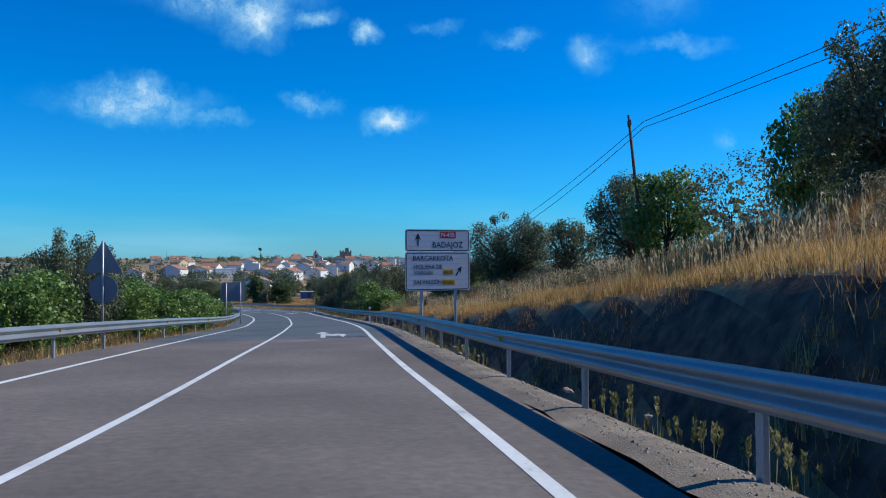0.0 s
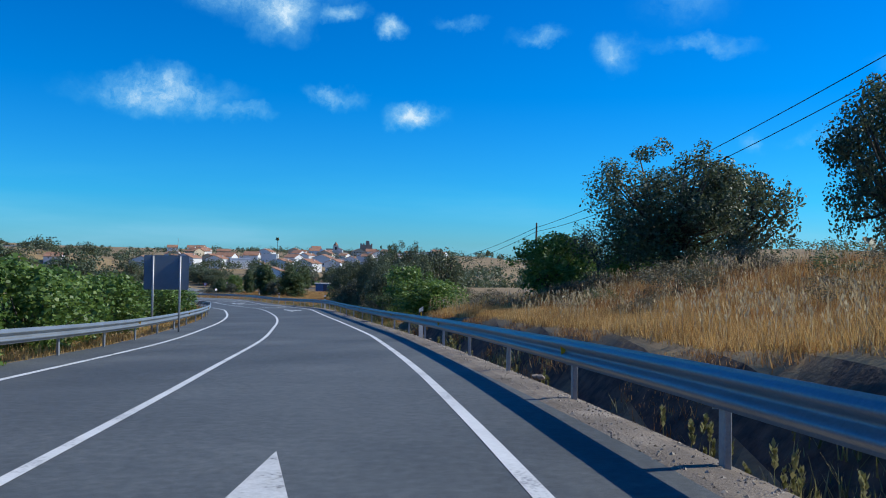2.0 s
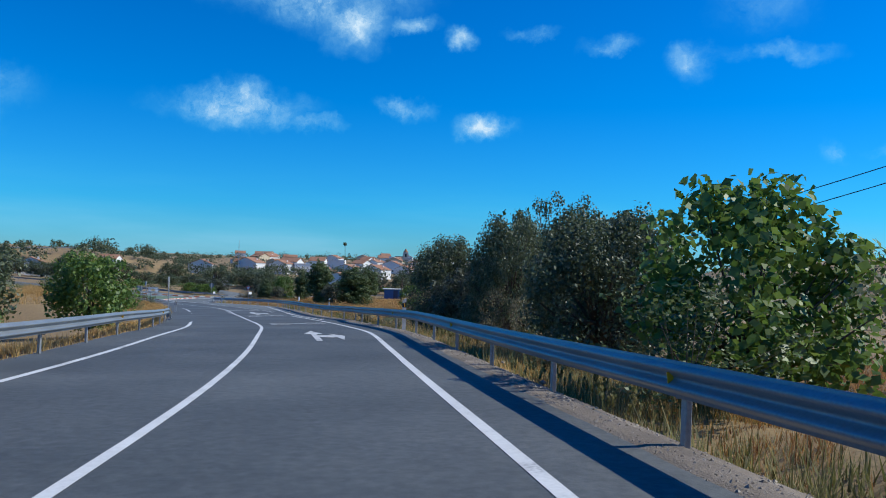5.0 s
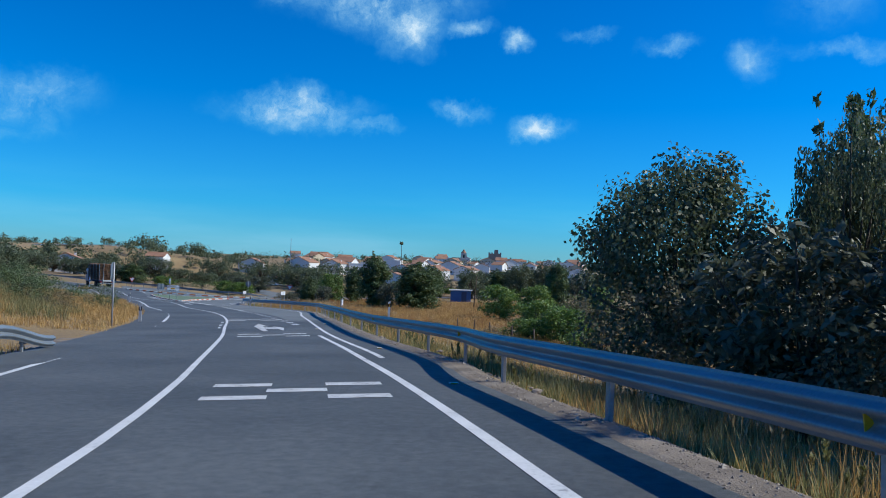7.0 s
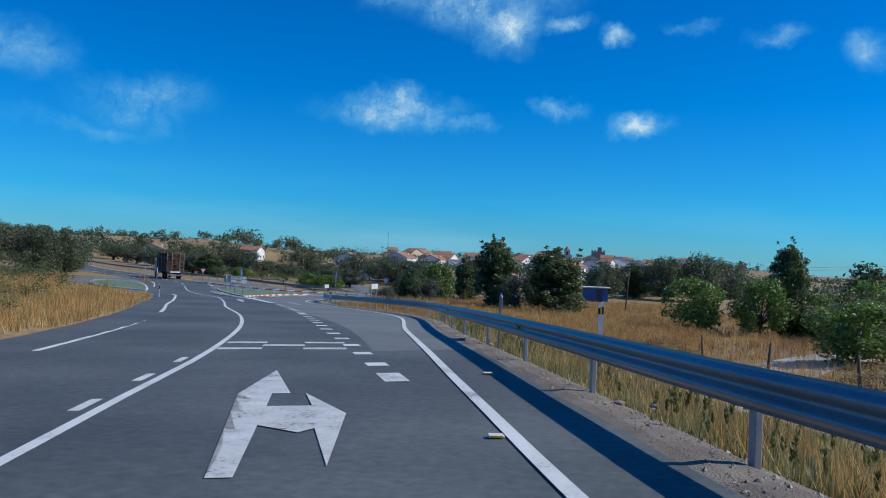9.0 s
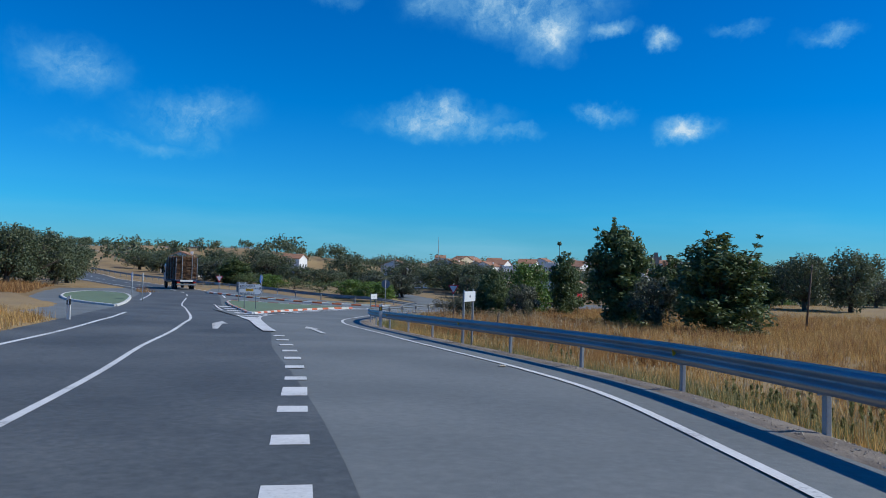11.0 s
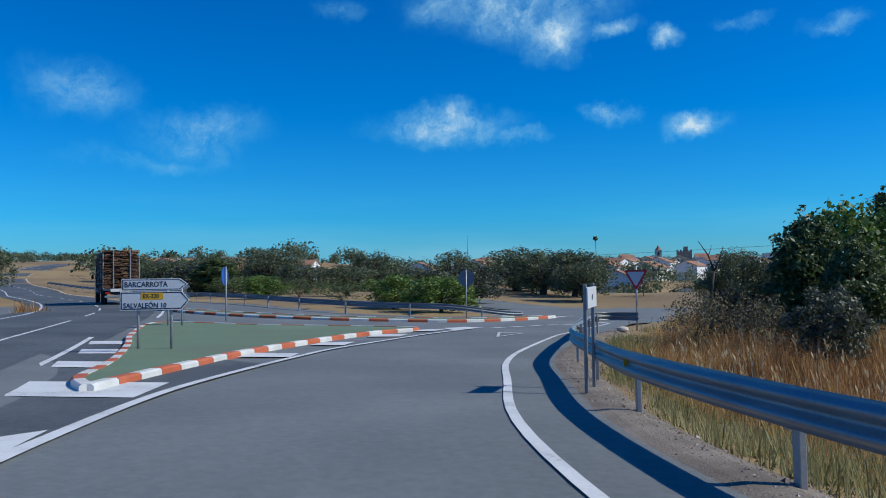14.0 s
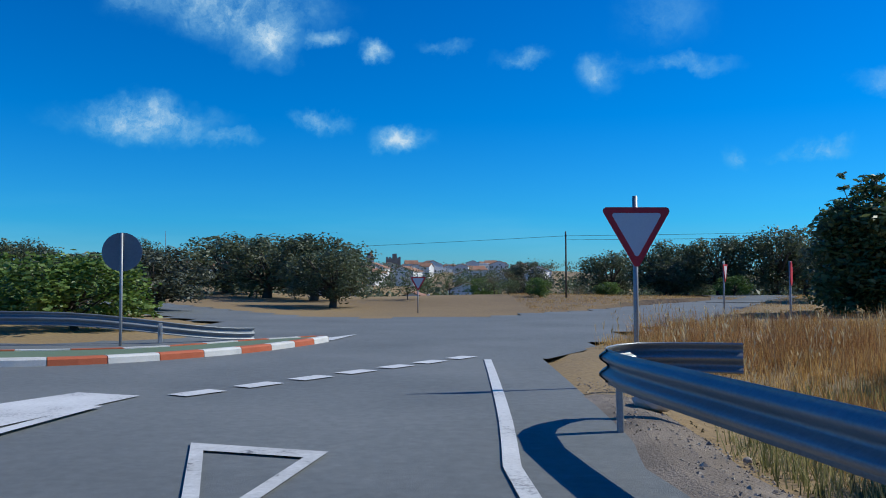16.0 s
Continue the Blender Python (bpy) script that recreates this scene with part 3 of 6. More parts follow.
LEFT_MOUTH = [(-59.35, 159.6), (-67.26, 168.4), (-80.48, 185.44), (-92.3, 199.8), (-108.16, 214.28), (-112.16, 207.28), (-104.34, 197.87), (-94.5, 187.22), (-82.24, 179.08), (-73.48, 170.48), (-66.6, 161.68)]


def JUNCTION(x, y):
    return in_poly(CROSS, x, y) | in_poly(LEFT_MOUTH, x, y)


def axis_lines(lo, hi, fine_lo, fine_hi, fine):
    inner = np.arange(fine_lo, fine_hi + 0.01, fine)
    out = [fine_hi]
    st = fine
    while out[-1] < hi:
        st *= 1.22
        out.append(out[-1] + st)
    inn = [fine_lo]
    st = fine
    while inn[-1] > lo:
        st *= 1.22
        inn.append(inn[-1] - st)
    return np.r_[inn[:0:-1], inner, out[1:]]


GX = axis_lines(-4200, 4200, -118, 40, 0.5)
GY = axis_lines(-900, 4600, -14, 262, 0.7)
XX, YY = np.meshgrid(GX, GY)
ZZ = ground_z(XX.ravel(), YY.ravel())
nx, ny = len(GX), len(GY)
me = bpy.data.meshes.new("ground")
me.vertices.add(nx * ny)
me.vertices.foreach_set("co", np.column_stack([XX.ravel(), YY.ravel(), ZZ]).astype(np.float32).ravel())
ii, jj = np.meshgrid(np.arange(nx - 1), np.arange(ny - 1))
b0 = (jj * nx + ii).ravel()
quads = np.column_stack([b0, b0 + 1, b0 + nx + 1, b0 + nx]).astype(np.int32)
me.loops.add(quads.size)
me.loops.foreach_set("vertex_index", quads.ravel())
me.polygons.add(len(quads))
me.polygons.foreach_set("loop_start", np.arange(0, quads.size, 4, dtype=np.int32))
me.polygons.foreach_set("use_smooth", np.ones(len(quads), bool))
me.update(calc_edges=True)
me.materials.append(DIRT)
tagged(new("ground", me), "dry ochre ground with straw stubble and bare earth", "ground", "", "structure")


def gz(x, y):
    return float(ground_z(x, y)[0])


# ---- carriageways ----
road_l = side(AXIS, -4.5)
road_r = AXIS + (side(AXIS, 1.0) - AXIS) * np.where(AXIS[:, 1] < 110, 4.7, np.where(AXIS[:, 1] > 124, 3.05, 4.7 - 1.65 * (AXIS[:, 1] - 110) / 14))[:, None]
seam = int(np.argmin(abs(AXIS[:, 1] - 26.6)))
strip("road", road_l[seam:], road_r[seam:], ASPHALT, 0.0, label="dark smooth asphalt main road with fresh surface", category="road", kind="structure")
strip("old_road", road_l[:seam + 1], road_r[:seam + 1], ASPHALT_OLD, 0.0, label="older brownish asphalt road surface before the seam", category="road", kind="structure")
m_side = cut(EDGE, 105.5, 260)
inner = np.array([side(AXIS, 2.8)[np.argmin(np.hypot(*(AXIS - p).T))] for p in m_side])
lim = m_side[:, 1] > 172
t_in = np.clip((m_side[:, 1] - 172) / 30, 0, 1)[:, None]
inner = np.where(lim[:, None], (1 - t_in) * np.array([-74.48, 185.56]) + t_in * np.array([-71.15, 213.25]), inner)
for k in range(1, len(inner)):
    if lim[k] and not lim[k - 1]:
        inner[k - 1] = inner[k]
early = ~lim & (m_side[:, 1] <= 131)
late_ = ~lim & (m_side[:, 1] >= 130)
strip("side_road", inner[early], side(m_side, 1.05)[early], ASPHALT, -0.008, label="dark asphalt where the turning lane widens", category="road", kind="structure")
strip("side_road", inner[late_], side(m_side, 1.05)[late_], ASPHALT_SIDE, -0.008, label="grey asphalt turning lane beside the main road", category="road", kind="structure")


def draped(poly, lift, step=1.5):
    """A sheet over the outline that follows the height of the carriageways."""
    xs = [p[0] for p in poly]
    ys = [p[1] for p in poly]
    bm = bmesh.new()
    f = bm.faces.new([bm.verts.new((x, y, 0)) for x, y in poly])
    bmesh.ops.triangulate(bm, faces=[f])
    for x in np.arange(min(xs) + step, max(xs), step):
        bmesh.ops.bisect_plane(bm, geom=bm.verts[:] + bm.edges[:] + bm.faces[:], plane_co=(x, 0, 0), plane_no=(1, 0, 0))
    for y in np.arange(min(ys) + step, max(ys), step):
        bmesh.ops.bisect_plane(bm, geom=bm.verts[:] + bm.edges[:] + bm.faces[:], plane_co=(0, y, 0), plane_no=(0, 1, 0))
    for v in bm.verts:
        v.co.z = float(road_z(v.co.x, v.co.y)) + lift
    mid = [f.calc_center_median() for f in bm.faces]
    keep = in_poly(list(poly), np.array([c.x for c in mid]), np.array([c.y for c in mid]))
    bmesh.ops.delete(bm, geom=[f for f, k in zip(bm.faces[:], keep) if not k], context="FACES")
    for f in bm.faces:
        f.normal_update()
        if f.normal.z < 0:
            f.normal_flip()
    return bm


def paved_area(name, poly, mat, lift, label, step=1.5):
    return tagged(part(name, draped(poly, lift, step), mat), label, "road", "", "structure")


bend = m_side[(m_side[:, 1] > 170) & (m_side[:, 1] < 212)]
strip("side_road", side(bend, -5.5), side(bend, 1.05), ASPHALT_SIDE, -0.01, label="grey asphalt bend into the junction", category="road", kind="structure")
right_rim = [tuple(p) for p in side(bend, -1.5)[::2] if p[1] < 206]
rim_left = [tuple(p) for p in side(AXIS, 3.0)[(AXIS[:, 1] > 168) & (AXIS[:, 1] < 212)]]
paved_area("junction_road", right_rim + CROSS[3:26] + rim_left[::-1], ASPHALT_SIDE, -0.012, "worn grey asphalt of the road junction", 1.5)
paved_area("left_junction_road", LEFT_MOUTH, ASPHALT_SIDE, -0.016, "grey asphalt mouth of a side road", 3.0)

# gravel shoulder behind the kerbless edge
paths = RIGHT_LINE[(RIGHT_LINE[:, 1] > -40) & (RIGHT_LINE[:, 1] < 203)]
rag = np.column_stack([rng.normal(0, 0.035, len(paths)), np.zeros(len(paths))])
strip("gravel_shoulder", side(paths, 0.95) + rag, side(paths, 2.0), GRAVEL, 0.0, None, (-0.025, 0.012, 0.008, -0.06, -0.3), label="narrow gravel shoulder under the guard rail", category="shoulder", kind="structure")
lp = cut(LEFT_LINE, -50, 168)
strip("left_shoulder", side(lp, -2.0), side(lp, -0.9), GRAVEL, -0.03, label="narrow gravel shoulder beside the road edge", category="shoulder", kind="structure")

# ---- road markings ----
paint_line("centre_line", cut(AXIS, -55, 195), 0.12)
paint_line("right_edge_line", cut(MAIN_RIGHT, -55, 117.9), 0.14)
paint_line("turn_edge_line", cut(EDGE, 107, 208.5), 0.135, lift=0.006)
paint_line("left_edge_line", cut(LEFT_LINE, -55, 119.8), 0.15)
paint_line("left_edge_line", cut(LEFT_LINE, 125.4, 170), 0.15)
for a, b in ((120.6, 121.4), (122.2, 123.0), (123.8, 124.6)):
    paint_line("edge_dash", cut(curve(cut(LEFT_LINE, a - 3, b + 3), 0.2), a, b), 0.15)
fine_axis = curve(AXIS[:130], 0.4)
for y0 in np.arange(121.6, 127.5, 2.2):
    paint_line("centre_dash", cut(side(fine_axis, -0.22), y0, y0 + 1.1), 0.12)
ahead = AXIS[(AXIS[:, 0] < -80) & (AXIS[:, 0] > -300)]
for k in range(2, len(ahead) - 3, 4):
    paint_line("centre_dash", ahead[k:k + 3], 0.12)
paint_line("right_edge_line", side(ahead, 3.5)[5:], 0.15)
paint_line("left_edge_line", side(ahead, -3.45)[1:], 0.15)
s_d = np.r_[0, np.cumsum(np.linalg.norm(np.diff(DASH, axis=0), axis=1))]
for s0 in np.arange(0, s_d[-1] - 0.8, 1.95):
    w = DASH[(s_d >= s0 - 0.01) & (s_d <= s0 + 1.02)]
    if len(w) > 1:
        paint_line("lane_dash", w, 0.34)
paint_line("gore_line", cut(LINE_E, 156, 202.4), 0.17, lift=0.026)
GORE_LEFT = curve([(-52.85, 160.55), (-55.24, 163.61), (-58.86, 168.43), (-61.04, 171.01), (-62.98, 173.5), (-67, 178.2), (-72.82, 185.04), (-77.55, 190.67)], 1.0)
paint_line("gore_line", GORE_LEFT, 0.16, lift=0.026)
g0 = [tuple(p) for p in LINE_E[(LINE_E[:, 1] < 173.0)]] + [(-61.88, 173.46)]
g1 = [tuple(p) for p in GORE_LEFT[(GORE_LEFT[:, 1] < 172.5)]] + [(-62.62, 173.01)]
zone0 = [tuple(p) for p in LINE_E[(LINE_E[:, 1] < 186)]]
zone1 = [tuple(p) for p in GORE_LEFT[(GORE_LEFT[:, 1] < 190.5)]]
paved_area("gore_road", zone0 + zone1[::-1], ASPHALT, 0.012, "dark asphalt between the painted bars", 1.0)
paint_shape("gore_wedge", g0 + g1[::-1], lift=0.022)
paint_shape("hatch_bar", [(-64.2, 175.06), (-63.16, 174.5), (-62.98, 175.38), (-64.01, 176.98)], lift=0.024)
paint_shape("hatch_bar", [(-68.84, 180.49), (-67.03, 178.94), (-65.3, 179.5), (-66.29, 181.34)], lift=0.024)
paint_shape("hatch_bar", [(-71.73, 184.07), (-70.62, 182.9), (-69.53, 183.18), (-70.58, 184.39)], lift=0.024)
paint_shape("hatch_bar", [(-74.11, 186.99), (-73.07, 185.88), (-72.3, 186.32), (-73.32, 187.49)], lift=0.024)
paint_shape("hatch_bar", [(-76.28, 189.4), (-75.36, 188.42), (-74.59, 188.93), (-75.49, 189.96)], lift=0.024)
paint_shape("hatch_bar", [(-68.91, 186.66), (-69.33, 188.01), (-68.22, 188.29), (-67.74, 187.16)], lift=0.024)
paint_shape("hatch_bar", [(-69.74, 191.22), (-69.95, 192.5), (-69.19, 193.09), (-68.74, 191.55)], lift=0.024)
paint_shape("hatch_bar", [(-70.03, 195.54), (-70.29, 196.87), (-69.35, 197.63), (-69.04, 196.06)], lift=0.024)
paint_shape("hatch_bar", [(-69.92, 199.01), (-70.01, 200.22), (-69.29, 201.31), (-69.17, 199.72)], lift=0.024)
a, b = np.array([-67.92, 202.86]), np.array([-63.97, 208.88])
for k in range(7):
    p = a + (b - a) * (k + 0.1) / 7
    paint_line("give_way_dash", np.array([p, p + (b - a) / 7 * 0.62]), 0.36)
outer = [(-66.66, 199.87), (-65.45, 199.49), (-65.8, 197.0)]
c0 = np.mean(outer, axis=0)
for k in range(3):
    p, q = np.array(outer[k]), np.array(outer[(k + 1) % 3])
    paint_shape("give_way_triangle_side", [tuple(p), tuple(q), tuple(q + (c0 - q) * 0.3), tuple(p + (c0 - p) * 0.3)], WORN)
paint_shape("island_nose", [(-68.75, 200.6), (-69.7, 201.9), (-69.2, 203.2), (-68.3, 202.9)], lift=0.008)


def arrow(tip, tail, turn_right=True, mat=None):
    """A lane arrow painted on the road, straight on, with a second head to the right."""
    tip, tail = np.array(tip), np.array(tail)
    d = tip - tail
    n = np.linalg.norm(d)
    d = d / n
    r = np.array([d[1], -d[0]])

    def at(u, v):
        return tuple(tail + d * n * u + r * v)
    paint_shape("arrow_shaft", [at(-0, -0.09), at(0, 0.09), at(0.62, 0.09), at(0.62, 0.3), at(1, -0), at(0.62, -0.3), at(0.62, -0.09)], mat or WORN)
    if turn_right:
        paint_shape("arrow_branch", [at(0.3, 0.09), at(0.47, 0.09), at(0.47, 0.56), at(0.62, 0.47), at(0.39, 0.9), at(0.04, 0.7), at(0.27, 0.6), at(0.24, 0.46)], mat or WORN, 0.011)


arrow((-5.18, 33.83), (-4.24, 27.71))
arrow((-18.54, 92.77), (-16.58, 86.89))
arrow((-32.82, 125.69), (-29.98, 119.86))
arrow((-54.55, 166.06), (-51.22, 161.54), False)
arrow((-58.38, 165.71), (-54.76, 160.4), False)
for cx, cy, ang in ((-21.58, 101.37, 20), (-28.61, 117.4, 25), (-34.9, 129.78, 26)):
    d = np.array([-math.sin(radians(ang)), math.cos(radians(ang))])
    r = np.array([d[1], -d[0]])
    for u, v in ((-0.75, -0.85), (-0.75, 0.78), (0.05, -0.05), (0.8, -0.85), (0.8, 0.78)):
        p = np.array([cx, cy]) + d * u + r * v
        paint_line("rumble_bar", np.array([p - r * 0.42, p + r * 0.42]), 0.42, WORN, 0.006, "worn white painted rumble bar")



# ---- guard rails ----
def rail_profile():
    """Half widths of the two-wave beam: (out towards the road, up)."""
    out = []
    for k in range(17):
        u = k / 16
        z = -0.155 + 0.31 * u
        out.append((0.042 - 0.042 * math.cos(4 * math.pi * u) * (0.9 if 0 < k < 16 else 0.4), z))
    return out


PROF = rail_profile()


def guard_rail(line, label, group, flip=1, spacing=4.0, start_drop=False, end_drop=False):
    """A steel W-beam rail on C-posts along the line; flip: 1 when the road lies on the line's left."""
    root = thing("guard_rail", label, "guard rail", None, group)
    s = np.r_[0, np.cumsum(np.linalg.norm(np.diff(line, axis=0), axis=1))]
    total = s[-1]
    n_post = int(total / spacing) + 1

    def at(d):
        d = np.clip(d, 0, total)
        return np.array([np.interp(d, s, line[:, 0]), np.interp(d, s, line[:, 1])])

    def frame_at(d):
        p, q = at(d - 0.3), at(d + 0.3)
        t = (q - p) / np.linalg.norm(q - p)
        return at(d), t, np.array([-t[1], t[0]]) * flip

    def top(d):
        k = 1.0
        if start_drop:
            k = min(k, soft_step(0, 5, d) * 0.75 + 0.25)
        if end_drop:
            k = min(k, soft_step(0, 5, total - d) * 0.75 + 0.25)
        return float(np.interp(at(d)[1], (10, 40), (0.67, 0.585))) * k
    for i in range(n_post):
        d0, d1 = i * spacing, min((i + 1) * spacing + 0.12, total)
        if d1 - d0 < 0.5:
            break
        verts, faces = [], []
        m = 7
        for j in range(m):
            d = d0 + (d1 - d0) * j / (m - 1)
            p, t, o = frame_at(d)
            z = float(road_z(*p)) + top(d)
            lap = 0.004 if j == m - 1 else 0.0
            for a, h in PROF:
                verts.append((p[0] + o[0] * (a + 0.05 + lap), p[1] + o[1] * (a + 0.05 + lap), z + h))
            for a, h in PROF[::-1]:
                verts.append((p[0] + o[0] * (a + 0.046 + lap), p[1] + o[1] * (a + 0.046 + lap), z + h))
        w = 2 * len(PROF)
        for j in range(m - 1):
            for k in range(w):
                faces.append((j * w + k, j * w + (k + 1) % w, (j + 1) * w + (k + 1) % w, (j + 1) * w + k))
        mesh_object("beam", verts, faces, STEEL, root, True)
    bm = box(0.10, 0.06, 1.42, (0, 0, -0.72), 0.008)
    box(0.012, 0.16, 0.2, (0, -0.02, 0.42), 0.0, bm=bm)
    me_post = bpy.data.meshes.new("post")
    bm.to_mesh(me_post)
    me_post.materials.append(STEEL_OLD)
    bm = plate([(-0.035, -0.05), (0.035, -0.05), (0.05, 0.05), (-0.05, 0.05)], 0.01)
    me_ref = bpy.data.meshes.new("reflector")
    bm.to_mesh(me_ref)
    me_ref.materials.append(YELLOW)
    for i in range(n_post):
        d = min(i * spacing + 0.06, total - 0.05)
        p, t, o = frame_at(d)
        ob = new("post", me_post)
        ob.parent = root
        ang = math.atan2(o[1], o[0]) + math.pi / 2
        ob.matrix_world = pose(p[0] - o[0] * 0.06, p[1] - o[1] * 0.06, float(road_z(*p)) + top(d) - 0.6, 0, 0, math.degrees(ang)) @ pose(0, 0, 0, random.uniform(-1, 1), random.uniform(-1, 1))
        if i % 3 == 1:
            ob = new("reflector", me_ref)
            ob.parent = root
            ob.matrix_world = pose(p[0] + o[0] * 0.075, p[1] + o[1] * 0.075, float(road_z(*p)) + top(d), 0, 0, math.degrees(math.atan2(t[1], t[0])) - 90 + (0 if flip > 0 else 0))
    return root


r_line = curve(np.vstack([cut(side(RIGHT_LINE, 1.5), -38, 104)[::4], cut(side(RIGHT_LINE, 1.5), 106, 189)[::4], [(-62.15, 193.6), (-62.5, 196.2), (-62.8, 198.3), (-63.02, 200.0), (-62.95, 200.8), (-62.6, 201.25), (-62.1, 201.3), (-61.6, 201.1)]]), 0.5)
guard_rail(r_line, "galvanised steel guard rail on C-posts beside the road", "guard rails", 1)
l_line = curve(np.vstack([cut(side(LEFT_LINE, -1.25), -45, 117)[::4]]), 0.5)
guard_rail(l_line, "galvanised steel guard rail sloping into the ground at its end", "guard rails", -1, end_drop=True)
j_line = curve([(-172.15, 272.77), (-154.15, 261.27), (-136.15, 250.27), (-118.15, 236.9), (-104.15, 226.4), (-92.15, 217.6), (-84, 212.4), (-78.5, 210.6), (-74.3, 210.9), (-71.4, 212.2), (-69.6, 213.8)], 0.5)
guard_rail(j_line, "galvanised guard rail curving round the junction, end let into the ground", "guard rails", 1, end_drop=True)


# ---- islands of the junction ----
def kerb_island(name, outline, label, top_mat, z_up=0.13, plain=False):
    """A raised island with a painted kerb of red and white stones."""
    root = thing(name, label, "traffic island", None, "", "")
    line = curve(list(outline) + [outline[0]], 0.25)
    s = np.r_[0, np.cumsum(np.linalg.norm(np.diff(line, axis=0), axis=1))]
    n = int(s[-1] / 0.95)
    turn = 1 if np.sum(line[:-1, 0] * line[1:, 1] - line[1:, 0] * line[:-1, 1]) > 0 else -1
    for i in range(n):
        d0, d1 = s[-1] * i / n + 0.008, s[-1] * (i + 1) / n - 0.008
        verts = []
        for j in range(3):
            d = d0 + (d1 - d0) * j / 2
            p = np.array([np.interp(d, s, line[:, k]) for k in range(2)])
            q = np.array([np.interp(d + 0.1, s, line[:, k]) for k in range(2)]) - np.array([np.interp(d - 0.1, s, line[:, k]) for k in range(2)])
            q /= np.linalg.norm(q) + 1e-9
            o = np.array([q[1], -q[0]]) * turn
            z = float(road_z(*p))
            for u, h in ((0.11, -0.1), (0.1, z_up - 0.035), (0.06, z_up), (-0.11, z_up), (-0.11, -0.1)):
                verts.append((p[0] + o[0] * u, p[1] + o[1] * u, z + h))
        faces = []
        for j in range(2):
            for k in range(5):
                faces.append((j * 5 + k, j * 5 + (k + 1) % 5, j * 5 + 5 + (k + 1) % 5, j * 5 + 5 + k))
        faces += [(4, 3, 2, 1, 0), (10, 11, 12, 13, 14)]
        mesh_object("kerbstone", verts, faces, RED_PAINT if i % 2 and not plain else WHITE_PAINT, root)
    part("paving", draped([tuple(p) for p in line[:-1:3]], z_up - 0.02, 1.5), top_mat, root)
    return root


kerb_island("traffic_island", [(-66.5, 179.85), (-67.4, 182.0), (-68.2, 184.2), (-69.3, 187.4), (-70.05, 190.9), (-70.5, 194.4), (-70.5, 197.4), (-70.1, 200.2), (-72.8, 199.9), (-76.5, 198.4), (-80.6, 197.2), (-77.2, 192.1), (-73.8, 188.3), (-71.2, 185.3), (-69.4, 183.1), (-67.6, 180.7)],
            "low traffic island, green paving, kerb of red and white stones", GREEN_PAINT)
kerb_island("traffic_island", [(-92.2, 208.6), (-84.2, 204.9), (-78.2, 204.6), (-73.4, 206.0), (-71.0, 207.0), (-69.3, 208.9), (-68.3, 210.9), (-67.7, 213.4), (-69.2, 211.9), (-70.9, 209.3), (-73.8, 207.7), (-78.4, 206.2), (-84.3, 206.5)],
            "narrow traffic island with red and white painted kerb", GREEN_PAINT)
paint_shape("island_tail", [(-68.15, 211.6), (-67.5, 213.6), (-67.2, 216.0), (-67.95, 214.0)], lift=0.008)
kerb_island("traffic_island", [(-77.8, 180.27), (-83, 186.92), (-88.95, 193.74), (-95.31, 199.32), (-100.29, 200.22), (-96.45, 193.65), (-87.98, 185.8)],
            "low green island beside the opposite lane, pale kerb", GREEN_PAINT, plain=True)


# ---- signs ----
def letters(text, size, mat, parent, at, name="lettering", spacing=1.0, bold=0.012):
    """Words as flat meshes, facing -y."""
    cu = bpy.data.curves.new(name, "FONT")
    cu.body, cu.size, cu.align_x, cu.align_y, cu.space_character, cu.offset, cu.extrude, cu.resolution_u = text, size, "LEFT", "CENTER", spacing, bold * size, 0.001, 3
    tmp = bpy.data.objects.new(name, cu)
    me_t = bpy.data.meshes.new_from_object(tmp)
    bpy.data.objects.remove(tmp)
    me_t.materials.append(mat)
    ob = new(name, me_t)
    ob.parent = parent
    ob.matrix_local = pose(*at, 90, 0, 0)
    return ob


def frame_ring(w, h, r, band, cx, cz, front, mat, parent, name="border"):
    """A flat border line with rounded corners."""
    a, b = rounded(w, h, r, cx, cz), rounded(w - 2 * band, h - 2 * band, max(r - band, 0.01), cx, cz)
    n = len(a)
    verts = [(x, front, z) for x, z in a] + [(x, front, z) for x, z in b]
    return mesh_object(name, verts, [(k, n + k, n + (k + 1) % n, (k + 1) % n) for k in range(n)], mat, parent)


def sign_post(parent, x, z0, z1, y=0.06, r=0.045):
    return part("post", tube([(x, y, z0), (x, y, (z0 + z1) / 2), (x, y, z1)], r, 8), STEEL_OLD, parent, smooth=True)


def arrow_mark(parent, mat, cx, cz, size, ang, front):
    pts = [(-0.06, -0.5), (0.06, -0.5), (0.06, 0.05), (0.26, -0.02), (0, 0.5), (-0.26, -0.02), (-0.06, 0.05)]
    c, s_ = math.cos(radians(ang)), math.sin(radians(ang))
    part("arrow", plate([(cx + size * (x * c - z * s_), cz + size * (x * s_ + z * c)) for x, z in pts], 0.002, front=front), mat, parent)


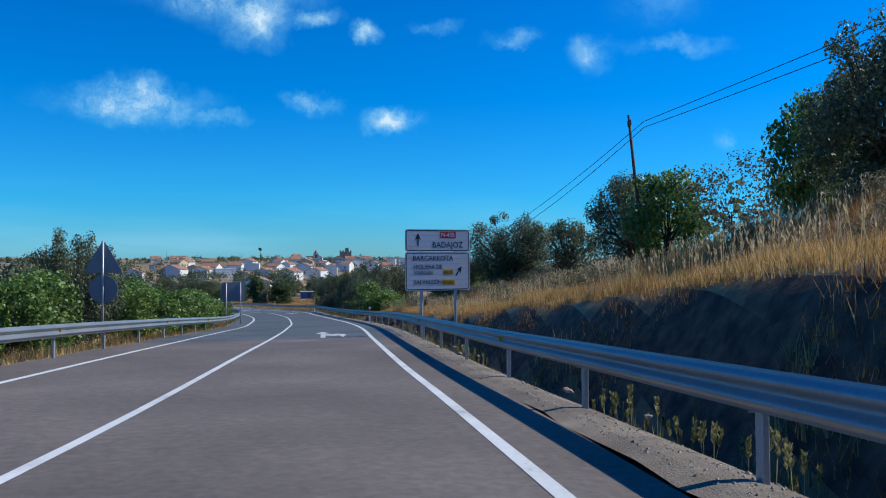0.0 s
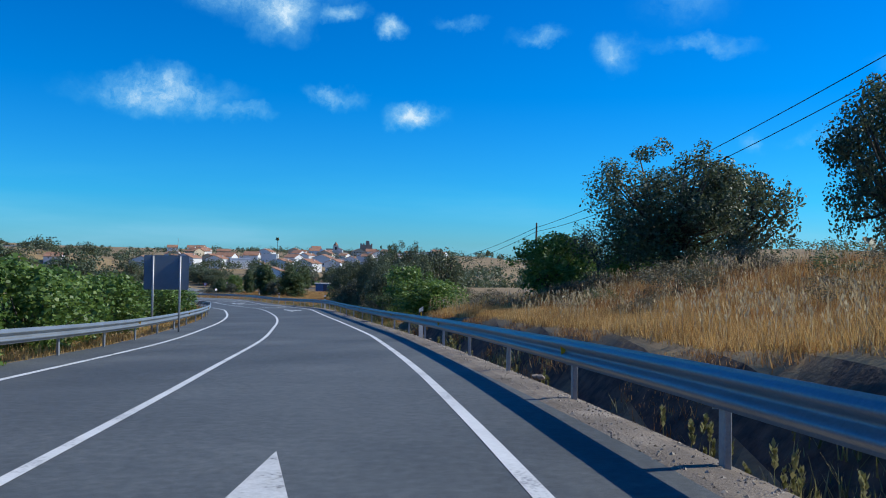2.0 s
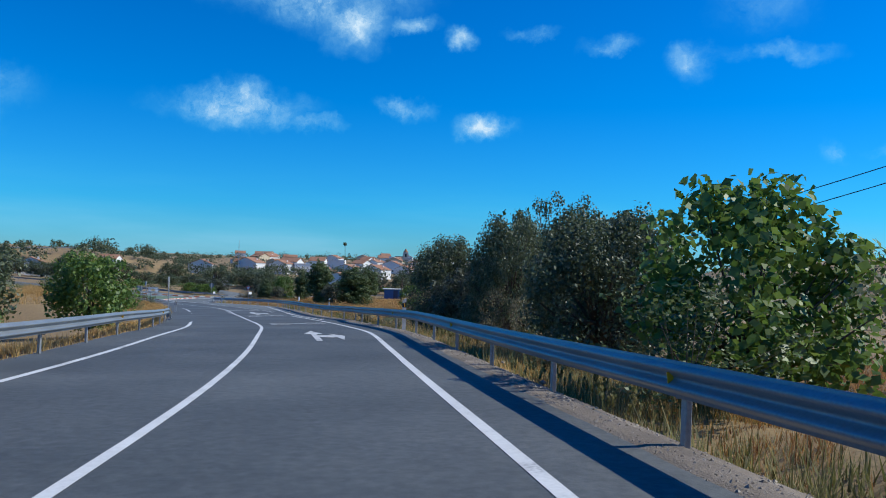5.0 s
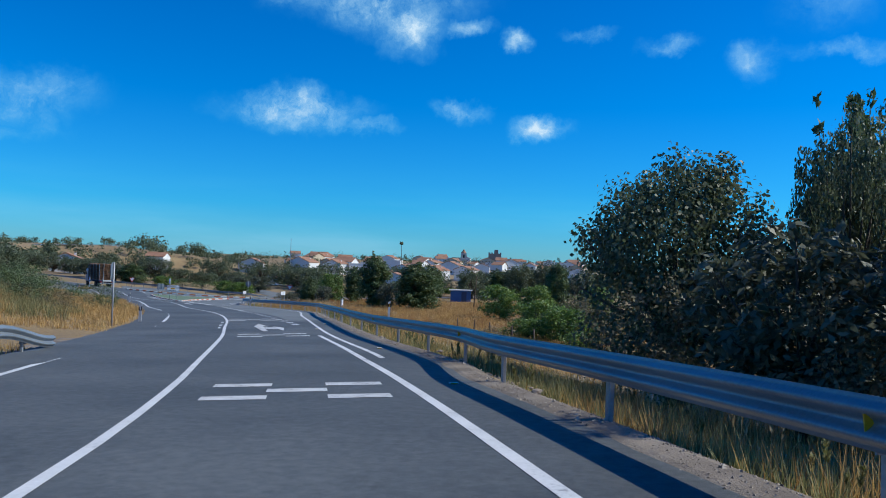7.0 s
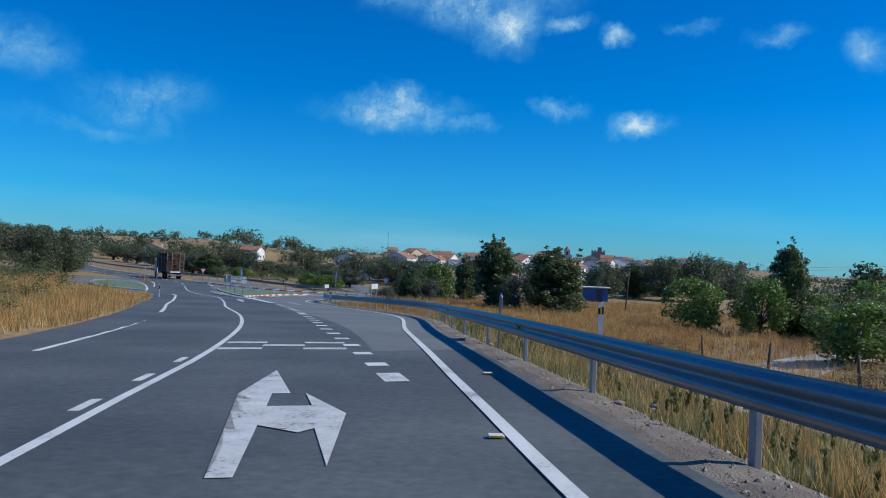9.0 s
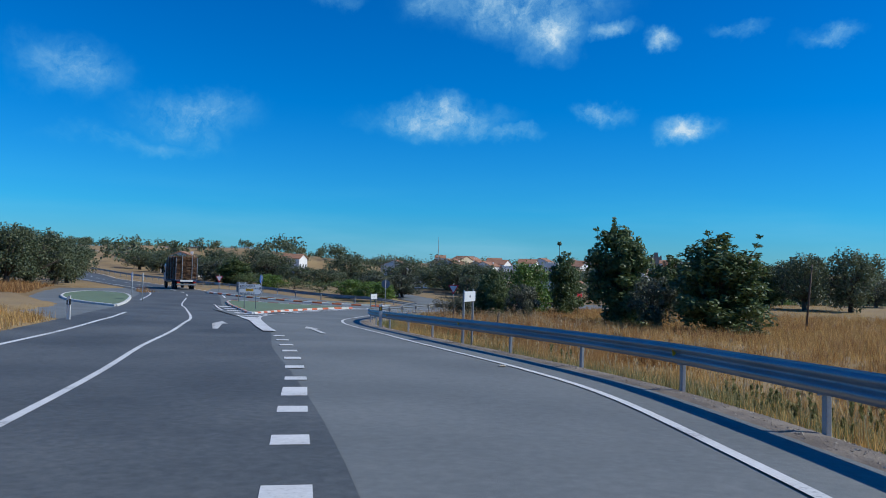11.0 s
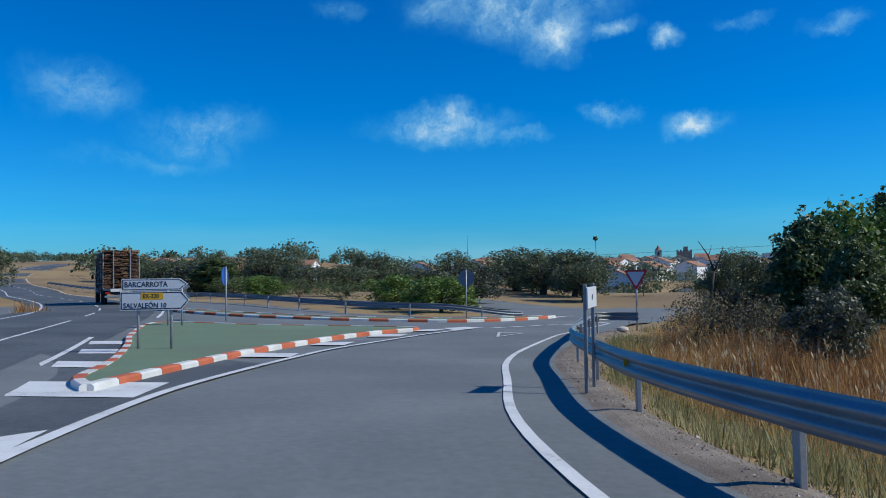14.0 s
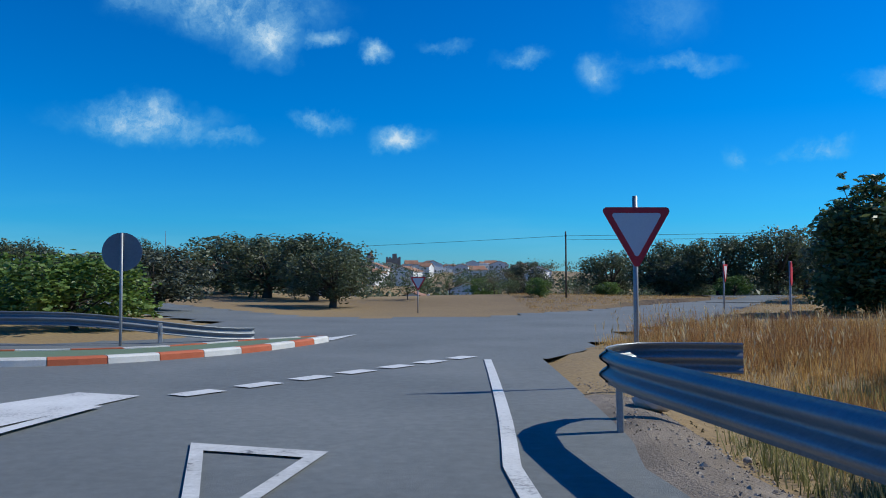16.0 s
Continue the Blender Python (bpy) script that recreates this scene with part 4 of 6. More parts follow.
def direction_panel():
    """The large panel on two posts beside the road."""
    x0, y0, x1, y1 = -1.37, 28.5, 1.0, 29.35
    w = math.hypot(x1 - x0, y1 - y0)
    m = pose((x0 + x1) / 2, (y0 + y1) / 2, 0.12, 0, 0, math.degrees(math.atan2(y1 - y0, x1 - x0)))
    root = thing("direction_sign", "large white direction sign with two framed panels on steel posts", "road sign", m)
    h_low, h_up = 1.28, 0.74
    for cz, h, nm in ((h_low / 2, h_low - 0.01, "lower_panel"), (h_low + h_up / 2, h_up - 0.01, "upper_panel")):
        pn = part(nm, plate(rounded(w, h, 0.09, 0, cz), 0.03), WHITE, root)
        frame_ring(w - 0.05, h - 0.05, 0.1, 0.028, 0, cz, -0.003, NAVY, pn)
        for k in range(1, int(h / 0.175)):
            part("seam", box(w - 0.02, 0.001, 0.004, (0, -0.002, cz - h / 2 + 0.175 * k)), SIGN_BACK, pn)
    up, low = root.children[0], root.children[1]
    for o in root.children:
        if o.name.startswith("upper"):
            up = o
        elif o.name.startswith("lower"):
            low = o
    f = -0.004
    arrow_mark(up, NAVY, -0.77, 1.68, 0.44, 0, f)
    part("route_plate", plate(rounded(0.62, 0.22, 0.02, 0.4, 1.83), 0.002, front=f), RED, up)
    letters("N-435", 0.205, WHITE, up, (0.125, f - 0.003, 1.83))
    letters("BADAJOZ", 0.27, NAVY, up, (-0.22, f, 1.5), spacing=1.04)
    letters("BARCARROTA", 0.235, NAVY, low, (-0.98, f, 1.06), spacing=1.04)
    letters("HIGUERA DE", 0.19, NAVY, low, (-0.95, f, 0.78), spacing=1.04)
    letters("VARGAS", 0.19, NAVY, low, (-0.93, f, 0.59), spacing=1.04)
    letters("SALVALEÓN", 0.19, NAVY, low, (-0.93, f, 0.28), spacing=1.04)
    part("route_plate", plate(rounded(0.38, 0.16, 0.015, 0.4, 0.6), 0.002, front=f), YELLOW, low)
    letters("BA-25", 0.138, NAVY, low, (0.23, f - 0.003, 0.6))
    part("route_plate", plate(rounded(0.5, 0.16, 0.015, 0.42, 0.27), 0.002, front=f), YELLOW, low)
    letters("EX-320", 0.138, NAVY, low, (0.19, f - 0.003, 0.27))
    arrow_mark(low, NAVY, 0.82, 0.64, 0.4, -38, f)
    for x in (-0.62, 0.72):
        sign_post(root, x, -3.3, 1.95, 0.09, 0.06)
        for z in (0.2, 0.9, 1.7):
            part("clamp", box(0.17, 0.05, 0.05, (x, 0.055, z), 0.006), STEEL, root)
    return root


direction_panel().scale.z = 1.12


def back_panel(p, q, bottom, height, label):
    """A large panel seen from behind on two posts."""
    w = math.hypot(q[0] - p[0], q[1] - p[1])
    cx, cy = (p[0] + q[0]) / 2, (p[1] + q[1]) / 2
    root = thing("direction_sign", label, "road sign", pose(cx, cy, bottom, 0, 0, math.degrees(math.atan2(q[1] - p[1], q[0] - p[0]))))
    part("panel", plate(rounded(w, height, 0.06, 0, height / 2), 0.03, front=0.05), SIGN_BACK, root)
    g = gz(cx, cy) - bottom - 0.3
    for x in (-w * 0.3, w * 0.3):
        sign_post(root, x, g, height - 0.03, 0.0, 0.045)
        for z in (0.2, height * 0.5, height - 0.2):
            part("clamp", box(0.13, 0.05, 0.04, (x, 0.035, z), 0.005), STEEL, root)
    return root


back_panel((-16.75, 59.3), (-15.1, 59.9), -1.8, 1.42, "grey back of a large sign panel on two posts")


def triangle(size, r, cx=0, cz=0, down=True):
    out = []
    R = size / math.sqrt(3)
    for k in range(3):
        a0 = radians((270 if down else 90) + 120 * k)
        c = (cx + (R - 2 * r) * math.cos(a0), cz + (R - 2 * r) * math.sin(a0))
        for j in range(-3, 4):
            a = a0 + radians(20 * j)
            out.append((c[0] + r * math.cos(a), c[1] + r * math.sin(a)))
    return out


def disc(r, cx=0, cz=0, n=28, a0=0.0):
    return [(cx + r * math.cos(2 * math.pi * k / n + a0), cz + r * math.sin(2 * math.pi * k / n + a0)) for k in range(n)]


def give_way(x, y, mid_z, yaw, size=0.9, label="red and white give-way triangle on a steel post"):
    root = thing("give_way_sign", label, "road sign", pose(x, y, mid_z, 0, 0, yaw), "give-way signs")
    face = part("face", plate(triangle(size, 0.05), 0.025), RED, root)
    part("white_field", plate(triangle(size * 0.72, 0.03), 0.002, front=-0.003), WHITE, face)
    sign_post(root, 0, gz(x, y) - mid_z - 0.3, size * 0.45, 0.07, 0.035)
    for z in (-0.12, 0.16):
        part("clamp", box(0.1, 0.05, 0.04, (0, 0.045, z), 0.005), STEEL, root)
    return root


give_way(-61.99, 203.83, -7.57, 4, 0.98, "red and white give-way triangle on a post behind the rail")
give_way(-66.28, 235.21, -8.42, 14, 0.9, "small give-way sign on a pale post at the field edge")
give_way(-95.0, 214.6, -7.7, 30, 0.9, "give-way triangle on a post beside the island")
give_way(-53.24, 225.64, -7.97, 60, 0.9, "give-way triangle seen over tall dry grass")


def back_sign(x, y, mid_z, yaw, outline, label, pole_up=0.4, name="round_sign", mat=None):
    root = thing(name, label, "road sign", pose(x, y, mid_z, 0, 0, yaw))
    part("plate", plate(outline, 0.02, front=0.045), mat or SIGN_BACK, root)
    sign_post(root, 0, gz(x, y) - mid_z - 0.3, pole_up, 0.0, 0.035)
    for z in (-0.14, 0.14):
        part("clamp", box(0.1, 0.04, 0.035, (0, 0.03, z), 0.005), STEEL, root)
    return root


back_sign(-72.1, 211.3, -7.6, 8, disc(0.45), "grey back of a round sign on the island's tip", 0.44)
back_sign(-80.1, 201.0, -7.3, 106, disc(0.42), "blue round sign seen nearly edge on", 0.42, mat=BLUE)
ob = back_sign(-10.1, 23.3, 1.24, 5, triangle(1.15, 0.06, 0, 0.0, False), "grey back of a warning triangle above a round plate", 0.62, "warning_sign")
part("second_plate", plate(disc(0.42, 0, -0.82), 0.02, front=0.045), SIGN_BACK, ob)
back_sign(-37.5, 121.2, -4.25, 112, disc(0.38), "round sign on a tall post beside the lane mouth", 0.38)
ob = back_sign(-83.6, 189.3, -7.3, 134, disc(0.42, 0, 0, 8, math.pi / 8), "grey back of an octagonal stop sign", 0.42, "stop_sign")
back_sign(-88.6, 193.6, -7.3, 128, disc(0.4), "round sign on a post on the green island", 0.4, mat=BLUE)
ob = thing("stop_sign", "red octagonal sign seen nearly edge on", "road sign", pose(-53.55, 218.64, -8.12, 0, 0, 62))
part("plate", plate(disc(0.42, 0, 0, 8, math.pi / 8), 0.02), RED, ob)
sign_post(ob, 0, gz(-53.55, 218.64) - (-8.12) - 0.3, 0.4, 0.05, 0.035)


def panel_on_posts(x0, y0, x1, y1, top, height, label, mat, post_mat):
    w = math.hypot(x1 - x0, y1 - y0)
    cx, cy = (x0 + x1) / 2, (y0 + y1) / 2
    root = thing("marker_panel", label, "road sign", pose(cx, cy, top - height, 0, 0, math.degrees(math.atan2(y1 - y0, x1 - x0))))
    pn = part("panel", plate(rounded(w, height, 0.02, 0, height / 2), 0.02, front=-0.03), mat, root)
    part("emblem", plate(disc(0.045, 0, height / 2, 16), 0.002, front=-0.034), NAVY, pn)
    for x in (-w * 0.42, w * 0.42):
        part("post", box(0.07, 0.05, gz(cx, cy) * -1 + top + 0.4, (x, 0.02, gz(cx, cy) - top + height - 0.35), 0.006), post_mat, root)
    return root


panel_on_posts(-46.21, 161.36, -46.19, 162.36, -6.52, 0.32, "pale metal panel between two posts behind the rail", WHITE, STEEL)
panel_on_posts(-59.74, 182.53, -59.80, 183.53, -7.57, 0.31, "pale metal panel between two posts in the gravel", WHITE, STEEL)
panel_on_posts(-31.3, 133.49, -31.53, 134.49, -5.68, 0.32, "pale metal panel between two posts in dry grass", WHITE, STEEL)


def arrow_board(root, w, h, cz, rows, mat=WHITE):
    tip = 0.16
    out = [(-w / 2, cz - h / 2), (w / 2 - tip, cz - h / 2), (w / 2, cz), (w / 2 - tip, cz + h / 2), (-w / 2, cz + h / 2)]
    pn = part("arrow_board", plate(out, 0.03), mat, root)
    inset = [(-w / 2 + 0.015, cz - h / 2 + 0.015), (w / 2 - tip - 0.005, cz - h / 2 + 0.015), (w / 2 - 0.025, cz), (w / 2 - tip - 0.005, cz + h / 2 - 0.015), (-w / 2 + 0.015, cz + h / 2 - 0.015)]
    b = [(x * 0.97, cz + (z - cz) * 0.88) for x, z in inset]
    n = len(b)
    mesh_object("border", [(x, -0.003, z) for x, z in inset] + [(x, -0.003, z) for x, z in b], [(k, n + k, n + (k + 1) % n, (k + 1) % n) for k in range(n)], NAVY, pn)
    for txt, size, x, z in rows:
        letters(txt, size, NAVY, pn, (x, -0.004, cz + z))
    return pn


root = thing("direction_sign", "two white arrow boards on posts standing on the island", "road sign", pose(-71.7, 187.05, -8.74, 0, 0, 31) @ Matrix.Diagonal((1.25, 1, 1.45, 1)))
arrow_board(root, 1.30, 0.21, 0.845, [("BARCARROTA", 0.13, -0.6, 0.0)])
pn = arrow_board(root, 1.36, 0.33, 0.56, [("SALVALEÓN 10", 0.125, -0.62, -0.085)])
part("route_plate", plate(rounded(0.44, 0.12, 0.01, -0.06, 0.64), 0.002, front=-0.004), YELLOW, pn)
letters("EX-320", 0.105, NAVY, pn, (-0.24, -0.007, 0.64))
for x in (-0.34, 0.31):
    sign_post(root, x, (float(road_z(-71.5, 187.17)) + 8.74) / 1.45 + 0.04, 0.95, 0.06, 0.03)
root = thing("direction_sign", "grey backs of two arrow boards on steel posts", "road sign", pose(-78.75, 196.1, -9.25, 0, 0, 43))
for w, h, cz in ((1.02, 0.33, 1.55), (1.06, 0.5, 1.1)):
    part("arrow_board", plate([(-w / 2, cz - h / 2), (w / 2 - 0.18, cz - h / 2), (w / 2, cz), (w / 2 - 0.18, cz + h / 2), (-w / 2, cz + h / 2)], 0.03), SIGN_BACK, root)
for x in (-0.33, 0.2):
    sign_post(root, x, float(road_z(-78.75, 196.1)) + 9.25 + 0.05, 1.74, -0.05, 0.035)


def delineator(x, y, yaw, label="white delineator post with a slanted black band", orange=False, base=None, up=1.05):
    z = (gz(x, y) if base is None else base)
    root = thing("delineator_post", label, "delineator", pose(x, y, z - 0.05, 0, 0, yaw), "delineator posts")
    out = [(-0.07, 0), (0.07, 0), (0.07, up + 0.02), (-0.07, up - 0.05)]
    part("body", plate(out, 0.05), WHITE_PAINT, root)
    band = [(-0.071, up - 0.33), (0.071, up - 0.33), (0.071, up - 0.12), (-0.071, up - 0.17)]
    bd = part("black_band", plate(band, 0.054, front=-0.002), BLACK, root)
    part("reflector", plate(rounded(0.045, 0.15, 0.008, 0, up - 0.24), 0.002, front=-0.005), YELLOW if orange else WHITE, bd)
    return root


for x, y in ((-39.39, 126.43), (-61.4, 160.5)):
    delineator(x, y, 20)
for x, y, up in ((-5.1, 54.6, 1.0), (-15.54, 94.99, 1.15), (-53.52, 170.85, 1.1), (-29.29, 136.6, 1.1)):
    delineator(x, y, 20, "white delineator post with black band and orange reflector", True, float(road_z(x, y)) - 0.1, up + 0.15)


# ---- trees ----
def leaf_mesh(name, centres, radii, per, size, mat, up=0.25, flat=1.0, aspect=1.5, seed=1):
    """Many small leaves round the middles of clumps, each a bent blade of four corners."""
    g = np.random.default_rng(seed)
    radii = np.asarray(radii, float)
    count_ = np.maximum(8, (per * (radii / np.max(radii)) ** 2 * 1.5)).astype(int)
    n = int(count_.sum())
    c = np.repeat(np.asarray(centres, float), count_, axis=0)
    r = np.repeat(radii, count_)
    d = g.normal(size=(n, 3))
    d /= np.linalg.norm(d, axis=1)[:, None]
    rad = r * np.clip(1.05 - np.abs(g.normal(0, 0.34, n)) + g.normal(0, 0.1, n), 0.1, 1.4)
    p = c + d * rad[:, None] * np.array([1, 1, flat])
    nrm = d * 0.8 + g.normal(size=(n, 3)) * 0.6 + np.array([0, 0, up])
    nrm /= np.linalg.norm(nrm, axis=1)[:, None]
    a = np.cross(nrm, g.normal(size=(n, 3)))
    a /= np.linalg.norm(a, axis=1)[:, None] + 1e-9
    b = np.cross(nrm, a)
    s = size * g.uniform(0.6, 1.35, n)[:, None]
    v = np.stack([p - a * s * aspect * 0.5, p + b * s * 0.5 + nrm * s * 0.12, p + a * s * aspect * 0.5, p - b * s * 0.5 + nrm * s * 0.12], 1).reshape(-1, 3)
    return quick_mesh(name, v, 4, mat)


def quick_mesh(name, v, k, mat):
    me_ = bpy.data.meshes.new(name)
    me_.vertices.add(len(v))
    me_.vertices.foreach_set("co", v.astype(np.float32).ravel())
    me_.loops.add(len(v))
    me_.loops.foreach_set("vertex_index", np.arange(len(v), dtype=np.int32))
    me_.polygons.add(len(v) // k)
    me_.polygons.foreach_set("loop_start", np.arange(0, len(v), k, dtype=np.int32))
    me_.update(calc_edges=True)
    me_.materials.append(mat)
    return me_


def build_tree(name, label, category, kind, seed, leaf_mat):
    """A tree of unit height 1 m and crown radius about 0.5 m, scaled when placed; trunk, limbs and a leafy crown."""
    g = np.random.default_rng(seed)
    H = 5.0
    spec = dict(oak=(0.0, 0.5, 56, 120, 0.12, 0.3), oakf=(0.0, 0.5, 64, 400, 0.07, 0.29), fig=(0.0, 0.52, 42, 130, 0.17, 0.32), tall=(0.0, 0.3, 64, 200, 0.085, 0.2), olive=(0.02, 0.42, 44, 150, 0.11, 0.27), shrub=(0.02, 0.55, 24, 80, 0.1, 0.32))[kind]
    base, rad, clumps, per, size, cr = spec
    base, rad, cr = base * H, rad * H, cr * H * 0.5
    cen = []
    while len(cen) < clumps:
        q = g.normal(size=3)
        q /= np.linalg.norm(q)
        q *= g.uniform(0.45, 1.0) ** 0.5
        w = 1.0
        if kind == "tall":
            w = 0.95 - 0.5 * max(0.0, q[2]) ** 1.5 + g.normal(0, 0.12)
        if kind == "shrub" and q[2] < -0.75:
            continue
        lump = 1 + 0.28 * math.sin(3 * math.atan2(q[1], q[0]) + seed) + 0.12 * math.sin(5 * q[2] + seed)
        if kind in ("oak", "oakf", "olive", "fig") and q[2] < 0.1:
            w = min(1.6, (max(0.05, 1 - q[2] * q[2])) ** -0.42)
        cen.append((q[0] * (rad - cr * 0.7) * w * lump, q[1] * (rad - cr * 0.7) * w * lump, base + (H - base) / 2 + q[2] * ((H - base) / 2 - cr * 0.6)))
    rr = list(cr * g.uniform(0.55, 1.1, clumps))
    for _ in range({"oak": 26, "oakf": 34, "olive": 20, "tall": 18}.get(kind, 12)):
        a_, u_ = g.uniform(0, 2 * math.pi), g.uniform(-0.3, 1)
        w_ = math.sqrt(max(0.0, 1 - u_ * u_)) * rad * g.uniform(0.78, 1.0) * (0.8 if kind == "tall" else 1)
        cen.append((w_ * math.cos(a_), w_ * math.sin(a_), base + (H - base) / 2 + u_ * (H - base) / 2 * g.uniform(0.8, 0.98)))
        rr.append(cr * g.uniform(0.3, 0.6))
    if kind == "tall":
        for _ in range(22):
            a_, w_ = g.uniform(0, 2 * math.pi), g.uniform(0.1, 0.95) * rad
            cen.append((w_ * math.cos(a_), w_ * math.sin(a_), g.uniform(0.02, 0.3) * H))
            rr.append(cr * g.uniform(0.5, 0.9))
        for _ in range(9):
            a_, w_, up_ = g.uniform(0, 2 * math.pi), g.uniform(0.1, 0.75) * rad, g.uniform(0.72, 1.06)
            for v_ in np.linspace(0.45, up_, 7):
                cen.append((w_ * math.cos(a_) * (0.7 + 0.4 * v_), w_ * math.sin(a_) * (0.7 + 0.4 * v_), v_ * H))
                rr.append(cr * (0.62 - 0.42 * v_ / up_))
    cen = np.array(cen)
    clumps = len(cen)
    root = thing(name, label, category)
    bm = bmesh.new()
    lean = g.normal(0, 0.12, 2)
    top_t = base + (H - base) * 0.35
    r0 = {"oak": 0.2, "oakf": 0.2, "fig": 0.12, "tall": 0.1, "olive": 0.16, "shrub": 0.05}[kind]
    trunk = [(0, 0, -0.6), (0, 0, 0), (lean[0] * 0.5, lean[1] * 0.5, top_t * 0.5), (lean[0], lean[1], top_t)]
    tube(trunk, [r0 * 1.35, r0 * 1.15, r0 * 0.85, r0 * 0.6], 8, bm)
    for k in range(0, clumps, 2):
        c = cen[k]
        h0 = g.uniform(0.35, 1.0)
        s0 = np.array([lean[0] * h0, lean[1] * h0, top_t * h0])
        mid = s0 * 0.45 + c * 0.55 + np.array([0, 0, -0.12 * H * 0.3])
        first = len(bm.verts)
        tube([s0, mid, c], [r0 * 0.42, r0 * 0.24, r0 * 0.08], 5, bm)
        bm.verts.ensure_lookup_table()
        bm.edges.new((bm.verts[8 + k % 8], bm.verts[first]))
    part("trunk", bm, BARK, root, smooth=True)
    me_ = leaf_mesh("crown", cen, rr, per, size, leaf_mat, aspect={"fig": 1.25, "tall": 2.2, "olive": 2.2}.get(kind, 1.5), seed=seed + 5)
    ob_ = new("crown", me_)
    ob_.parent = root
    return root


STORE = pose(0, -220, -40)
MODELS = {
    "oak": [build_tree("holm_oak", "dark grey-green holm oak with a dense rounded crown", "tree", "oak", k, LEAF_OAK) for k in (3, 11, 19)],
    "oakf": [build_tree("holm_oak", "dark holm oak with a dense crown beside the road", "tree", "oakf", k, LEAF_OAK) for k in (23, 31)],
    "fig": [build_tree("fig_tree", "leafy green fig tree with broad leaves", "tree", "fig", k, LEAF_FIG) for k in (4, 12)],
    "tall": [build_tree("young_poplar", "slender upright tree with loose grey-green leaves", "tree", "tall", k, LEAF_TALL) for k in (5, 13)],
    "olive": [build_tree("olive_tree", "silvery olive tree with an open crown", "tree", "olive", k, LEAF_OLIVE) for k in (6, 14)],
    "shrub": [build_tree("dry_shrub", "tangled dry brownish shrub", "shrub", "shrub", k, LEAF_SHRUB) for k in (7, 15)],
    "bush": [build_tree("green_shrub", "dense green wild shrub", "shrub", "shrub", k, LEAF_TALL) for k in (8, 16)],
}
used = {}


def plant(kind, x, y, top, wide, sink=0.0):
    """A tree of that kind with its top at that height and a crown about as wide."""
    models = MODELS[kind]
    k = used.get(kind, 0)
    used[kind] = k + 1
    src = models[k % len(models)]
    z = gz(x, y) - sink
    h = max(top - z, 0.8)
    m = pose(x, y, z, 0, 0, (k * 137) % 360)
    crown = {"oak": 4.6, "oakf": 4.6, "fig": 5.0, "tall": 2.4, "olive": 4.0, "shrub": 5.2, "bush": 5.2}[kind]
    sc = (wide / crown, wide / crown, h / 5.15)
    if k < len(models):
        src.matrix_world = m
        src.scale = sc
        return src
    ob_ = copy_thing(src, m)
    ob_.scale = sc
    return ob_


# the cutting and the right side of the road
for row in (("oakf", 5.3, 62.2, 5.2, 6.2), ("fig", 9.1, 32.07, 5.12, 3.4), ("oakf", 14.25, 59.48, 8.15, 6.0), ("oakf", 11.9, 20.8, 7.9, 4.4), ("shrub", 9.09, 24.6, 4.83, 3.2), ("fig", 12.76, 26.99, 7.2, 3.0), ("oak", 16.72, 30.63, 9.34, 5),
            ("fig", 1.7, 68.18, 1.1, 3.4), ("fig", 0.02, 62.11, 0.99, 3.4), ("shrub", 2.07, 61.15, 1.61, 3.2), ("oak", 11.25, 70.29, 5.29, 5), ("oak", 3.94, 79.36, 1.57, 4.6), ("fig", 7.03, 75.98, 1.95, 4), ("oakf", -8.93, 86.31, -0.57, 4.0), ("oakf", -8.09, 90.63, -0.35, 4.0), ("fig", -7.24, 79.1, -0.72, 4.2), ("fig", -5.24, 70.06, -1.4, 4.4), ("bush", -8.69, 76.5, -2.36, 3.0)):
    plant(*row)
for row in (("oakf", -15.6, 109.96, -0.47, 4.8), ("oakf", -12.2, 108.73, 0.5, 2.6), ("olive", -14.08, 105.07, -2.39, 3.6), ("shrub", -15.83, 106.62, -3.38, 3.0), ("oakf", -11.74, 100.56, 0.18, 3.6), ("oakf", -9.46, 104.45, 1.51, 5.0), ("tall", -11.4, 110.99, 0.9, 2.2), ("shrub", -13.75, 104, -3.29, 2.8), ("shrub", -11.85, 98.17, -3.05, 2.4), ("oak", -9.23, 112.41, 0.52, 5), ("oak", -6.05, 107.54, 1.12, 5),
            ("fig", -26.42, 172.08, -5.2, 4.6), ("tall", -20.62, 172.12, -2.4, 2.6), ("fig", -22.68, 169.58, -4.97, 3.8), ("fig", -16.95, 166.32, -4.89, 4), ("tall", -16.48, 169.75, -3.97, 3.0), ("bush", -11.61, 163.02, -4.58, 4.2), ("shrub", -18.63, 161.15, -5.35, 4.0)):
    plant(*row)
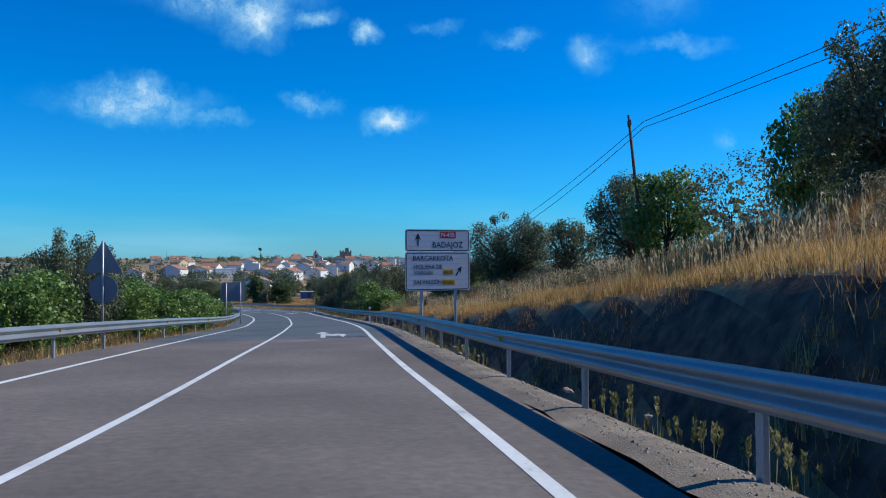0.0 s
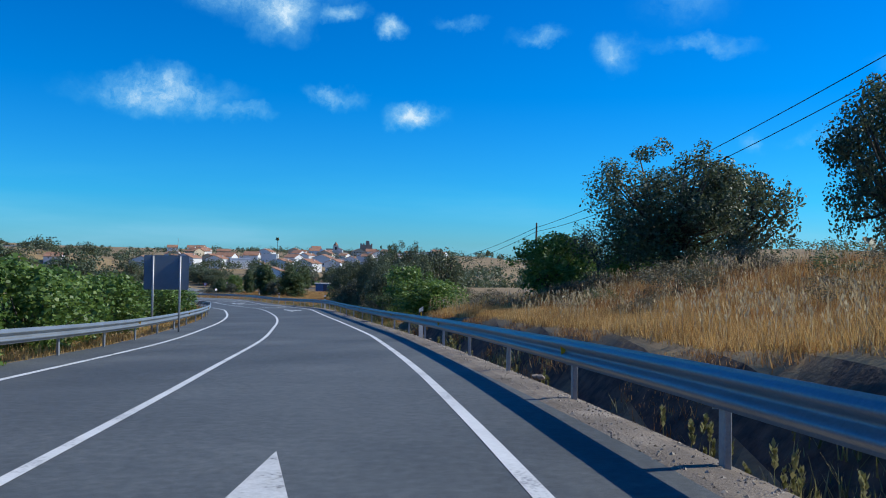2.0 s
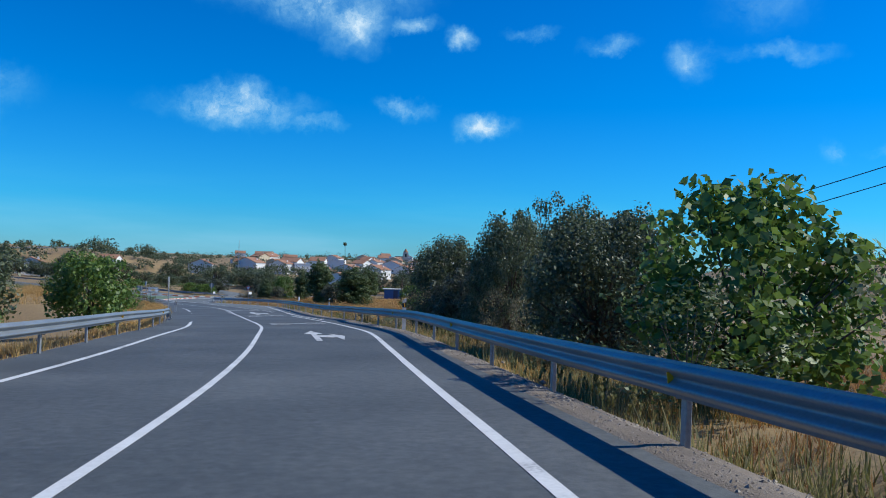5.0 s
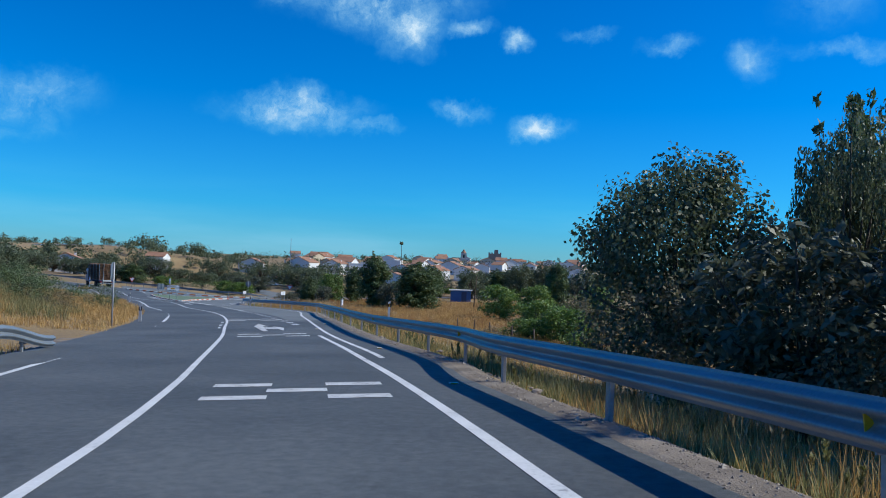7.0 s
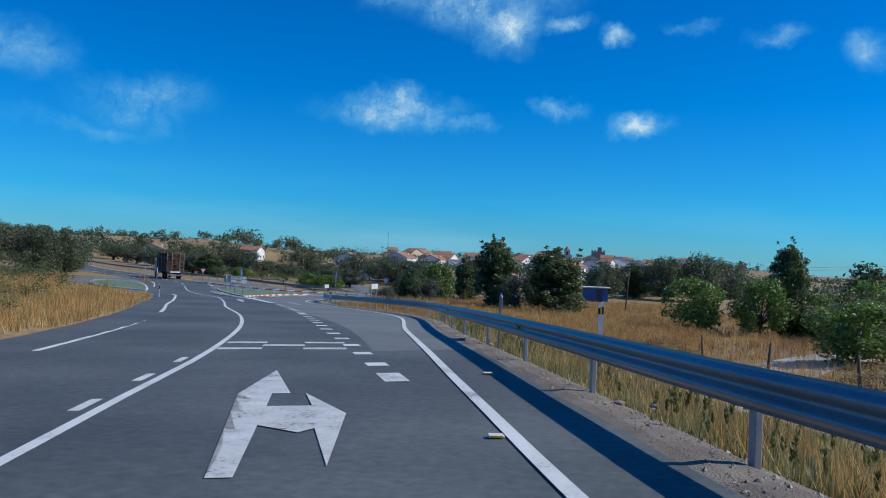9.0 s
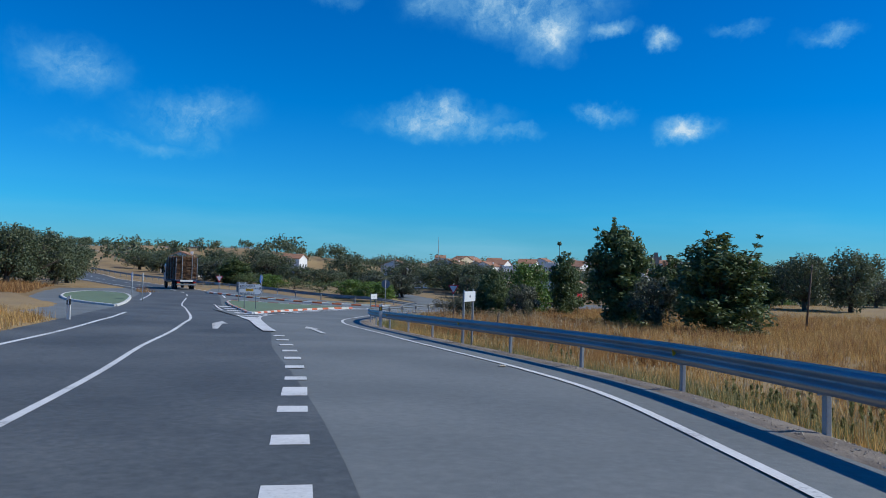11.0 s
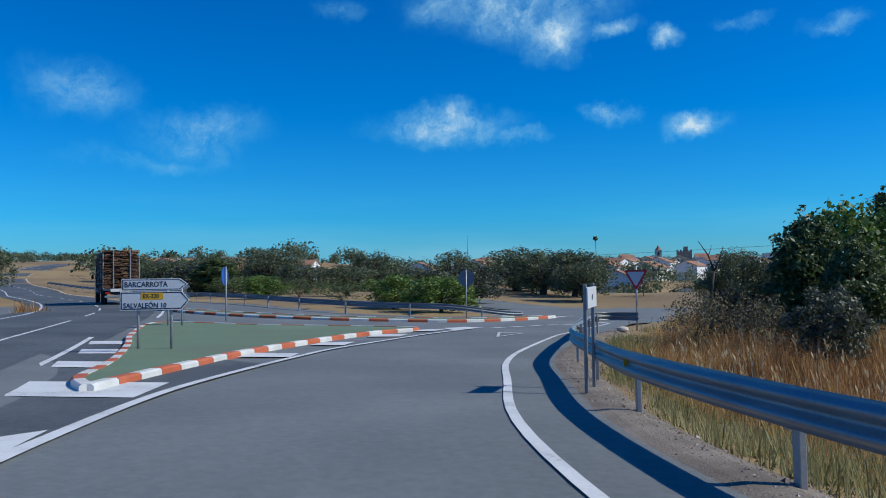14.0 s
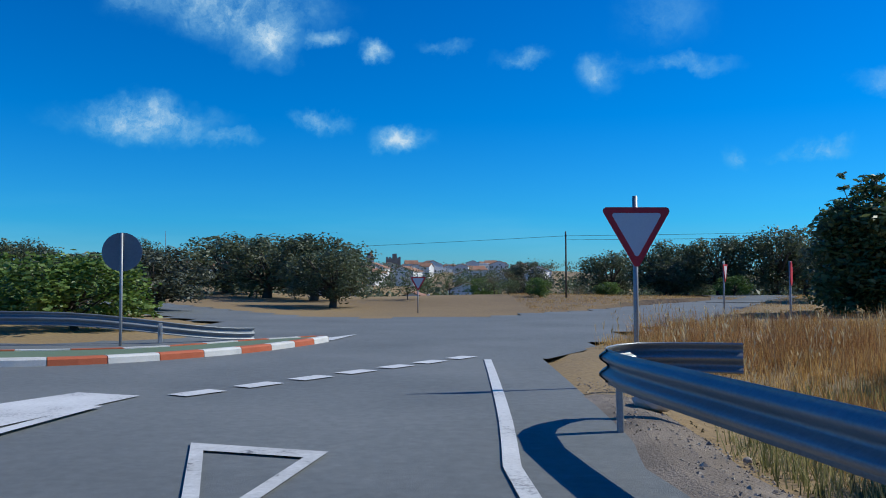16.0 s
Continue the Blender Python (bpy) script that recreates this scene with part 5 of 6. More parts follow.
for row in (("bush", -14.12, 153.89, -4.83, 4.2), ("shrub", -16.41, 146.75, -5.31, 4.0), ("oak", -10.89, 176.52, -2.87, 5), ("tall", -46.3, 195.0, -1.9, 4.4), ("tall", -39.4, 190.0, -3.1, 5.2), ("olive", -43.6, 192.2, -5.8, 3.2), ("fig", -54.6, 200.8, -4.9, 4.2),
            ("oakf", -57.9, 199.4, -6.5, 2.7), ("tall", -56.1, 196.2, -5.5, 2.2), ("shrub", -58.9, 193.0, -7.7, 1.9), ("tall", -52.4, 205.5, -4.1, 2.8), ("shrub", -58.3, 195.3, -7.5, 2.0), ("tall", -55.0, 194.0, -6.3, 1.6), ("shrub", -57.2, 191.2, -7.8, 1.8), ("olive", -56.0, 189.2, -7.6, 1.6), ("olive", -52.6, 192.4, -6.6, 2.4), ("tall", -45.3, 229.1, -3.6, 5.0), ("oak", -42, 275.3, -4.2, 7), ("oak", -37.2, 273.8, -3.6, 7), ("oak", -32.2, 271.9, -2.7, 7.5), ("oak", -39.64, 241.83, -3.57, 6)):
    plant(*row)
g_b = np.random.default_rng(12)
for k in range(100):
    y_, d_ = g_b.uniform(2, 82), g_b.uniform(6.0, 15)
    p_ = side(RIGHT_LINE, d_)[np.argmin(abs(RIGHT_LINE[:, 1] - y_))]
    w_ = g_b.uniform(1.0, 2.6)
    plant("shrub" if k % 4 else "bush", p_[0], p_[1], gz(*p_) + w_ * g_b.uniform(0.35, 0.6), w_, 0.1)
# the left side
for row in (("oakf", -15.51, 33.27, 2.9, 3.6), ("fig", -14.45, 27.44, 1.09, 3.4), ("fig", -16.21, 40.38, 0.13, 4.2), ("fig", -18.5, 46.69, 0.16, 4.6), ("fig", -16.58, 51.35, -0.57, 4.0), ("fig", -21.06, 54.26, 0.21, 4.8), ("fig", -20, 62.48, -1.12, 4.4),
            ("fig", -23.21, 68.75, -1.47, 4.6), ("oak", -23.43, 41.87, 1.66, 5), ("oak", -29.65, 66.29, 0.79, 6), ("fig", -22.51, 77.02, -2.37, 4.2), ("fig", -27.57, 83.79, -2.42, 4.4), ("oak", -41.44, 103.16, 0.11, 7), ("fig", -32.19, 101.8, -2.09, 4.2), ("oak", -56.64, 113.02, 0.71, 8)):
    plant(*row)
for row in (("fig", -13.75, 35.75, 0.16, 3.4), ("fig", -14.64, 42.89, -0.21, 3.6), ("fig", -15.52, 48.38, -0.4, 3.6), ("fig", -13.2, 23.91, 0.93, 3.0), ("fig", -13.15, 20.4, 1.16, 2.8), ("bush", -12.46, 15.07, 1.18, 2.4), ("oak", -115.06, 206.28, -1.87, 7), ("oak", -118.16, 212.78, -3.07, 6), ("oak", -113.74, 202.06, -1.58, 7), ("oak", -124.16, 220.28, -3.37, 6.5), ("oak", -127.16, 216.28, -1.97, 7), ("oak", -120.3, 198.81, -0.58, 8), ("oak", -132.16, 228.28, -2.77, 7), ("fig", -33.56, 93.37, -2.6, 4.6), ("oak", -48.81, 91.33, 1.04, 7)):
    plant(*row)
for k in range(64):
    x_, y_ = (g_b.uniform(-22, 2), g_b.uniform(116, 215)) if k < 40 else (g_b.uniform(-62, -18), g_b.uniform(236, 300))
    dr, _ = nearest(R_COARSE, np.array([x_]), np.array([y_]))
    if dr[0] < 12 or JUNCTION(np.array([x_]), np.array([y_]))[0] or (k >= 40 and y_ < 262 and x_ > -56):
        continue
    w_ = g_b.uniform(1.8, 4.0)
    plant(("shrub", "bush", "fig")[k % 3], x_, y_, gz(x_, y_) + w_ * g_b.uniform(0.5, 0.75), w_, 0.1)
for x_, y_, w_ in ((-44.73, 126.66, 3.4), (-47.76, 129.01, 3.0), (-42.22, 124.79, 2.4), (-50.91, 132.41, 4.0), (-53.57, 135.89, 3.6), (-49.65, 137.7, 3.0), (-56.25, 139.35, 4.4), (-43.8, 130.2, 2.2), (-59.5, 142.73, 4), (-62.93, 147.15, 4), (-65.61, 152.62, 3.4)):
    plant("bush" if int(x_) % 3 else "shrub", x_, y_, gz(x_, y_) + w_ * 0.5, w_, 0.1)
for k in range(26):
    y_, d_ = g_b.uniform(112, 166), g_b.uniform(6.5, 10.5)
    p_ = side(RIGHT_LINE, d_)[np.argmin(abs(RIGHT_LINE[:, 1] - y_))]
    w_ = g_b.uniform(1.0, 2.2)
    plant("shrub" if k % 5 else "bush", p_[0], p_[1], gz(*p_) + w_ * g_b.uniform(0.35, 0.55), w_, 0.1)
# behind the junction
for row in (("fig", -75.55, 216.26, -7.37, 4.6), ("fig", -79.65, 217.86, -7.27, 4.0), ("bush", -85.15, 220.76, -7.37, 4.6), ("bush", -91.15, 224.77, -7.37, 5), ("fig", -97.15, 228.77, -7.17, 4.6), ("bush", -104.15, 233.77, -6.97, 5), ("tall", -111.15, 240.27, -4.97, 5), ("olive", -118.15, 245.27, -5.37, 6),
            ("oak", -94.14, 238.27, -6.2, 6), ("oak", -106.14, 250.27, -5.7, 7), ("oak", -84.14, 261.96, -4.07, 11), ("oak", -74.14, 248.25, -4.77, 7), ("oak", -78.64, 253.25, -4.57, 8), ("oak", -95.14, 256.26, -6.3, 7)):
    plant(*row)
for row in (("olive", -81.64, 228.76, -6.8, 5.0), ("olive", -78.74, 230.76, -6.47, 4.4), ("oak", -71.64, 240.45, -6.17, 5.0), ("bush", -67.64, 249.25, -7.17, 4.4), ("bush", -64.64, 260.25, -7.07, 5), ("bush", -60.64, 264.24, -7.27, 5), ("oak", -45.44, 288.24, -4.57, 7), ("olive", -55.14, 294.24, -5.77, 6),
            ("oak", -37.14, 285.24, -4.97, 7), ("oak", -28.14, 274.23, -3.97, 7), ("olive", -20.14, 264.23, -5.37, 6), ("oak", -33.14, 305.24, -3.37, 8), ("oak", -18.14, 287.23, -2.97, 8), ("olive", -42.14, 274.24, -6.37, 5), ("tall", -35.64, 248.23, -3.97, 4.5), ("oak", -30.64, 245.73, -2.17, 6.5), ("oak", -25.14, 248.23, -1.37, 7)):
    plant(*row)
for x, y, top in ((-128.15, 258.27, -4.67), (-138.15, 265.27, -4.17), (-150.15, 276.27, -4.17), (-164.15, 286.27, -3.17), (-178.15, 294.27, -3.17), (-120.15, 264.27, -3.17), (-136.15, 282.27, -2.17), (-156.15, 298.27, -2.17), (-112.14, 280.26, -3.17), (-98.14, 277.26, -3.67)):
    plant("oak" if x % 4 else "olive", x, y, top, 8)


# ---- woods too far to count ----
def far_woods(name, spots, label, mat, per=70, seed=9, leaf=0.7):
    g = np.random.default_rng(seed)
    spots = np.asarray(spots, float)
    z = ground_z(spots[:, 0], spots[:, 1])
    r, h = spots[:, 2], spots[:, 3]
    cen, rad = [], []
    for x, y, zz, a, b in zip(spots[:, 0], spots[:, 1], z, r, h):
        for k in range(7):
            q = g.normal(size=3)
            q /= np.linalg.norm(q)
            cen.append((x + q[0] * a * 0.6, y + q[1] * a * 0.6, zz + b * 0.52 + q[2] * b * 0.28))
            rad.append(min(a, b) * 0.5)
    me_ = leaf_mesh(name, cen, rad, per // 7, leaf, mat, aspect=1.3, seed=seed)
    tagged(new(name, me_), label, "woods", "", "stuff")


def scatter(n, x0, x1, y0, y1, lo, hi, seed, keep=None):
    g = np.random.default_rng(seed)
    x, y = g.uniform(x0, x1, n), g.uniform(y0, y1, n)
    h = g.uniform(lo, hi, n)
    a, _ = nearest(AX_COARSE, x, y)
    ok = (np.abs(a) > 12) & ~JUNCTION(x, y)
    if keep is not None:
        ok &= keep(x, y)
    return np.column_stack([x, y, h * g.uniform(0.5, 0.75, n), h])[ok]


far_woods("valley_woods", np.vstack([scatter(330, -230, 60, 296, 430, 4, 6.5, 21), scatter(120, -240, 60, 430, 540, 5, 8, 22)]), "dense dark green valley woods before the town", LEAF_OAK, 175)
far_woods("hill_woods", np.vstack([scatter(230, -480, -150, 390, 560, 2.6, 5.2, 23), scatter(110, -640, -300, 330, 620, 3, 6, 26)]), "scattered dark oaks on the dry ochre hill", LEAF_OAK, 300, leaf=0.5)
far_woods("town_trees", scatter(170, -330, 60, 540, 960, 5, 10, 24), "dark trees standing between the town's houses", LEAF_OAK, 84)
far_woods("eastern_woods", np.vstack([scatter(260, 0, 330, 190, 520, 5, 9, 25), scatter(200, 20, 120, 60, 200, 5, 8, 27, lambda x, y: x > 22)]), "dark oak woods on the low eastern hill", LEAF_OAK, 63)
far_woods("western_woods", scatter(200, -330, -48, 60, 250, 5, 8, 28, lambda x, y: (y < 120 - 1.0 * (x + 60)) & (x < -50 - 0.2 * y)), "olive and oak groves on the western fields", LEAF_OLIVE, 63)
far_woods("distant_woods", scatter(700, -1500, 1500, 1000, 2400, 7, 11, 29), "distant dark tree belt on the horizon", LEAF_OAK, 28, leaf=1.8)


# ---- grass ----
def grass(name, xy, height, mat, label, blades=6, seed=1, width=0.012, heads=False):
    g = np.random.default_rng(seed)
    n = len(xy) * blades
    z = np.repeat(ground_z(xy[:, 0], xy[:, 1]), blades)
    p = np.repeat(xy, blades, axis=0) + g.normal(0, 0.1, (n, 2))
    tall_ = 0.85 + 0.5 * bumps(xy[:, 0], xy[:, 1], 1.4, 0.3 + seed) + 0.3 * bumps(xy[:, 0], xy[:, 1], 4.1, 1.1 + seed)
    h = np.repeat(height * np.clip(tall_, 0.35, 1.7) * g.uniform(0.6, 1.3, len(xy)), blades) * g.uniform(0.55, 1.15, n)
    ang = g.uniform(0, 2 * math.pi, n)
    lean = g.uniform(0.05, 0.75, n) * h
    w = width * g.uniform(0.7, 1.6, n)
    dx, dy = np.cos(ang), np.sin(ang)
    b = np.column_stack([p, z - 0.03])
    s = np.column_stack([-dy, dx, 0 * dx]) * w[:, None]
    tip = b + np.column_stack([dx * lean, dy * lean, h])
    v = np.stack([b - s, b + s, tip], 1).reshape(-1, 3)
    tagged(new(name, quick_mesh(name, v, 3, mat)), label, "grass", "", "stuff")


def along(line, n, d0, d1, y0, y1, seed, power=1.0):
    g = np.random.default_rng(seed)
    base = line[(line[:, 1] >= y0) & (line[:, 1] <= y1)]
    k = g.integers(0, len(base) - 1, n)
    d = d0 + (d1 - d0) * g.uniform(0, 1, n) ** power
    t = np.gradient(base, axis=0)[k]
    t /= np.linalg.norm(t, axis=1)[:, None]
    p = base[k] + np.column_stack([t[:, 1], -t[:, 0]]) * d[:, None] + t * g.uniform(-1, 1, n)[:, None]
    return p[~JUNCTION(p[:, 0], p[:, 1])]


def patchy(p, scale, seed, lo):
    v = bumps(p[:, 0], p[:, 1], scale, seed)
    return p[v > lo]


def stalks(name, xy, height, mat, label, heads=4, seed=1, head=(0.012, 0.05), spread=0.12):
    """Upright stalks with small seed heads near their tops."""
    g = np.random.default_rng(seed)
    n = len(xy)
    z = ground_z(xy[:, 0], xy[:, 1])
    h = height * g.uniform(0.6, 1.25, n)
    ang, lean = g.uniform(0, 2 * math.pi, n), g.uniform(0.02, 0.3, n) * h
    base = np.column_stack([xy, z - 0.03])
    tip = base + np.column_stack([np.cos(ang) * lean, np.sin(ang) * lean, h])
    s = np.column_stack([-np.sin(ang), np.cos(ang), 0 * ang])
    quads = [np.stack([base, base * 0.5 + tip * 0.5 - s * 0.004, tip, base * 0.5 + tip * 0.5 + s * 0.004], 1)]
    for k in range(heads):
        u = 1 - 0.32 * g.uniform(0, 1, n)[:, None]
        a = g.uniform(0, 2 * math.pi, n)
        side_ = np.column_stack([np.cos(a), np.sin(a), 0 * a])
        c = base * (1 - u) + tip * u + side_ * spread * g.uniform(0.1, 0.5, n)[:, None] * h[:, None]
        up_ = np.column_stack([np.cos(a) * 0.4, np.sin(a) * 0.4, np.ones(n)]) * head[1] * g.uniform(0.6, 1.4, n)[:, None]
        across = np.column_stack([-np.sin(a), np.cos(a), 0 * a]) * head[0] * g.uniform(0.6, 1.4, n)[:, None]
        quads.append(np.stack([c - up_, c - across, c + up_, c + across], 1))
    tagged(new(name, quick_mesh(name, np.concatenate(quads).reshape(-1, 3), 4, mat)), label, "grass", "", "stuff")


grass("dry_bank_grass", along(RIGHT_LINE, 19000, 4.3, 7.8, -8, 82, 31), 0.34, GRASS_DRY, "golden dry grass terrace on the road cutting", 10, 31, 0.0062)
grass("straw_bank_grass", patchy(along(RIGHT_LINE, 12000, 7, 16, -8, 74, 30), 2.3, 2.7, 0.05), 0.45, GRASS_DRY, "straw-coloured grass patches on the upper cutting", 10, 30, 0.0062)
grass("rusty_bank_grass", along(RIGHT_LINE, 22000, 6.4, 17, -8, 92, 32), 0.5, GRASS_RUST, "rust-brown dry grass on the road cutting", 10, 32, 0.0062)
grass("bank_face_weeds", patchy(along(RIGHT_LINE, 6000, 2.9, 4.3, -8, 76, 45), 1.3, 1.9, 0.1), 0.22, GRASS_RUST, "dry roots and weeds on the shaded bank face", 7, 45, 0.0062)
stalks("bank_oats", patchy(along(RIGHT_LINE, 7000, 4.2, 13, -8, 74, 46), 2.6, 0.4, -0.1), 0.75, OAT, "pale wild oat heads above the dry grass", 5, 46)
stalks("corner_oats", patchy(along(RIGHT_LINE, 2600, 2.6, 12, 160, 214, 47), 2.2, 1.4, -0.1), 0.85, OAT, "pale oat heads in the junction corner", 5, 47)
stalks("verge_oats", patchy(along(RIGHT_LINE, 2500, 2.4, 9, 76, 165, 48), 2.4, 0.4, 0.1), 0.6, OAT, "pale oat heads along the verge", 5, 48)
stalks("spike_weeds", patchy(along(RIGHT_LINE, 1500, 1.75, 2.6, -5, 165, 49), 2.1, 0.8, 0.1), 0.5, GRASS_GREEN, "upright green spike weeds behind the guard rail", 26, 49, (0.016, 0.03), 0.1)
grass("ditch_weeds", patchy(along(RIGHT_LINE, 9000, 1.9, 3.6, -8, 165, 33), 1.7, 1.1, 0.15), 0.32, GRASS_GREEN, "sparse green and straw weeds along the gravel shoulder", 6, 33, 0.01)
grass("verge_grass", along(RIGHT_LINE, 12000, 2.2, 8.5, 76, 165, 34), 0.4, GRASS_DRY, "golden dry grass below the guard rail", 10, 34, 0.0065)
grass("verge_green", patchy(along(RIGHT_LINE, 15000, 2.0, 6.0, 76, 205, 35), 2.3, 0.2, -0.25), 0.38, GRASS_GREEN, "green weeds mixed into the verge", 10, 35, 0.0065)
grass("corner_grass", along(RIGHT_LINE, 11000, 2.6, 13, 160, 214, 36), 0.42, GRASS_DRY, "waist-high dry grass inside the junction corner", 10, 36, 0.0065)
grass("corner_rust_grass", patchy(along(RIGHT_LINE, 13000, 3.5, 13, 160, 214, 37), 2.7, 1.7, -0.2), 0.65, GRASS_RUST, "tall rust-coloured grass beside the junction", 10, 37, 0.0065)
grass("left_verge_grass", along(LEFT_LINE, 9000, -4.5, -1.5, -5, 112, 38), 0.38, GRASS_DRY, "dry grass strip behind the left rail", 10, 38, 0.0065)
grass("left_mound_grass", along(LEFT_LINE, 10000, -13, -1.5, 119, 163, 39), 0.42, GRASS_DRY, "yellow dry grass on the low left mound", 10, 39, 0.0065)
grass("left_mound_weeds", patchy(along(LEFT_LINE, 9000, -16, -3.5, 112, 160, 40), 3.3, 0.9, 0.1), 0.6, GRASS_GREEN, "green weeds on the low left mound", 10, 40, 0.0065)
g_r = np.random.default_rng(41)
behind = np.column_stack([g_r.uniform(-100, -60, 5200), g_r.uniform(206, 236, 5200)])
ja, _ = nearest(j_line[::6], behind[:, 0], behind[:, 1])
grass("rail_foot_grass", behind[(ja > 0.3) & (ja < 6) & ~JUNCTION(behind[:, 0], behind[:, 1])], 0.55, GRASS_DRY, "dry straw grass behind the junction rail", 10, 41, 0.0065)
fld = np.column_stack([g_r.uniform(-60, -25, 5500), g_r.uniform(226, 268, 5500)])
grass("field_stubble", fld[~JUNCTION(fld[:, 0], fld[:, 1])], 0.22, GRASS_DRY, "short golden stubble beyond the side road", 10, 42, 0.0065)
east = np.column_stack([g_r.uniform(-36, -2, 14000), g_r.uniform(112, 205, 14000)])
er, _ = nearest(R_COARSE, east[:, 0], east[:, 1])
grass("meadow_grass", patchy(east[er > 8], 5.0, 0.3, -0.35), 0.6, GRASS_DRY, "tall pale dry grass on the lower meadow", 10, 43, 0.0065)
grass("meadow_rust_grass", patchy(east[er > 6.5], 3.3, 1.9, -0.1), 0.5, GRASS_RUST, "rust-brown grass patches on the lower meadow", 8, 50, 0.008)
inner_f = np.column_stack([g_r.uniform(-58, -26, 14000), g_r.uniform(150, 222, 14000)])
er, _ = nearest(R_COARSE, inner_f[:, 0], inner_f[:, 1])
inner_f = inner_f[(er > 8) & ~JUNCTION(inner_f[:, 0], inner_f[:, 1])]
grass("inner_meadow_grass", inner_f[:8000], 0.6, GRASS_DRY, "golden dry grass filling the corner meadow", 10, 52, 0.009)
grass("inner_meadow_rust", patchy(inner_f[5000:], 3.1, 0.9, -0.2), 0.65, GRASS_RUST, "rust-brown grass drifts in the corner meadow", 10, 53, 0.009)
litter = along(RIGHT_LINE, 5200, 1.55, 3.6, 150, 205, 54)
grass("leaf_litter", litter, 0.05, LEAF_SHRUB, "dead leaves and straw scattered on the gravel", 4, 54, 0.022)
west = np.column_stack([g_r.uniform(-118, -96, 2600), g_r.uniform(188, 206, 2600)])
grass("west_bank_grass", west[~JUNCTION(west[:, 0], west[:, 1])], 0.7, GRASS_RUST, "orange dry grass on the bank below the oaks", 7, 44, 0.02)


# ---- lorry loaded with cork ----
def wheel(parent, x, y, z=0.5, r=0.5, w=0.3):
    bm = bmesh.new()
    prof = [(0.0, r * 0.55), (0.0, r * 0.9), (0.04, r), (w - 0.04, r), (w, r * 0.9), (w, r * 0.55)]
    n = 24
    rings = [[bm.verts.new((x - w / 2 + a, y + b * math.cos(2 * math.pi * k / n), z + b * math.sin(2 * math.pi * k / n))) for k in range(n)] for a, b in prof]
    for u, v in zip(rings, rings[1:] + rings[:1]):
        for k in range(n):
            bm.faces.new((u[k], u[(k + 1) % n], v[(k + 1) % n], v[k]))
    t = part("tyre", bm, BLACK, parent, smooth=True)
    bm = bmesh.new()
    bmesh.ops.create_cone(bm, cap_ends=True, segments=20, radius1=r * 0.56, radius2=r * 0.4, depth=w * 0.7, matrix=Matrix.Translation((x, y, z)) @ Matrix.Rotation(math.pi / 2, 4, "Y"))
    part("rim", bm, STEEL_OLD, t)


CAB = material("cab_paint", two((0.5, 0.52, 0.54), (0.6, 0.62, 0.63)), 3, 0.35, 0.03)
CHASSIS = material("blue_chassis_paint", two((0.02, 0.035, 0.08), (0.04, 0.06, 0.12)), 4, 0.6, 0.1)
LAMP_RED = material("lamp_red", two((0.3, 0.01, 0.01), (0.4, 0.015, 0.015)), 4, 0.25, 0.0)
k_t = int(np.argmin(np.hypot(AXIS[:, 0] + 106, AXIS[:, 1] - 217.5)))
spot = side(AXIS, 1.75)[k_t]
d_t = AXIS[k_t + 1] - AXIS[k_t - 1]
yaw_t = math.degrees(math.atan2(d_t[1], d_t[0])) - 90
lorry = thing("lorry", "flatbed lorry with blue chassis and pale cab on the road", "lorry", pose(spot[0], spot[1], float(road_z(*spot)) + 0.0, 0, 0, yaw_t))
part("chassis", box(0.9, 8.6, 0.28, (0, 0.3, 0.75), 0.03), CHASSIS, lorry)
part("load_bed", box(2.5, 7.0, 0.16, (0, -0.9, 1.05), 0.02), CHASSIS, lorry)
part("headboard", box(2.5, 0.1, 2.4, (0, 2.55, 1.2), 0.02), CHASSIS, lorry)
bm = box(2.4, 1.9, 2.3, (0, 3.75, 0.75), 0.14)
for v in bm.verts:
    if v.co.z > 2.2 and v.co.y > 4.2:
        v.co.y -= 0.35
cab_ob = part("cab", bm, CAB, lorry)
part("windscreen", box(2.1, 0.03, 0.8, (0, 4.56, 1.85), 0.01), GLASS_DARK, cab_ob)
for sx in (-1, 1):
    part("side_window", box(0.03, 0.8, 0.65, (sx * 1.2, 3.9, 1.95), 0.005), GLASS_DARK, cab_ob)
    part("mirror", box(0.16, 0.08, 0.4, (sx * 1.36, 4.5, 1.9), 0.02), BLACK, cab_ob)
    part("mudguard", box(0.42, 2.6, 0.05, (sx * 1.0, -2.2, 1.0), 0.01), BLACK, lorry)
    for y in (-1.6, -2.9, 3.6):
        wheel(lorry, sx * 1.02, y)
    part("tail_lamp", box(0.34, 0.05, 0.13, (sx * 0.95, -4.43, 0.83), 0.01), LAMP_RED, lorry)
    for y in (-4.25, -2.4, -0.6, 1.2):
        part("stake", box(0.07, 0.09, 2.75, (sx * 1.24, y, 1.2), 0.01), STEEL_OLD, lorry)
part("rear_bumper", box(2.3, 0.12, 0.16, (0, -4.36, 0.55), 0.02), STEEL, lorry)
part("rear_plate", box(1.5, 0.03, 0.22, (0, -4.42, 0.98), 0.005), WHITE_PAINT, lorry)
for x in (-0.55, 0.6):
    part("rear_stake", box(0.07, 0.07, 2.9, (x, -4.42, 1.2), 0.01), STEEL_OLD, lorry)
load = thing("cork_load", "stacked brown cork bark slabs piled high on the lorry", "cargo", lorry.matrix_world.copy())
g_c = np.random.default_rng(77)
vs, fs = [], []
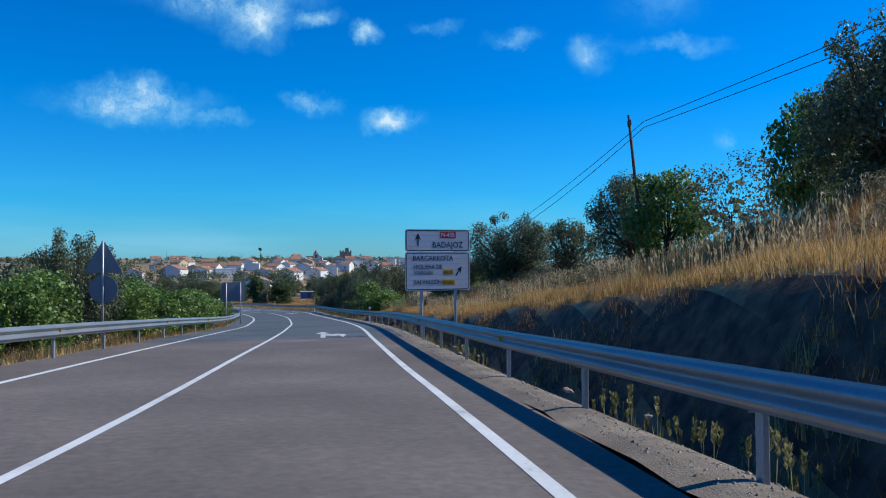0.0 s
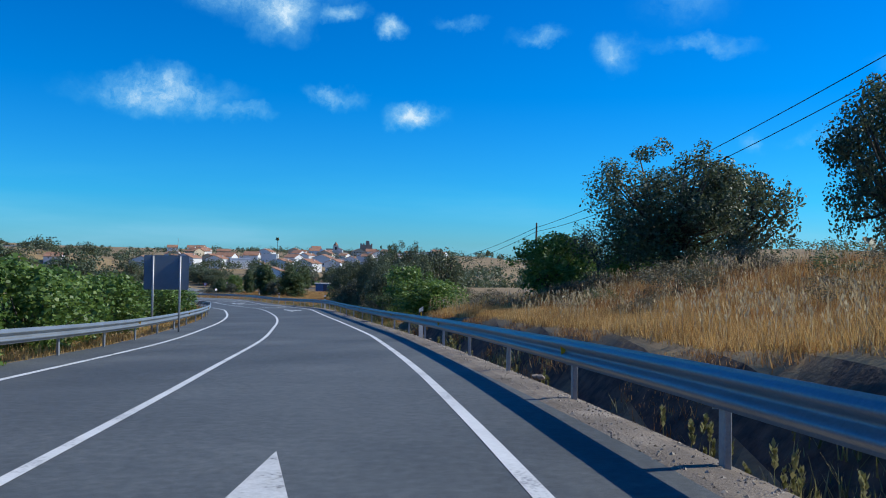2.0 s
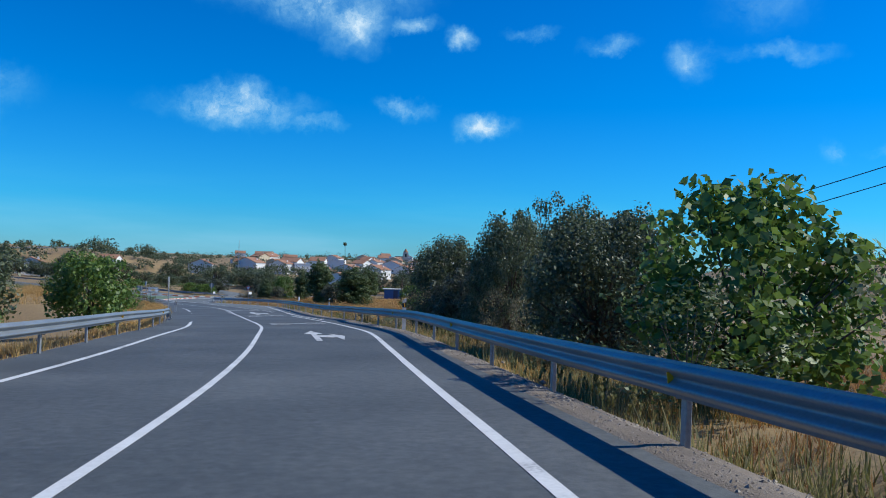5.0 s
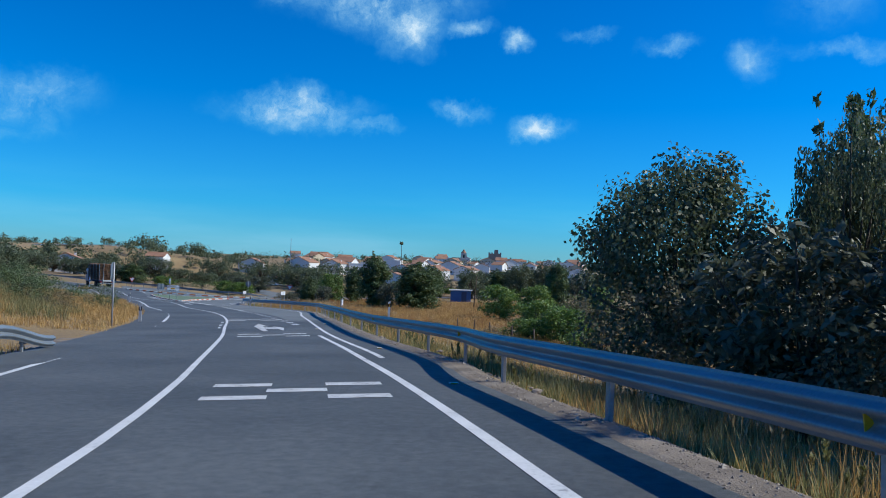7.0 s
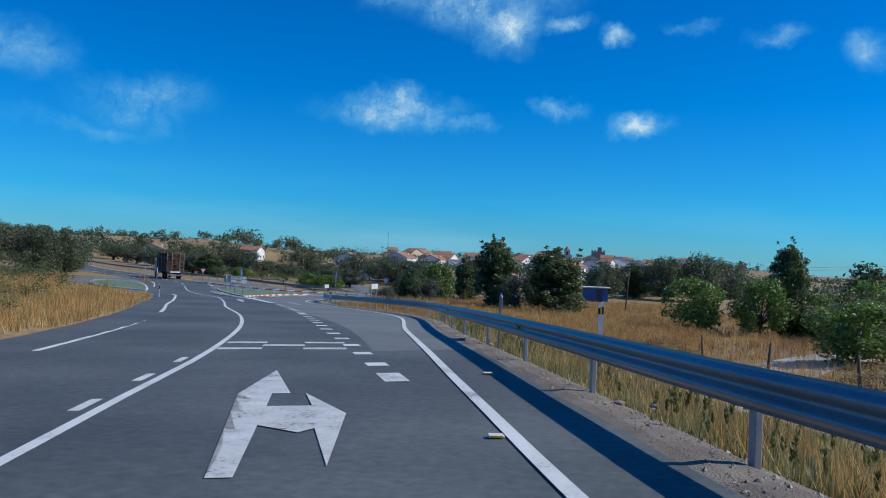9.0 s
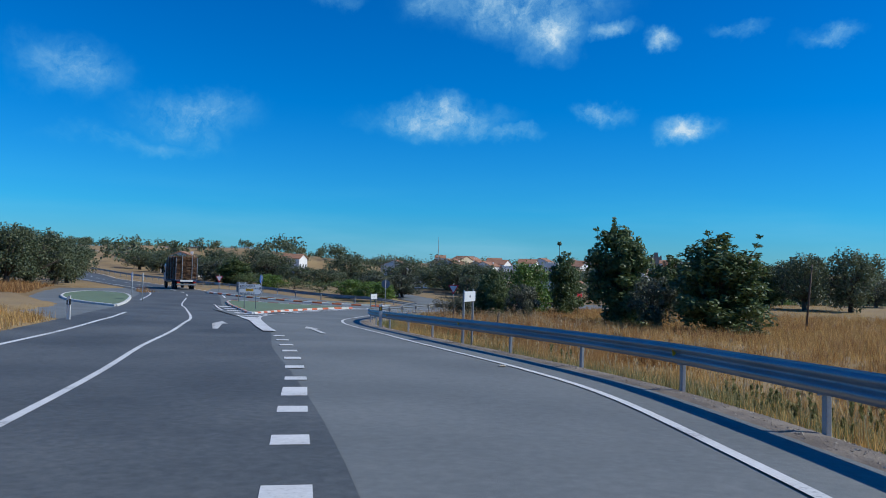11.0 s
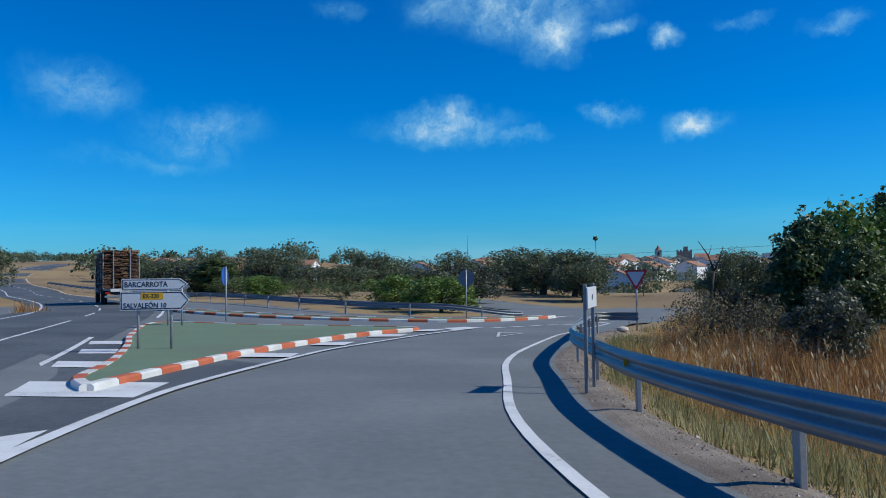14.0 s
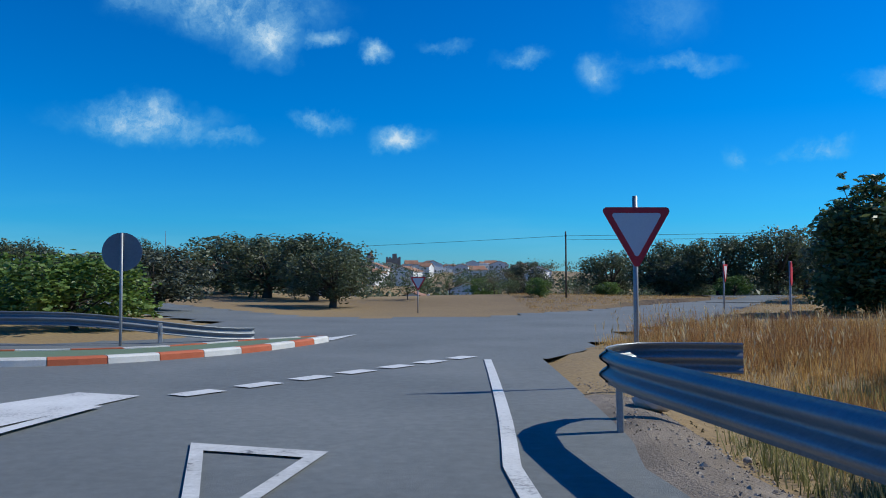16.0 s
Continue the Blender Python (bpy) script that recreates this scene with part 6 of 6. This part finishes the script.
for layer in range(26):
    z = 1.24 + layer * 0.108
    for y0 in np.arange(-4.3, 2.4, 0.85):
        for x0 in np.arange(-1.2, 1.15, 0.6):
            inner_slab = abs(x0 + 0.3) < 0.5 and -3.3 < y0 < 1.4 and layer < 23
            if inner_slab:
                continue
            jit = g_c.uniform(-0.09, 0.09, 3)
            a = g_c.uniform(-0.12, 0.12)
            L, Wd, T, bow = g_c.uniform(0.75, 0.98), g_c.uniform(0.5, 0.72), g_c.uniform(0.035, 0.07), g_c.uniform(0.02, 0.07)
            o = len(vs)
            for k in range(5):
                u = k / 4 - 0.5
                h = bow * (1 - 4 * u * u)
                for yy in (-L / 2, L / 2):
                    for zz in (0, T):
                        lx, ly = u * Wd, yy
                        vs.append((x0 + 0.3 + jit[0] + lx * math.cos(a) - ly * math.sin(a), y0 + 0.4 + jit[1] + lx * math.sin(a) + ly * math.cos(a), z + jit[2] * 0.25 + h + zz))
            for k in range(4):
                b_ = o + k * 4
                fs += [(b_ + 1, b_ + 3, b_ + 7, b_ + 5), (b_, b_ + 4, b_ + 6, b_ + 2), (b_, b_ + 1, b_ + 5, b_ + 4), (b_ + 2, b_ + 6, b_ + 7, b_ + 3)]
            fs += [(o, o + 2, o + 3, o + 1), (o + 16, o + 17, o + 19, o + 18)]
tagged(mesh_object("cork_bark", vs, fs, CORK, load), kind="stuff")
part("cork_core", box(1.7, 5.6, 2.75, (0, -0.95, 1.23), 0.05), CORK, load)


# ---- the town ----
def house(x, y, w, d, h, yaw, wall_mat, label, gable=True, z=None, windows=True):
    zz = gz(x, y) if z is None else z
    root = thing("house", label, "house", pose(x, y, zz, 0, 0, yaw), "houses of the town")
    part("wall", box(w, d, h + 1.5, (0, 0, -1.5)), wall_mat, root)
    e = 0.35
    rise = w * 0.2 if gable else 0.25
    bm = bmesh.new()
    if gable:
        c = [(-w / 2 - e, h - 0.1), (0, h + rise), (w / 2 + e, h - 0.1), (w / 2 + e, h + 0.1), (0, h + rise + 0.22), (-w / 2 - e, h + 0.1)]
        a = [bm.verts.new((px, -d / 2 - e, pz)) for px, pz in c]
        b = [bm.verts.new((px, d / 2 + e, pz)) for px, pz in c]
        bm.faces.new(a)
        bm.faces.new(b[::-1])
        for k in range(6):
            bm.faces.new((a[k], b[k], b[(k + 1) % 6], a[(k + 1) % 6]))
        bmesh.ops.recalc_face_normals(bm, faces=bm.faces[:])
        roof = part("roof", bm, TILE, root)
        for sy in (-1, 1):
            g1 = bmesh.new()
            t = [g1.verts.new((px, sy * (d / 2 - 0.02), pz)) for px, pz in ((-w / 2, h), (w / 2, h), (0, h + rise))]
            u = [g1.verts.new((px, sy * (d / 2 - 0.3), pz)) for px, pz in ((-w / 2, h), (w / 2, h), (0, h + rise))]
            g1.faces.new(t)
            g1.faces.new(u[::-1])
            for k in range(3):
                g1.faces.new((t[k], t[(k + 1) % 3], u[(k + 1) % 3], u[k]))
            part("gable", g1, wall_mat, root)
        part("chimney", box(0.6, 0.6, 1.3, (w * 0.22, d * 0.2, h + rise * 0.4)), wall_mat, roof)
    else:
        part("roof", box(w + 0.3, d + 0.3, 0.5, (0, 0, h)), wall_mat, root)
    if windows:
        n = max(1, int(w / 3))
        for k in range(n):
            for f in range(max(1, int(h / 3))):
                part("window", box(0.95, 0.12, 1.2, (-w / 2 + w * (k + 0.5) / n, -d / 2 - 0.02, 0.9 + f * 2.9)), GLASS_DARK, root)
    return root


g_h = np.random.default_rng(5)
count = 0
for band in range(7):
    dist0 = 500 + band * 68
    for az in np.arange(1.5, 20.5, 1.75 - band * 0.12):
        az_ = az + g_h.uniform(-0.5, 0.5)
        dist = dist0 + g_h.uniform(-25, 25)
        if band > 3 and az_ > 12 and g_h.uniform() < 0.75:
            continue
        if g_h.uniform() < 0.18:
            continue
        x, y = -10 - dist * math.sin(radians(az_)), 30 + dist * math.cos(radians(az_))
        w, d, h = g_h.uniform(8, 15), g_h.uniform(8, 12), g_h.choice([3.4, 5.6, 6.0, 6.6])
        ochre = g_h.uniform() < 0.14
        house(x, y, w, d, h, g_h.uniform(-25, 25) + (90 if g_h.uniform() < 0.4 else 0), OCHRE if ochre else LIME,
              "ochre rendered town house with a tiled roof" if ochre else "whitewashed town house with a red tiled roof", g_h.uniform() < 0.8, None, count % 2 == 0)
        count += 1
for x, y, w, yaw in ((-169.4, 299.5, 9, 30), (-166, 306.4, 8, 20), (-167.6, 318.5, 12, 25), (-157.6, 386, 14, 5), (-205, 410, 9, 100), (-152, 408, 14, 15), (-96, 408, 13, 0), (-74, 392, 15, -8), (-60, 430, 13, 0), (-178, 450, 12, 10)):
    house(x, y, w, 8, 4.2, yaw, LIME, "whitewashed country house with a tiled roof at the hill's foot")

# church tower, nave and castle keep
cx, cy = -124, 766
cz = 11.6 - 30
church = thing("church", "pale stone church with a tall belfry above the town", "church", pose(cx, cy, cz, 0, 0, 10))
part("tower", box(6.5, 6.5, 20.5, (0, 0, 0)), PALE_STONE, church)
part("cornice", box(7.3, 7.3, 0.8, (0, 0, 20.5)), PALE_STONE, church)
bel = part("belfry", box(4.8, 4.8, 5.2, (0, 0, 21.3)), PALE_STONE, church)
# solid dark boxes stand in for the shade inside the belfry's openings
for a in (0, 90, 180, 270):
    bm = box(1.5, 0.3, 3.0, (0, 0, 22.2))
    bmesh.ops.transform(bm, verts=bm.verts[:], matrix=Matrix.Rotation(radians(a), 4, "Z") @ Matrix.Translation((0, -2.35, 0)))
    part("belfry_opening", bm, GLASS_DARK, bel)
bm = bmesh.new()
bmesh.ops.create_cone(bm, cap_ends=True, segments=8, radius1=2.5, radius2=0.2, depth=3.4, matrix=Matrix.Translation((0, 0, 28.1)))
part("spire", bm, TILE, church)
part("nave", box(26, 12, 12, (15, 2, 0)), PALE_STONE, church)
bm = bmesh.new()
c = [(-7, 12), (0, 16), (7, 12)]
a = [bm.verts.new((2, 2 + p, z)) for p, z in c]
b = [bm.verts.new((29, 2 + p, z)) for p, z in c]
bm.faces.new(a)
bm.faces.new(b[::-1])
for k in range(3):
    bm.faces.new((a[k], b[k], b[(k + 1) % 3], a[(k + 1) % 3]))
bmesh.ops.recalc_face_normals(bm, faces=bm.faces[:])
part("nave_roof", bm, TILE, church)
castle = thing("castle", "brown stone castle keep and long curtain wall on the hilltop", "castle", pose(-126, 1016, -7.6, 0, 0, 6))
part("keep", box(15, 13, 20, (0, 0, 0)), STONE, castle)
for x in np.arange(-6.6, 7, 3.3):
    for y in (-5.9, 5.9):
        part("merlon", box(1.7, 1.0, 1.6, (x, y, 20)), STONE, castle)
part("turret", box(4.5, 4.5, 5.0, (1.5, 2, 20)), STONE, castle)
part("curtain_wall", box(52, 2.5, 11.5, (-33, 4, 0)), STONE, castle)
part("curtain_wall", box(2.5, 30, 10, (-58, 18, 0)), STONE, castle)
part("inner_block", box(18, 10, 14.5, (-42, 10, 0)), STONE, castle)
mast = thing("radio_mast", "thin steel mast standing on the far hill", "mast", pose(-156, 443, gz(-156, 443)))
part("pole", tube([(0, 0, -1), (0, 0, 10), (0, 0, 7 - gz(-156, 443))], [0.22, 0.16, 0.08], 6), STEEL_OLD, mast)
palm = thing("palm_tree", "lone tall palm with a small round crown", "tree", pose(-133, 571, gz(-133, 571)))
pt = 9.2 - gz(-133, 571)
part("trunk", tube([(0, 0, -1), (0.2, 0, pt * 0.5), (0, 0, pt)], [0.25, 0.17, 0.14], 7), BARK, palm)
ob = new("crown", leaf_mesh("crown", [(0, 0, pt + 0.4)], [0.9], 44, 0.6, LEAF_OAK, aspect=3, seed=3))
ob.parent = palm


# ---- poles and wires ----
def wooden_pole(x, y, top, lean=(0, 0), label="weathered wooden telephone pole"):
    z = gz(x, y)
    root = thing("telephone_pole", label, "pole", pose(x, y, z, lean[0], lean[1]), "telephone poles")
    h = top - z
    part("shaft", tube([(0, 0, -0.8), (0, 0, h * 0.5), (0, 0, h)], [0.085, 0.07, 0.055], 10), WOOD, root, smooth=True)
    arm = part("bracket", box(0.06, 0.5, 0.08, (0, 0, h - 0.45), 0.01), WOOD, root)
    for y_ in (-0.2, 0.2):
        part("insulator", tube([(0, y_, h - 0.37), (0, y_, h - 0.28), (0, y_, h - 0.22)], [0.03, 0.04, 0.02], 8), GLASS_DARK, arm)
    return root


POLES = [(30, -42, 13.5), (8.3, 32.27, 7.22), (0.84, 76.36, 1.97), (-10.7, 120.15, -0.95)]
for x, y, top in POLES[1:3]:
    wooden_pole(x, y, top, (0, -5.5) if y < 40 else (0, 0))
wooden_pole(-33.54, 202.21, -4.78, (0, 4), "leaning wooden telephone pole in the meadow")
wooden_pole(-55.84, 252.74, -4.74)


def wire(a, b, sag, label="thin black overhead telephone cable"):
    pts = []
    for k in range(25):
        t = k / 24
        p = Vector(a).lerp(Vector(b), t)
        pts.append((p.x, p.y, p.z - 4 * sag * t * (1 - t)))
    ob_ = part("overhead_cable", tube(pts, 0.014, 5), BLACK)
    return tagged(ob_, label, "cable", "overhead cables")


for (a, b) in zip(POLES, POLES[1:]):
    for dz in (0.3, 0.55):
        wire((a[0], a[1], a[2] - dz), (b[0], b[1], b[2] - dz), 0.5 + dz)
wire((-55.84, 252.74, -5.07), (21.85, 264.22, -1.67), 0.6)
wire((-55.84, 252.74, -5.37), (21.85, 264.22, -2.07), 0.7)
wire((-55.84, 252.74, -5.07), (-158.14, 332.27, -3.17), 0.9)

# ---- track, shed, small things ----
track = curve([(-8.81, 91.62), (-12.84, 100.54), (-16.62, 111.32), (-20.7, 120.91), (-24.3, 130.58), (-25.6, 137.5), (-24.0, 145.0), (-19.0, 153.0), (-10.0, 160.0)], 1.5)
ta, tb = side(track, -1.6), side(track, 1.6)
grid = np.stack([ta + (tb - ta) * j / 4 for j in range(5)], 1).reshape(-1, 2)
tz = ground_z(grid[:, 0], grid[:, 1]) + 0.05
SAND = material("track_sand", [(0.3, (0.3, 0.27, 0.22)), (0.6, (0.46, 0.42, 0.35))], 3, 0.95, 0.6, fine_scale=25)
tagged(mesh_object("farm_track", np.column_stack([grid, tz]), [(i * 5 + j, i * 5 + j + 1, i * 5 + j + 6, i * 5 + j + 5) for i in range(len(track) - 1) for j in range(4)], SAND), "pale sandy farm track beside dry grass", "track", "", "structure")
far_road = curve([(-42.14, 252.23), (-38.14, 264.24), (-36.64, 282.24), (-41.14, 302.24), (-55.14, 327.24), (-80.14, 352.25)], 2.0)
fa, fb = side(far_road, -3.2), side(far_road, 3.2)
grid = np.stack([fa + (fb - fa) * j / 4 for j in range(5)], 1).reshape(-1, 2)
tz = ground_z(grid[:, 0], grid[:, 1]) + 0.14
tagged(mesh_object("far_road", np.column_stack([grid, tz]), [(i * 5 + j, i * 5 + j + 1, i * 5 + j + 6, i * 5 + j + 5) for i in range(len(far_road) - 1) for j in range(4)], ASPHALT_SIDE), "grey country road winding away", "road", "", "structure")

BLUE_TIN = material("blue_sheet_metal", two((0.02, 0.08, 0.22), (0.04, 0.13, 0.32)), 3, 0.5, 0.2)
shed = thing("shed", "blue sheet-metal shed with a pale flat roof", "shed", pose(-40.04, 230.73, gz(-40.04, 230.73), 0, 0, 10))
part("wall", box(3.6, 2.6, 2.2, (0, 0, -0.2), 0.02), BLUE_TIN, shed)
part("roof", box(4.2, 3.2, 0.14, (0, 0, 2.0), 0.02), WHITE_PAINT, shed)
part("door", box(0.9, 0.05, 1.8, (0.6, -1.32, 0), 0.01), CHASSIS, shed)
hut = thing("hut", "small whitewashed hut half hidden under the trees", "hut", pose(-7.09, 105.56, gz(-7.09, 105.56), 0, 0, 15))
part("wall", box(3.2, 3.0, 2.3, (0, 0, -0.3), 0.03), LIME, hut)
part("roof", box(3.6, 3.4, 0.16, (0, 0, 2.0), 0.03), TILE, hut)
part("door", box(0.9, 0.06, 1.7, (-0.5, -1.52, 0), 0.01), WOOD, hut)

snag = thing("dead_tree", "bare dead tree with forked branches above the shrubs", "tree", pose(-58.85, 198.06, gz(-58.85, 198.06)))
bm = tube([(0, 0, -0.4), (0.05, 0, 1.6), (0.15, 0.05, 2.4)], [0.07, 0.05, 0.04], 7)
tube([(0.15, 0.05, 2.4), (0, 0.05, 2.9), (-0.32, 0.05, 3.4)], [0.035, 0.025, 0.01], 6, bm)
tube([(0.15, 0.05, 2.4), (0.33, 0.1, 2.75), (0.45, 0.1, 3.2)], [0.032, 0.022, 0.01], 6, bm)
tube([(0.0, 0.05, 2.9), (0.1, 0.1, 3.25)], [0.015, 0.006], 5, bm)
part("trunk", bm, BARK, snag, smooth=True)

FENCE = [(-19.94, 127.65), (-21.46, 131.79), (-23.07, 136.34), (-24.74, 140.89), (-26.49, 145.44), (-48.08, 171.16), (-50.45, 175), (-53.25, 179.82), (-55.47, 184.45)]
for k, (x, y) in enumerate(FENCE):
    fp = thing("fence_post", "leaning weathered wooden fence post in dry grass", "fence post", pose(x, y, gz(x, y), (k * 37) % 13 - 6, (k * 53) % 15 - 7), "fence posts")
    part("stake", tube([(0, 0, -0.3), (0, 0, 0.6), (0.02, 0, 1.15)], [0.05, 0.045, 0.035], 7), WOOD, fp, smooth=True)
g_s = np.random.default_rng(66)
for k in range(70):
    base = RIGHT_LINE[g_s.integers(20, len(RIGHT_LINE) - 4)]
    x, y = base[0] + g_s.uniform(1.5, 2), base[1] + g_s.uniform(0, 0.6)
    if JUNCTION(np.array([x]), np.array([y]))[0] or y > 204:
        continue
    bm = bmesh.new()
    bmesh.ops.create_icosphere(bm, subdivisions=1, radius=1)
    s_ = g_s.uniform(0.03, 0.09)
    for v in bm.verts:
        v.co *= s_ * g_s.uniform(0.75, 1.2)
        v.co.z *= 0.6
    st = part("stone", bm, STONE)
    st.location = (x, y, float(road_z(x, y)) - 0.01)
    tagged(st, "small rough stone lying on the gravel shoulder", "stone", "loose stones")
# pebbles of the shoulder
g_p = np.random.default_rng(91)
pb = along(RIGHT_LINE, 22000, 1.1, 1.95, -2, 205, 92)
oct_v = np.array([(1, 0, 0), (0, 1, 0), (-1, 0, 0), (0, -1, 0), (0, 0, 0.7), (0, 0, -0.7)])
oct_f = np.array([(0, 1, 4), (1, 2, 4), (2, 3, 4), (3, 0, 4)])
rr_ = g_p.uniform(0.006, 0.02, len(pb)) * np.where(g_p.uniform(size=len(pb)) < 0.08, 1.9, 1.0)
rot_ = g_p.uniform(0, 6.28, len(pb))
vv = oct_v[oct_f].reshape(1, 12, 3) * rr_[:, None, None] * g_p.uniform(0.6, 1.3, (len(pb), 1, 3))
vx = vv[..., 0] * np.cos(rot_)[:, None] - vv[..., 1] * np.sin(rot_)[:, None]
vy = vv[..., 0] * np.sin(rot_)[:, None] + vv[..., 1] * np.cos(rot_)[:, None]
dr_, _ = nearest(R_COARSE, pb[:, 0], pb[:, 1])
lv_ = np.interp(dr_, (0.95, 1.21, 1.475, 1.74, 2.0), (-0.025, 0.012, 0.008, -0.06, -0.3))
pz = road_z(pb[:, 0], pb[:, 1]) + lv_
vv = np.stack([vx + pb[:, :1], vy + pb[:, 1:], vv[..., 2] + pz[:, None]], 2).reshape(-1, 3)
tagged(new("shoulder_pebbles", quick_mesh("shoulder_pebbles", vv, 3, PEBBLE)), "loose pale pebbles strewn on the gravel shoulder", "gravel", "", "stuff")
rock = bmesh.new()
bmesh.ops.create_icosphere(rock, subdivisions=2, radius=0.24)
for v in rock.verts:
    v.co.z *= 0.5
    v.co *= 1 + 0.16 * noise.noise(v.co * 7)
ob = part("boulder", rock, PALE_STONE)
ob.location = (-62.25, 201.97, float(road_z(-62.25, 201.97)) + 0.06)
tagged(ob, "pale flat boulder at the rail's foot", "stone")
for x, y in ((-23.02, 111.03), (-16.57, 95.73), (-29.83, 126.48), (-42.51, 153.19), (-28.61, 121.9), (-19.62, 102.64)):
    st = thing("road_stud", "small yellow and white road stud on the shoulder", "road stud", pose(x, y, float(road_z(x, y)) + 0.004, 0, 0, 20), "road studs")
    part("body", box(0.14, 0.1, 0.022, (0, 0, 0), 0.006), WHITE_PAINT, st)
    part("reflector", box(0.1, 0.02, 0.014, (0, -0.048, 0.006)), YELLOW, st)
